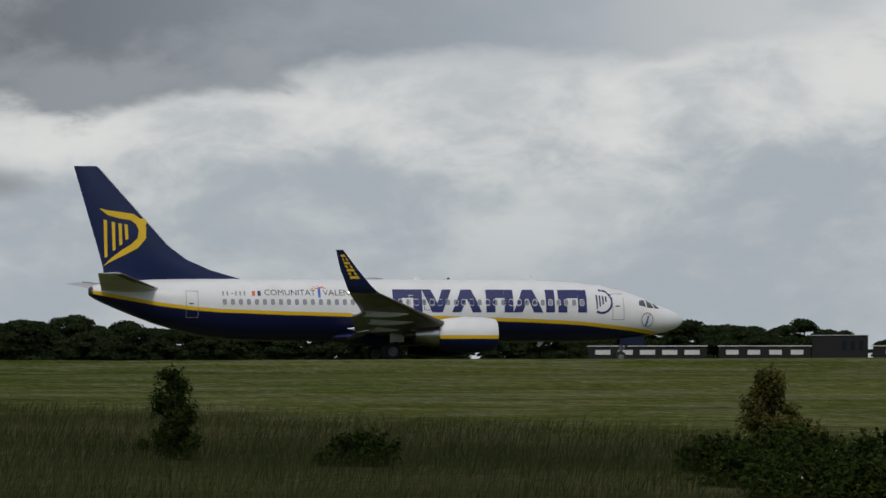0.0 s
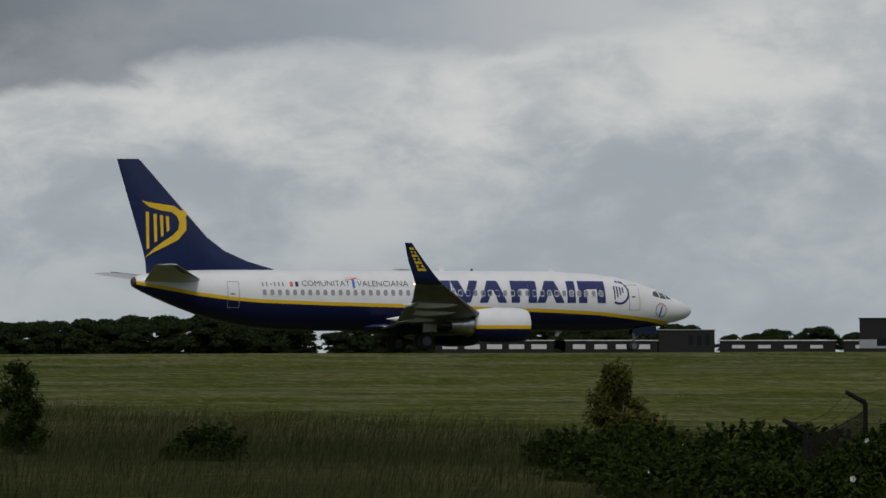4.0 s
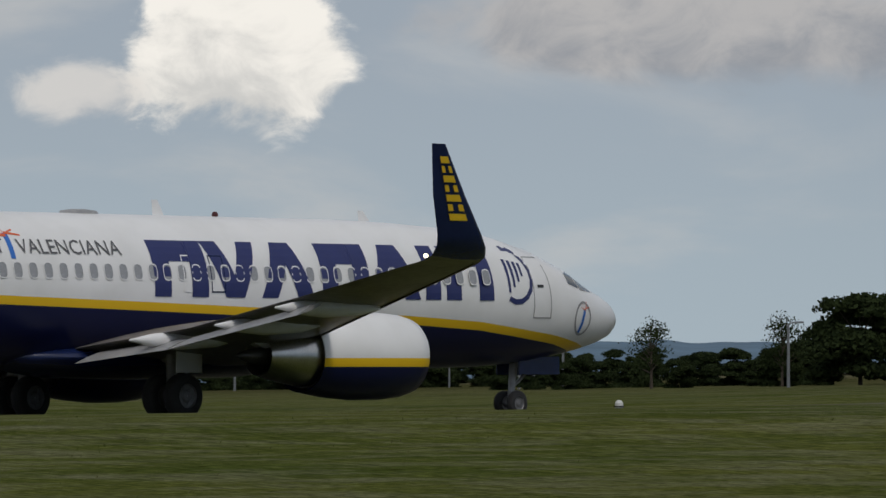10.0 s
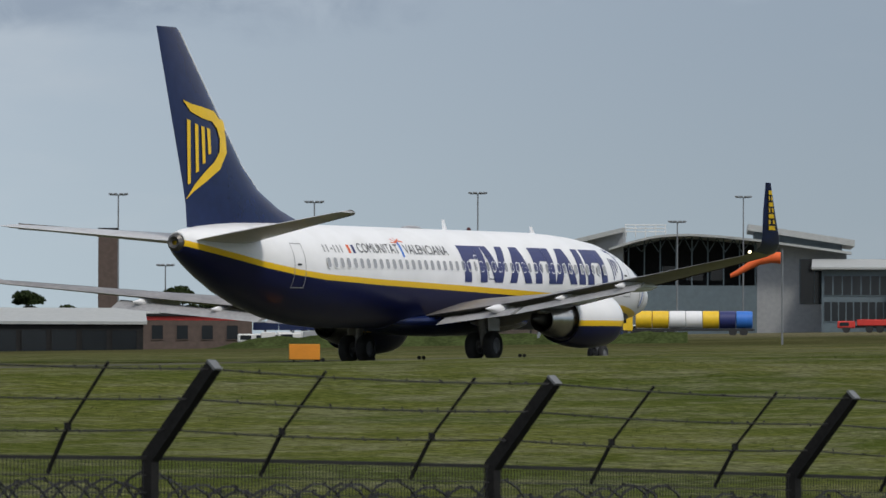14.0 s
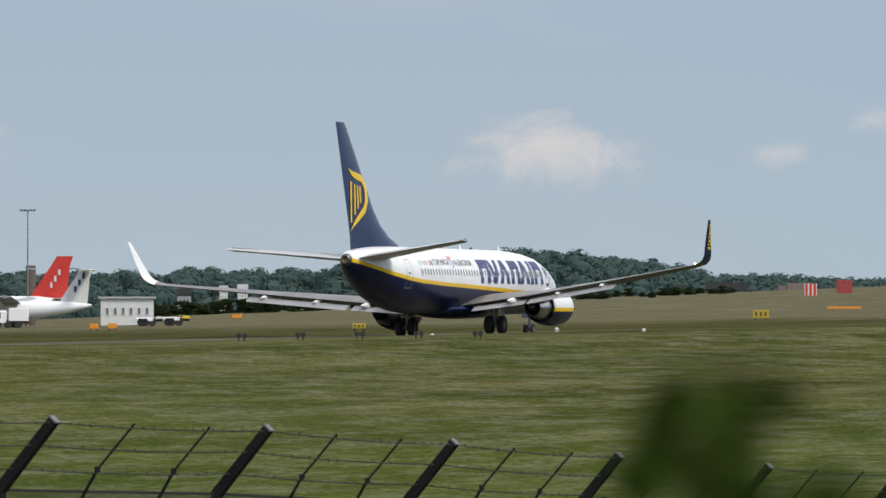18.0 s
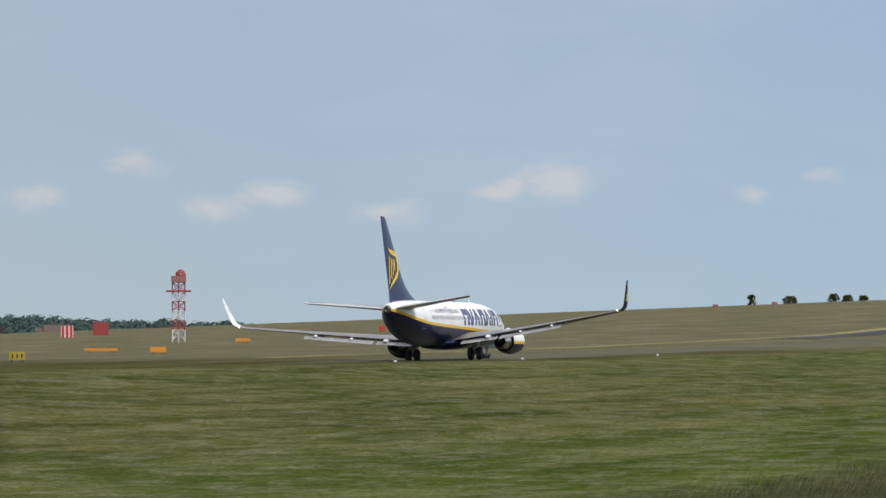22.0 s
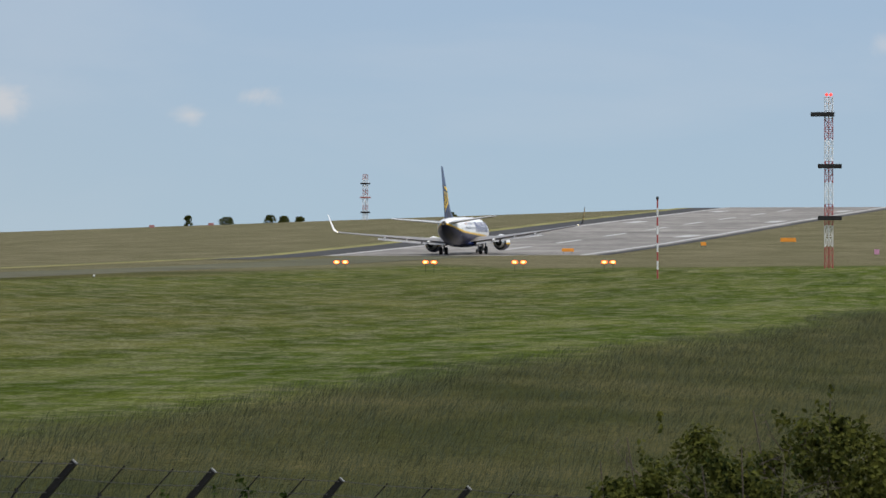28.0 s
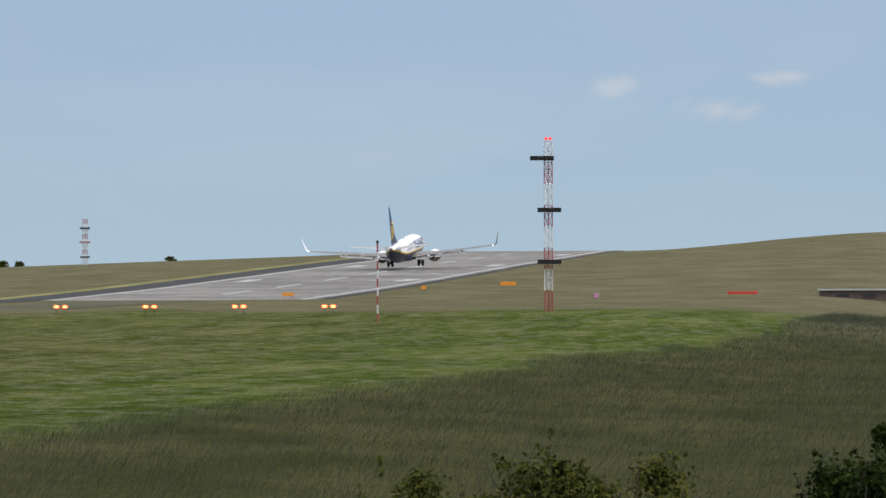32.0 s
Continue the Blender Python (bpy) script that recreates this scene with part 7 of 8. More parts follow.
OUTWARD = Vector((math.sin(-0.632 + math.pi), math.cos(-0.632 + math.pi), 0))   # towards the public side
# azimuth, distance, height of the arm's tip
POSTS = ((0.0878, 29.6, -0.03), (0.1996, 29.9, 0.05), (0.2673, 32.3, -0.03), (0.3220, 34.8, -0.11), (0.3700, 37.4, -0.20), (0.4135, 40.0, -0.30), (0.4502, 42.7, -0.37), (0.4846, 45.7, -0.46), (0.5145, 48.8, -0.60), (0.5410, 52.0, -0.75),
         (0.5651, 55.1, -0.89), (0.5862, 58.1, -1.00), (0.6073, 60.4, -1.10), (0.6271, 62.5, -1.19), (0.6458, 65.3, -1.33), (0.6636, 68.1, -1.47), (0.6859, 70.9, -1.63), (0.7065, 73.6, -1.80), (0.7270, 76.3, -1.97), (0.7470, 79.0, -2.14))


def security_fence():
    root = thing("security_fence", pose(0, 0, 0), "dark steel mesh security fence with cranked barbed-wire arms", "fence")
    tips, elbows, feet = [], [], []
    for az, d, z in POSTS:
        tip = polar(az, d, z)
        elbow = polar(0.0910, 29.8, -0.48) if az < 0.1 else polar(0.1934, 30.2, -0.44) if az < 0.2 else tip - OUTWARD * 0.42 - Vector((0, 0, 0.46))
        foot = Vector((elbow.x, elbow.y, elbow.z - 2.5))
        tips.append(tip), elbows.append(elbow), feet.append(foot)
    fwd = (elbows[8] - elbows[2]).normalized()
    for k, (t, e, f) in enumerate(zip(tips, elbows, feet)):
        bm = fresh()
        x, y = fwd.normalized() * 0.033, OUTWARD * 0.033
        up = Vector((0, 0, 0.04))
        tilt = (t - e).normalized()
        nrm = tilt.cross(fwd).normalized() * 0.033
        nrm = -nrm if nrm.dot(y) < 0 else nrm
        rings = [[f + x + y, f + x - y, f - x - y, f - x + y], [e + x + y - up, e + x - y, e - x - y, e - x + y - up], [t + x + nrm, t + x - nrm, t - x - nrm, t - x + nrm]]
        vs = loft(bm, rings)
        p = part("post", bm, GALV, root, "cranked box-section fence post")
        bm = fresh()
        c = t + tilt * 0.004
        loft(bm, [[c + x * 1.05 + nrm * 1.05, c + x * 1.05 - nrm * 1.05, c - x * 1.05 - nrm * 1.05, c - x * 1.05 + nrm * 1.05], [q + tilt * 0.012 for q in (c + x * 1.05 + nrm * 1.05, c + x * 1.05 - nrm * 1.05, c - x * 1.05 - nrm * 1.05, c - x * 1.05 + nrm * 1.05)]])
        part("end_cap", bm, CAPGREY, p, "pale post end cap")
    for k in range(len(tips) - 1):
        t0, t1, e0, e1 = tips[k], tips[k + 1], elbows[k], elbows[k + 1]
        # barbed strands between the arms
        for j, u in enumerate((0.97, 0.63, 0.28)):
            bm = fresh()
            barbed(bm, e0.lerp(t0, u), e1.lerp(t1, u), 0.02, seed=k * 7 + j)
            part("barbed_strand", bm, WIRE, root)
        # slim intermediate arms clipped to the mesh
        for u in ((0.30, 0.66), (0.368, 0.735), (0.314, 0.755), (0.32, 0.733), (0.31, 0.74), (0.344, 0.663), (0.36, 0.715), (0.355, 0.705))[min(k, 7)]:
            e, t = e0.lerp(e1, u), t0.lerp(t1, u)
            if k == 0:
                t = e + (t0 - e0)
            bm = fresh()
            low = e - Vector((0, 0, 0.10)) - OUTWARD * 0.02
            mid = e.lerp(t, 0.30)
            for p, q, r in ((low, mid, 0.013), (mid, t, 0.009)):
                rod(bm, p, q, r, n=6)
            box(bm, mid.x - 0.015, mid.x + 0.015, mid.y - 0.015, mid.y + 0.015, mid.z - 0.02, mid.z + 0.02)
            part("slim_arm", bm, GALV, root)
        # welded mesh
        bm = fresh()
        top = 0.0
        length = (e1 - e0).length
        nv = int(length / 0.03)
        for i in range(nv + 1):
            a = e0.lerp(e1, i / nv)
            strip(bm, a + Vector((0, 0, -0.02)), a - Vector((0, 0, 2.3)), 0.0045)
        for i in range(26):
            z = -0.02 - i * 0.09
            strip(bm, e0 + Vector((0, 0, z)), e1 + Vector((0, 0, z)), 0.006 if i else 0.02)
        if k:
            part("mesh_panel", bm, WIRE, root)
        else:
            bm.free()
        # coil of barbed tape behind the mesh
        bm = fresh()
        loops = int(length / 0.17)
        way = (e1 - e0).normalized()
        rd = random.Random(k)
        seg = 18
        for i in range(2 if k == 0 else 0, loops):
            mid = e0.lerp(e1, (i + 0.5) / loops) - OUTWARD * (0.08 + 0.05 * (i % 2)) + Vector((0, 0, -0.45 + rd.uniform(-0.04, 0.04)))
            r = 0.30 + rd.uniform(-0.03, 0.03)
            ring = [mid + way * r * math.cos(2 * math.pi * j / seg) + Vector((0, 0, r * math.sin(2 * math.pi * j / seg))) for j in range(seg)]
            for j in range(seg):
                rod(bm, ring[j], ring[(j + 1) % seg], 0.008, n=3, caps=False)
                c = ring[j]
                d = Vector((rd.uniform(-1, 1), rd.uniform(-1, 1), rd.uniform(-1, 1))).normalized() * 0.028
                bm.faces.new([bm.verts.new(c - d), bm.verts.new(c + d), bm.verts.new(c + Vector((0.01, 0, 0.014)))])
        part("barbed_coil", bm, COIL, root, "dark coil of barbed tape")


CAPGREY = mat("cap_grey", (0.14, 0.145, 0.15), 0.5, vary=0.1)
COIL = mat("coil_wire", (0.03, 0.03, 0.03), 0.5, 0.6, vary=0.3)
security_fence()


def gate():
    root = thing("steel_gate", pose(0, 0, 0), "dark tubular steel gate in the security fence", "gate")
    a, b = polar(0.0935, 29.75, 0), polar(0.1940, 29.95, 0)
    for z in (-0.62, -2.0):
        bm = fresh()
        rod(bm, a + Vector((0, 0, z)), b + Vector((0, 0, z)), 0.028, n=8)
        part("rail", bm, GALV, root)
    for p in (a, b):
        bm = fresh()
        rod(bm, p + Vector((0, 0, -0.55)), p + Vector((0, 0, -2.75)), 0.032, n=8)
        part("stile", bm, GALV, root)


gate()


# ---- old chain-link fence ----
CHAIN = ((-0.2502, 44.0, -0.57), (-0.1840, 41.0, -0.63), (-0.1050, 36.0, -0.66), (-0.0005, 31.0, -0.88), (0.0800, 29.3, -1.7))
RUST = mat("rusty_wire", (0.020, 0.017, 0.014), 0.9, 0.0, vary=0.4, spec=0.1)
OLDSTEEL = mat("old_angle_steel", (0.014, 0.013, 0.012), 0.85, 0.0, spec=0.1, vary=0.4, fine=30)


def chain_link(bm, a, b, z_top, height):
    """Crossed diagonal wires between two posts."""
    a, b = Vector(a), Vector(b)
    length = (b - a).length
    way = (b - a) / length
    pitch = 0.11
    n = int((length + height) / pitch)
    for sgn in (1, -1):
        for k in range(n):
            x0 = k * pitch - height if sgn > 0 else k * pitch
            p, q = (x0, 0.0), (x0 + sgn * height, height)
            if sgn < 0:
                p, q = (x0, 0.0), (x0 - height, height)
            lo, hi = 0.0, 1.0
            d = q[0] - p[0]
            for lim, s in ((0, 1), (length, -1)):
                t = (lim - p[0]) / d
                if d * s > 0:
                    lo = max(lo, t)
                else:
                    hi = min(hi, t)
            if hi - lo < 0.02:
                continue
            def pt(t):
                x, z = p[0] + d * t, p[1] + height * t
                u = x / length
                base = a.lerp(b, u)
                return Vector((base.x, base.y, base.z + z_top - height + z - 0.06 * 4 * u * (1 - u)))
            strip(bm, pt(lo), pt(hi), 0.006)


def old_fence():
    root = thing("chain_link_fence", pose(0, 0, 0), "old rusty chain-link fence on cranked concrete posts", "fence")
    out = Vector((math.sin(0.9), math.cos(0.9), 0))
    elbows, tips = [], []
    for az, d, z in CHAIN:
        tip = polar(az, d, z)
        elbow = tip - out * 0.16 - Vector((0, 0, 0.30))
        foot = Vector((elbow.x, elbow.y, elbow.z - 1.9))
        tips.append(tip), elbows.append(elbow)
        bm = fresh()
        rings = []
        for c, w, dr in ((foot, 0.095, Vector((0, 0, 1))), (elbow - Vector((0, 0, 0.06)), 0.082, Vector((0, 0, 1))), (elbow.lerp(tip, 0.5), 0.074, tip - elbow), (tip, 0.064, tip - elbow)):
            x = Vector((math.cos(az), -math.sin(az), 0)) * w
            y = Vector((math.sin(az), math.cos(az), 0)) * w
            rings.append([c + x + y, c + x - y, c - x - y, c - x + y])
        loft(bm, rings)
        bmesh.ops.bevel(bm, geom=bm.edges[:], offset=0.012, segments=1, affect="EDGES")
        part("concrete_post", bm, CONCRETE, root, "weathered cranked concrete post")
    for k in range(len(CHAIN) - 1):
        for j, u in enumerate((0.92, 0.5, 0.08)):
            bm = fresh()
            barbed(bm, elbows[k].lerp(tips[k], u), elbows[k + 1].lerp(tips[k + 1], u), 0.03, 0.14, 0.005, 50 + k * 5 + j)
            part("barbed_strand", bm, RUST, root)
        bm = fresh()
        a, b = elbows[k].copy(), elbows[k + 1].copy()
        chain_link(bm, a, b, -0.16, 1.5)
        part("chain_link_mesh", bm, RUST, root)
    # corner post with its strut, and steel posts of the run that comes back from the corner
    corner = polar(-0.2575, 43.9, -0.98)
    back_run = ((corner, polar(-0.2703, 43.7, -0.50)), (polar(-0.2990, 39.6, -1.32), polar(-0.3090, 39.5, -1.10)), (polar(-0.352, 29.5, -1.75), polar(-0.366, 29.4, -1.52)))
    tops = []
    for e, t in back_run:
        bm = fresh()
        rod(bm, e - Vector((0, 0, 1.5)), e, 0.06, 0.052, 6)
        rod(bm, e, t, 0.052, 0.042, 6)
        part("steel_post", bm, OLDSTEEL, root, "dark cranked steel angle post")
        tops.append((e, t))
    bm = fresh()
    rod(bm, corner - Vector((0, 0, 0.35)), corner + Vector((-0.14, -0.3, -1.4)), 0.035, n=6)
    part("strut", bm, OLDSTEEL, root)
    for (e0, t0), (e1, t1) in zip(tops, tops[1:]):
        for u in (0.95, 0.5, 0.1):
            bm = fresh()
            barbed(bm, e0.lerp(t0, u), e1.lerp(t1, u), 0.25, 0.2, 0.004, 77)
            part("barbed_strand", bm, RUST, root)
        bm = fresh()
        chain_link(bm, e1, e0, -0.12, 1.0)
        part("chain_link_mesh", bm, RUST, root)
    for u in (0.95, 0.5):
        bm = fresh()
        barbed(bm, corner.lerp(back_run[0][1], u), elbows[0].lerp(tips[0], u), 0.03, 0.14, 0.004, 5)
        part("barbed_strand", bm, RUST, root)


old_fence()


# ---- bushes and long grass ----
def bush_mesh(seed, height, radius, count, leaf, material, shape="dome"):
    rng = np.random.default_rng(seed)
    stems = []
    m = 2 if shape == "mound" else 7
    for k in range(m):
        a = 2 * math.pi * k / m + rng.uniform(-0.3, 0.3)
        r = radius * rng.uniform(0.2, 0.7)
        bm = fresh()
        rod(bm, (0, 0, -0.3), (math.cos(a) * r, math.sin(a) * r, height * rng.uniform(0.5, 1.0)), 0.02, 0.006, 5)
        me = bpy.data.meshes.new("stem")
        bm.to_mesh(me)
        bm.free()
        me.materials.append(BARK)
        stems.append(me)
    blobs = []
    for k in range(46):
        h = rng.uniform(0.05, 0.92)
        wide = {"dome": math.sqrt(max(0.02, 1 - h * h)), "cone": min(1.0, 1.05 * max(0.0, 1 - h) ** 0.7 + 0.08), "mound": 1 - h ** 3}[shape]
        a, r = rng.uniform(0, 2 * math.pi), radius * wide * rng.uniform(0.2, 1.0)
        blobs.append((np.array([math.cos(a) * r, math.sin(a) * r, h * height]), radius * rng.uniform(0.10, 0.30) * (0.6 + 0.5 * wide) * (1.35 if shape == "cone" else 1.0)))
    cs, ns = [], []
    for p, r in blobs:
        m = count * 2 // 46
        d = rng.normal(size=(m, 3))
        d /= np.linalg.norm(d, axis=1, keepdims=True)
        cs.append(p + d * r * rng.uniform(0.2, 1.25, (m, 1)))
        ns.append(d + np.array([0, 0, 0.6]) + rng.normal(size=(m, 3)) * 0.6)
    # thin leafy shoots that break the outline
    for k in range(int(26 * min(1.5, radius + 0.3))):
        a, h0 = rng.uniform(0, 2 * math.pi), rng.uniform(0.45, 0.95)
        wide = {"dome": math.sqrt(max(0.02, 1 - h0 * h0)), "cone": min(1.0, 1.05 * max(0.0, 1 - h0) ** 0.7 + 0.08), "mound": 1 - h0 ** 3}[shape]
        p0 = np.array([math.cos(a) * radius * wide * 0.85, math.sin(a) * radius * wide * 0.85, h0 * height])
        way = np.array([math.cos(a) * 0.5, math.sin(a) * 0.5, 1.0]) + rng.normal(size=3) * 0.3
        way *= rng.uniform(0.15, 0.34) / np.linalg.norm(way)
        q = p0 + way * rng.uniform(0, 1, (16, 1)) + rng.normal(size=(16, 3)) * 0.02
        cs.append(q)
        ns.append(rng.normal(size=(16, 3)) + np.array([0, 0, 0.5]))
    cs, ns = np.concatenate(cs), np.concatenate(ns)
    return stems, leaves_mesh("foliage", cs, ns, rng.uniform(0.6, 1.3, len(cs)) * leaf, material, rng, 0.62)


def bush(name, label, place, top, radius, seed, count=2600, leaf=0.05, material=None, shape="dome", flowers=0):
    h = top - place.z
    stems, fol = bush_mesh(seed, h, radius, count, leaf, material or LEAF_BUSH, shape)
    root = thing(name, Matrix.Translation(place), label, "bush", "bushes by the fence")
    for nm, me in [("stem", q) for q in stems] + [("foliage", fol)]:
        o = new(nm, me)
        o.parent = root
    rd = random.Random(seed)
    for k in range(flowers):
        bm = fresh()
        a = rd.uniform(0, 6.28)
        c = Vector((math.cos(a) * radius * 0.7, math.sin(a) * radius * 0.7 - 0.1, h * rd.uniform(0.7, 1.0)))
        for j in range(5):
            b = j * 1.257
            u, v = Vector((math.cos(b), 0, math.sin(b))), Vector((-math.sin(b), 0, math.cos(b)))
            bm.faces.new([bm.verts.new(c + q) for q in (Vector((0, -0.02, 0)), u * 0.04 + v * 0.025 + Vector((0, -0.03, 0)), u * 0.06 + Vector((0, -0.035, 0)), u * 0.04 - v * 0.025 + Vector((0, -0.03, 0)))])
        part("flower", bm, PETAL, root, "white bramble flower")
    return root


PETAL = mat("white_petal", (0.72, 0.70, 0.68), 0.7, vary=0.08)


def at_eye(az, dist, sink=0.0):
    return on_ground(az, dist, -sink)


LEAF_HAW = leaf_material("hawthorn_leaves", (0.012, 0.022, 0.006), (0.085, 0.090, 0.018))
bush("sapling", "young dark maple bush with reddish leaf tips", at_eye(-0.4110, 44.3), -0.48, 0.72, 21, 9000, 0.036, LEAF_BROWN, "cone")
bush("sapling", "leggy dark green sapling in long grass", at_eye(-0.6808, 46.3), -0.48, 0.62, 22, 6000, 0.034, LEAF_BUSH, "cone")
bush("bush", "reddish-green bush below the sapling", at_eye(-0.4060, 41.5), -1.55, 0.9, 23, 2200, 0.04, LEAF_BROWN, "dome")
bush("bush", "dark rounded bush in the long grass", at_eye(-0.6152, 42.5), -1.95, 1.0, 25, 2400, 0.05, LEAF_BUSH, "mound")
rb = random.Random(31)
for k in range(30):
    az = -0.47 + 0.30 * rb.random()
    d = rb.uniform(22, 42)
    top = -1.75 - 0.02 * (42 - d) + rb.uniform(-0.2, 0.12) - max(0, (-0.40 - az)) * 3.0
    g = at_eye(az, d)
    if top < g.z + 0.3:
        top = g.z + 0.35
    bush("bramble_bush", "dense dark green bramble with white flowers", g, top, rb.uniform(1.0, 1.5), 100 + k, 1700, 0.06, LEAF_BUSH, "mound", 1 if k % 2 else 0)
for k in range(9):
    az = -0.30 + 0.26 * (k + rb.random()) / 9
    bush("weed_clump", "tangled green weeds at the fence foot", at_eye(az, 38 - k * 0.6 + rb.uniform(-2, 2)), -1.9 - rb.uniform(0, 0.2), 0.9, 150 + k, 1300, 0.045, LEAF_BUSH, "mound")
for az, d, top, r, n, sd, m in ((0.7625, 60, -0.92, 1.15, 3400, 41, LEAF_HAW), (0.7530, 61, -1.30, 0.8, 2200, 42, LEAF_HAW), (0.7835, 60, -0.72, 1.0, 3400, 43, LEAF_HAW), (0.7960, 60, -0.85, 1.15, 3600, 44, LEAF_HAW), (0.7725, 58, -1.15, 1.0, 2600, 45, LEAF_HAW),
                                (0.8420, 66, -0.55, 1.1, 3000, 46, LEAF_BUSH), (0.8330, 64, -0.95, 0.9, 2400, 47, LEAF_BUSH), (0.8080, 58, -1.35, 0.9, 2200, 51, LEAF_HAW), (0.6816, 60, -1.62, 0.5, 900, 48, LEAF_BUSH), (0.6943, 59, -1.55, 0.6, 900, 49, LEAF_BUSH)):
    b = bush("hawthorn_bush", "dark olive hawthorn with bare twigs and yellowish tips", at_eye(az, d), top + 0.12, r, sd, n * 2, 0.034, m, "dome")
    # bare arching twigs
    rd = random.Random(sd)
    h = top + 0.12 - at_eye(az, d).z
    for k in range(9):
        a = rd.uniform(0, 6.28)
        p = Vector((math.cos(a) * r * 0.5, math.sin(a) * r * 0.5, h * rd.uniform(0.6, 0.85)))
        bm = fresh()
        way = Vector((math.cos(a) * 0.8, math.sin(a) * 0.8, rd.uniform(0.35, 1.0))).normalized() * rd.uniform(0.10, 0.16)
        for j in range(4):
            q = p + way
            rod(bm, p, q, 0.007 - 0.0013 * j, 0.0057 - 0.0013 * j, 4, False)
            side_way = way.cross(Vector((rd.uniform(-1, 1), rd.uniform(-1, 1), 0.5))).normalized() * 0.09 + way * 0.5
            rod(bm, q, q + side_way, 0.004, 0.002, 4, False)
            p, way = q, way + Vector((0.02, -0.01, -0.012))
        part("twig", bm, BARK, b)

# scrub on the ridge
for az, h, r in ((0.6818, 2.4, 1.1), (0.6880, 1.7, 1.9), (0.6950, 1.8, 1.4), (0.6972, 1.4, 1.4), (0.6998, 1.2, 1.2), (0.7240, 0.9, 1.3)):
    p = at_eye(az, 1400)
    bush("thorn_bush", "small windblown thorn bush on the ridge", p, p.z + h, r, int(az * 1e4), 1500, 0.10, LEAF_HAW, "dome")


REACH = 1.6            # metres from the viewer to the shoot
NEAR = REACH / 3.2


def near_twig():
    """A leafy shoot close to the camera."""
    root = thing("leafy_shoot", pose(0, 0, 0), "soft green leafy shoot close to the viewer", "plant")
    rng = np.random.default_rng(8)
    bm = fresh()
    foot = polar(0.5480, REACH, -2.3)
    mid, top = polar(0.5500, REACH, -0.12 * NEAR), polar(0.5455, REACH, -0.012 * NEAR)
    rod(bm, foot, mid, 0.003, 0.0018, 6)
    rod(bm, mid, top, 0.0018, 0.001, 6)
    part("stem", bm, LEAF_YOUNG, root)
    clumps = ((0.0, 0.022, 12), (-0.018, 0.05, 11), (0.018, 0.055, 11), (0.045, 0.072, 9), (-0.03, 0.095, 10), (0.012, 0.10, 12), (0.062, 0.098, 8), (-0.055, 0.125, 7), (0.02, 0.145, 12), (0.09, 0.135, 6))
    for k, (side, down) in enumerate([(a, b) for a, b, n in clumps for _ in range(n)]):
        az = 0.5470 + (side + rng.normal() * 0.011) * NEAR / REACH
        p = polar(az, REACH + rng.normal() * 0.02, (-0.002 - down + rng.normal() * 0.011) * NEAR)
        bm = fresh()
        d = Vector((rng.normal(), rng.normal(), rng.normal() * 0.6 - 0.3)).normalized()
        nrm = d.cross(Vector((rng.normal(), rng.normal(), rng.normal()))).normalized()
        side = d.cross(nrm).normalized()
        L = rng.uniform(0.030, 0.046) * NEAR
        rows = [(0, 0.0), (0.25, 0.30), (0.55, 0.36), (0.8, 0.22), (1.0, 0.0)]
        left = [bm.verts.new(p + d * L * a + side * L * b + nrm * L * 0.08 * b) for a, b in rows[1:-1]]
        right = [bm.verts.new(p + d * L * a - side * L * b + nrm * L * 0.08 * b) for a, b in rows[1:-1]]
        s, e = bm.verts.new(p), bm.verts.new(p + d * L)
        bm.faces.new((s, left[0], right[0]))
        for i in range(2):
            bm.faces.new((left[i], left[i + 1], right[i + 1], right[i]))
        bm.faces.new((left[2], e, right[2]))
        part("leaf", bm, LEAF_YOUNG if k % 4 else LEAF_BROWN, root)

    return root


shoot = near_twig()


def grass_blades(name, spots, heights, widths, material, seed, lean=0.35):
    """Bent tapering blades that all lean downwind, as one mesh."""
    rng = np.random.default_rng(seed)
    p = np.asarray(spots, float)
    n = len(p)
    h, w = np.asarray(heights)[:, None], np.asarray(widths)[:, None]
    wind = np.array([0.88, -0.48, 0]) * lean      # from the west
    gust = np.array([noise.noise(Vector((x * 0.35, y * 0.35, 3))) for x, y, _ in p])[:, None]
    d = wind * (1 + 0.7 * gust) + rng.normal(size=(n, 3)) * np.array([0.38, 0.38, 0.12])
    h = h * (1 + 0.45 * np.array([noise.noise(Vector((x * 0.6, y * 0.6, 9))) for x, y, _ in p])[:, None])
    a = rng.uniform(0, 2 * math.pi, n)
    side = np.stack([np.cos(a), np.sin(a), 0 * a], 1) * w / 2
    mid = p + d * h * 0.35 + np.array([0, 0, 0.62]) * h
    tip = p + d * h * 1.25 + np.array([0, 0, 0.92]) * h
    v = np.stack([p - side, p + side, mid - side * 0.8, mid + side * 0.8, tip], 1).reshape(-1, 3)
    f = np.arange(n)[:, None] * 5
    faces = np.concatenate([f + np.array([[0, 1, 3]]), f + np.array([[0, 3, 2]]), f + np.array([[2, 3, 4]])])
    me = bpy.data.meshes.new(name)
    me.from_pydata(v.tolist(), [], faces.tolist())
    me.materials.append(material)
    return me


TALLGRASS = leaf_material("long_seeding_grass", (0.030, 0.040, 0.022), (0.108, 0.120, 0.078), 0.6)
GREENGRASS = leaf_material("long_green_blades", (0.018, 0.032, 0.006), (0.078, 0.078, 0.036), 0.35)
TUFT = leaf_material("short_grass_tufts", (0.080, 0.100, 0.024), (0.200, 0.185, 0.090), 0.15)


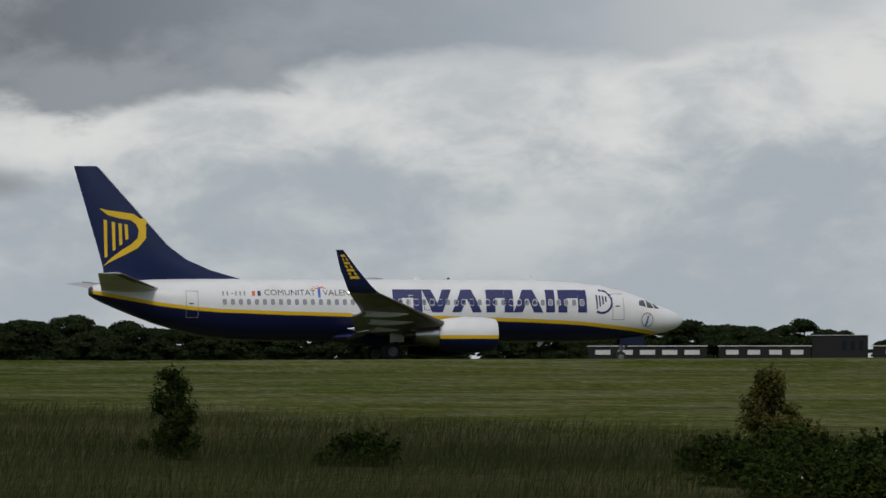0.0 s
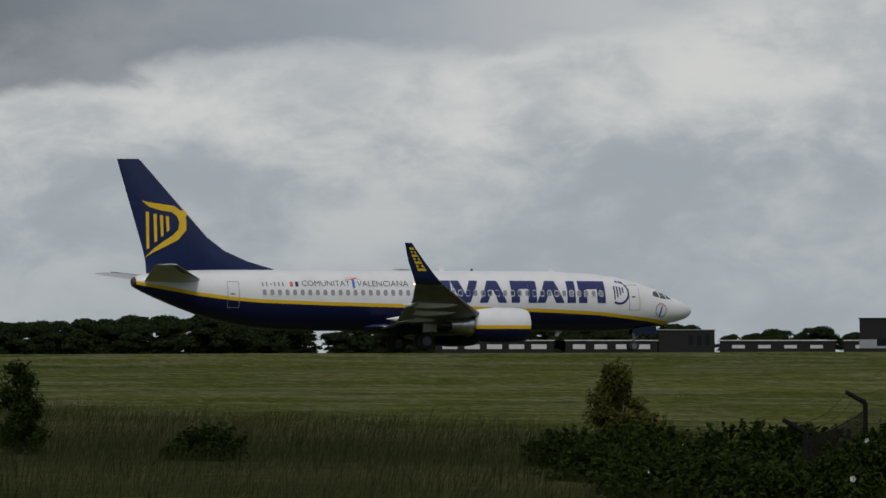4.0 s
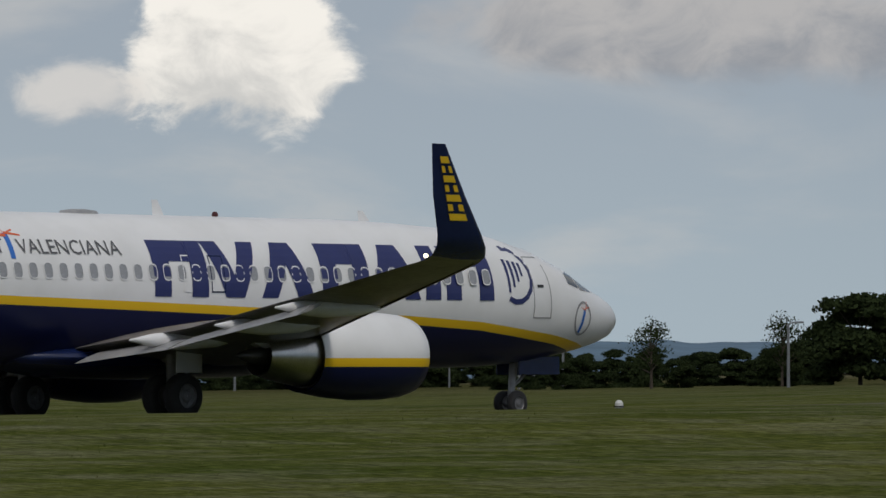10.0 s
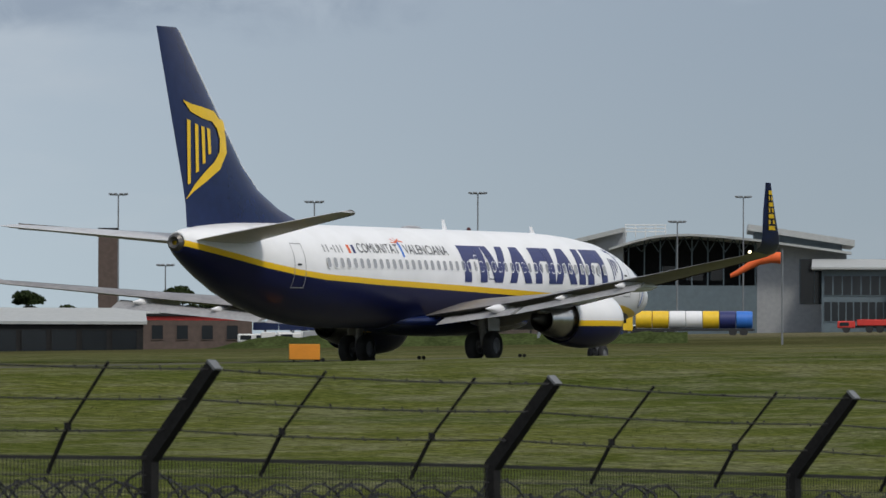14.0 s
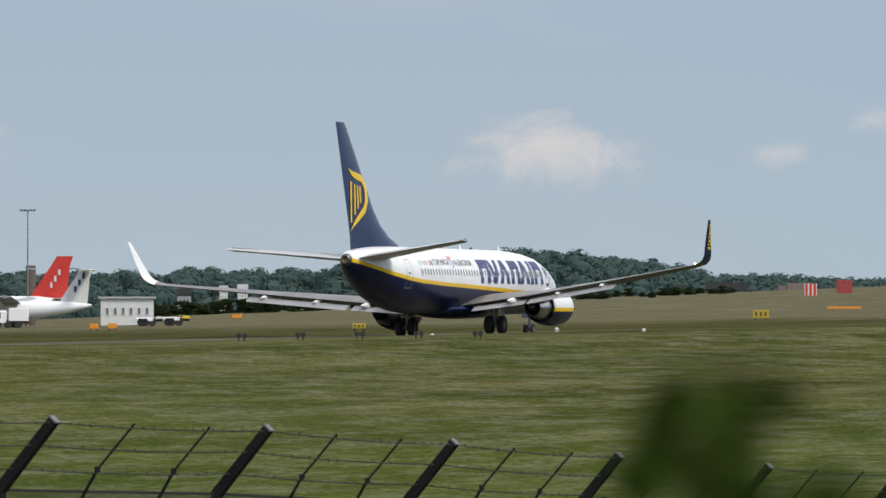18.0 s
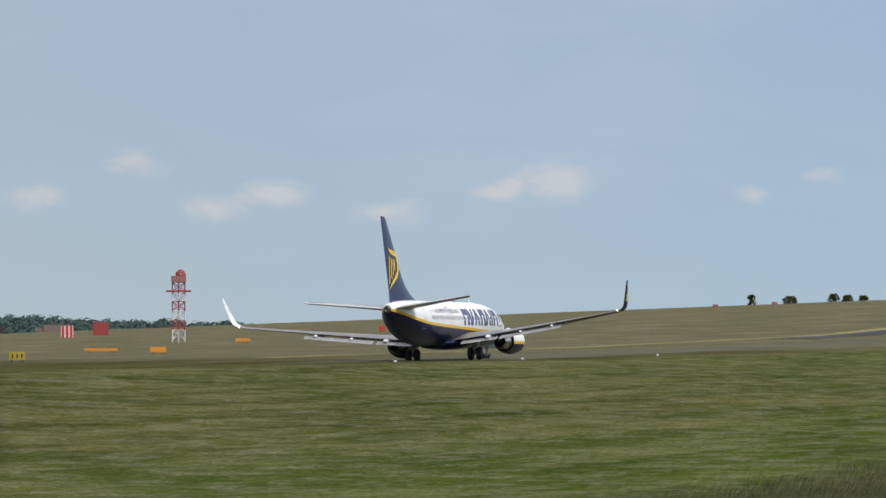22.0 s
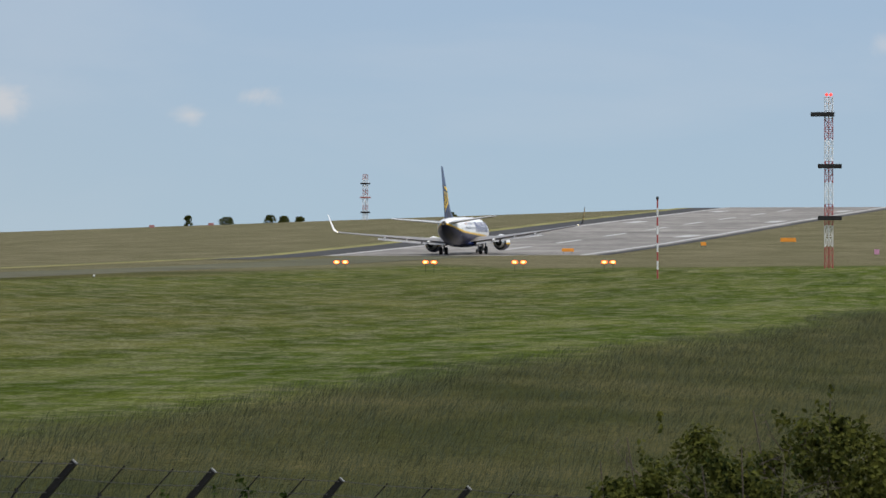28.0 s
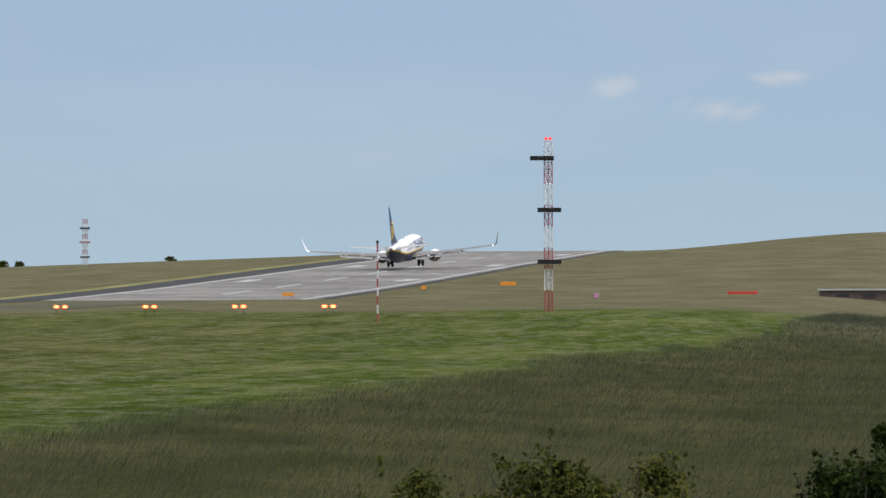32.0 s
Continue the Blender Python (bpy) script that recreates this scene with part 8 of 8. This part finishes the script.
def long_grass():
    rng = np.random.default_rng(17)
    spots, hs, ws = [], [], []
    # west of the fence corner
    for _ in range(210000):
        s = rng.uniform(-62, 46)
        c = rng.uniform(12, mown_edge(s) + 3)
        if s > 25 and c > 45:
            continue
        spots.append(at_sc(s, c, -0.03))
        hs.append(rng.uniform(0.25, 0.65) * (1.0 if c < 70 else 0.6))
        ws.append(rng.uniform(0.004, 0.010))
    # tall weeds before the old fence
    for _ in range(45000):
        az, d = rng.uniform(-0.012, 0.100), rng.uniform(68, 84)
        clump = 0.5 + 0.5 * noise.noise(Vector((az * 120, d * 0.12, 3))) + 0.35 * math.exp(-((az - 0.073) / 0.012) ** 2)
        spots.append(on_ground(az, d, -0.03))
        hs.append(rng.uniform(0.45, 0.8) + 0.45 * clump * rng.random())
        ws.append(rng.uniform(0.006, 0.014))
    west_part = grass_blades("long_green_grass", spots, hs, ws, GREENGRASS, 14, 0.45)
    spots, hs, ws = [], [], []
    # hollow below the runway's far end
    for _ in range(400000):
        s = 52 + 660 * rng.random() ** 2.0
        lim = mown_edge(s)
        c = rng.uniform(8 if s < 150 else 0.0, lim + 1.0)
        if noise.noise(Vector((s * 0.25, c * 0.5, 1))) < -0.15 and rng.random() < 0.55:
            continue
        spots.append(at_sc(s, c, -0.03))
        k = 1 + s / 500
        hs.append(rng.uniform(0.18, 0.60))
        ws.append(rng.uniform(0.004, 0.009) * k)
    return west_part, grass_blades("long_grass", spots, hs, ws, TALLGRASS, 4, 0.7)


def short_tufts():
    rng = np.random.default_rng(19)
    spots, hs, ws = [], [], []
    for _ in range(70000):
        s = -60 + 620 * rng.random() ** 1.3
        c = rng.uniform(mown_edge(s), 110)
        spots.append(at_sc(s, c, -0.02))
        hs.append(rng.uniform(0.03, 0.08))
        ws.append(rng.uniform(0.010, 0.03))
    return grass_blades("grass_tufts", spots, hs, ws, TUFT, 5, 0.6)


west_grass, east_grass = long_grass()
tagged(new("long_green_grass", west_grass), "tall dark green grass before the runway", "grass", kind="stuff")
tagged(new("long_grass", east_grass), "tall brown-green seeding grass bent by wind", "grass", kind="stuff")
tagged(new("grass_tufts", short_tufts()), "short pale tufts across the mown field", "grass", kind="stuff")


# ---- spray ----
def wet_spray():
    """A low cloud of water drops thrown up by the wheels on a wet patch of the runway."""
    m = bpy.data.materials.new("water_spray")
    m.use_nodes = True
    n, l = m.node_tree.nodes, m.node_tree.links
    tr = n.new("ShaderNodeBsdfTransparent")
    df = n.new("ShaderNodeBsdfDiffuse")
    df.inputs["Color"].default_value = (0.85, 0.86, 0.88, 1)
    mx = n.new("ShaderNodeMixShader")
    mx.inputs[0].default_value = 0.055
    l.new(tr.outputs[0], mx.inputs[1])
    l.new(df.outputs[0], mx.inputs[2])
    l.new(mx.outputs[0], n["Material Output"].inputs["Surface"])
    root = thing("wheel_spray", pose(0, 0, -6), "thin pale mist of spray behind the wheels", "spray")
    rng = np.random.default_rng(77)
    bm = fresh()
    bmesh.ops.create_icosphere(bm, subdivisions=2, radius=1.0)
    drop = bpy.data.meshes.new("mist_puff")
    bm.to_mesh(drop)
    bm.free()
    drop.materials.append(m)
    for p in drop.polygons:
        p.use_smooth = True
    for k, (x, length, high) in enumerate(((0.0, 9.0, 1.3), (-9.0, 10.0, 1.1), (-18.0, 11.0, 0.8))):
        for _ in range(30):
            r = rng.uniform(0.35, 1.0) * high * 0.7
            ob = new("mist_puff", drop)
            ob.parent = root
            ob.location = (x - rng.uniform(0, length), rng.normal() * 2.4, abs(rng.normal()) * high * 0.55 + 0.1)
            ob.scale = (2.2 * r, 1.6 * r, 0.8 * r)
    return root


spray = wet_spray()


def spin(wheel, r):
    """Turns a wheel forward by the way that the airliner has rolled, slowed to what the eye can follow."""
    place, angle, rows = wheel.location.copy(), 0.0, []
    keys = jet.animation_data
    curves = keys.action.layers[0].strips[0].channelbag(keys.action_slot).fcurves
    way_x, way_y = [c for c in curves if c.data_path == "location"][:2]
    for k in range(0, 321):
        t = k / 10
        if k:
            now, before = frame(t), frame(t - 0.1)
            rolled = (way_x.evaluate(now) - way_x.evaluate(before)) * ALONG.x + (way_y.evaluate(now) - way_y.evaluate(before)) * ALONG.y
            angle += min(80.0, math.degrees(max(0.0, rolled) / r))
        rows.append((t, pose(place.x, place.y, place.z, 0, angle % 360, 0)))
    walk(wheel, rows)


def motions():
    # seconds, x, y, z of the ground under the main wheels, heading, nose-up angle, bank (degrees)
    walk(jet, [(t, pose(x, y, z, bank, -up, 90 - h)) for t, x, y, z, h, up, bank in (
        (0.0, -116.49, 284.56, -1.23, 58.37, -0.1, -1.92), (0.5, -117.49, 288.29, -0.97, 58.07, -0.08, -1.91), (1.0, -116.33, 287.32, -1.02, 57.77, -0.06, -1.9),
        (1.5, -115.57, 287.55, -1.14, 57.47, -0.04, -1.88), (2.0, -114.15, 286.63, -1.3, 57.17, -0.02, -1.87), (2.5, -114.75, 291.73, -1.29, 56.25, -0.03, -1.83),
        (4.5, -106.54, 299.78, -0.88, 52.01, -0.06, -1.64), (5.0, -103.26, 302.93, -1.02, 51.65, -0.07, -1.59), (5.5, -92.77, 279.79, -0.86, 49.39, -0.02, -1.54),
        (6.0, -79.01, 243.37, -0.82, 47.71, 0.02, -1.49), (6.5, -66.17, 213.72, -0.79, 45.19, 0.23, -1.44), (7.0, -58.07, 206.46, -0.77, 44.68, 0.44, -1.38),
        (7.5, -49.18, 197.53, -0.63, 43.88, 0.07, -1.05), (8.0, -39.29, 189.94, -0.54, 43.54, -0.29, -0.71), (8.5, -28.82, 180.66, -0.58, 43.8, -0.28, -0.63),
        (9.0, -21.32, 166.55, -1.06, 43.74, -0.26, -0.55), (9.5, -16.05, 155.52, -1.1, 43.56, -0.12, -0.57), (10.0, -8.49, 157.85, -1.18, 43.85, 0.01, -0.59),
        (10.5, -0.3, 164.63, -1.2, 44.17, -0.15, -0.71), (11.0, 9.09, 176.45, -1.12, 44.51, -0.32, -0.82), (11.5, 18.06, 182.93, -1.01, 44.87, -0.05, -0.97),
        (12.0, 28.89, 194.88, -0.76, 45.27, 0.23, -1.12), (12.5, 38.31, 199.39, -0.58, 45.75, 0.16, -1.33), (13.0, 50.72, 214.68, -0.37, 45.68, 0.1, -1.54),
        (13.5, 61.57, 224.31, -0.17, 45.54, 0.11, -1.54), (15.5, 109.15, 261.94, 0.51, 46.93, 0.17, -1.54), (16.0, 123.08, 273.44, 0.85, 47.16, 0.18, -1.54),
        (16.5, 136.11, 284.16, 1.12, 47.41, 0.22, -1.57), (17.0, 151.65, 297.54, 1.49, 47.5, 0.27, -1.61), (17.5, 166.58, 310.67, 1.71, 47.82, 0.31, -1.65),
        (18.0, 183.45, 324.59, 1.83, 47.96, 0.35, -1.68), (18.5, 199.65, 338.05, 2.0, 47.9, 0.36, -1.71), (19.0, 215.46, 350.95, 2.45, 47.69, 0.36, -1.74),
        (19.5, 232.21, 364.39, 2.73, 48.05, 0.37, -1.77), (20.0, 247.39, 376.1, 2.74, 48.62, 0.37, -1.8), (20.5, 264.98, 391.04, 2.88, 49.71, 0.38, -1.9),
        (21.0, 284.56, 408.37, 3.37, 50.26, 0.39, -2.0), (21.5, 300.84, 420.94, 3.67, 50.68, 0.39, -2.1), (22.0, 321.32, 438.31, 4.05, 50.74, 0.4, -2.2),
        (22.5, 339.73, 453.31, 4.59, 50.57, 0.4, -2.29), (23.0, 359.67, 469.94, 5.17, 50.08, 0.41, -2.39), (23.5, 378.9, 485.07, 5.4, 50.26, 0.4, -2.17),
        (24.0, 401.32, 503.44, 5.77, 50.44, 0.4, -1.96), (24.5, 421.57, 519.43, 6.21, 50.42, 0.39, -1.74), (25.0, 439.07, 534.05, 7.05, 50.12, 0.38, -1.52),
        (25.5, 462.99, 554.2, 7.22, 49.68, 0.49, -1.53), (27.5, 555.63, 633.15, 9.57, 49.62, 0.9, -1.59), (28.0, 579.33, 652.35, 10.31, 49.61, 1.0, -1.6),
        (28.5, 604.65, 674.04, 11.31, 49.65, 1.07, -1.55), (29.0, 630.4, 695.43, 12.31, 49.74, 1.12, -1.5), (29.5, 655.84, 717.0, 13.34, 49.84, 1.4, -1.45),
        (30.0, 681.56, 738.03, 14.46, 49.92, 1.98, -1.41), (30.5, 707.79, 760.13, 15.66, 50.27, 2.72, -1.51), (31.0, 734.48, 782.0, 16.77, 50.63, 3.78, -1.62),
        (31.5, 760.75, 803.95, 18.03, 50.97, 4.65, -1.72), (32.0, 787.47, 825.38, 19.43, 51.32, 5.4, -1.83))])
    for wheel, r in rolling:
        spin(wheel, r)
    # the near shoot, held below view while the camera closes in, then raised to sway in the wind: seconds, metres to
    # its side, metres up
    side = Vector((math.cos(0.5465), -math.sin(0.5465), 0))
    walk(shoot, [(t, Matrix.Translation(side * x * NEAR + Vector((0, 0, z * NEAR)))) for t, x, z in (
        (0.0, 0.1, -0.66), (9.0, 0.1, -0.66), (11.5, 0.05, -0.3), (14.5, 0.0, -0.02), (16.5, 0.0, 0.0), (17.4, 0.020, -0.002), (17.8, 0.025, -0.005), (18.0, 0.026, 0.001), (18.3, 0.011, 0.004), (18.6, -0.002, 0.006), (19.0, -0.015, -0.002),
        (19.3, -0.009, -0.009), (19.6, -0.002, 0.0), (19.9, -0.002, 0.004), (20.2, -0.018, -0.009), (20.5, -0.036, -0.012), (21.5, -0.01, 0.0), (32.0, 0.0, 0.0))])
    # the spray rises from the wet patch, trails behind the wheels and settles again
    walk(spray, [(t, pose(x, y, z, 0, 0, 90 - 50.5)) for t, x, y, z in (
        (0.0, 628, 698, -6.0), (28.2, 604, 678, 4.0), (28.6, 618, 689, 11.2), (29.0, 636, 704, 12.7), (29.5, 644, 710, 12.3),
        (30.0, 646, 712, 11.0), (30.4, 648, 714, 9.0), (32.0, 652, 718, 4.0))])


motions()
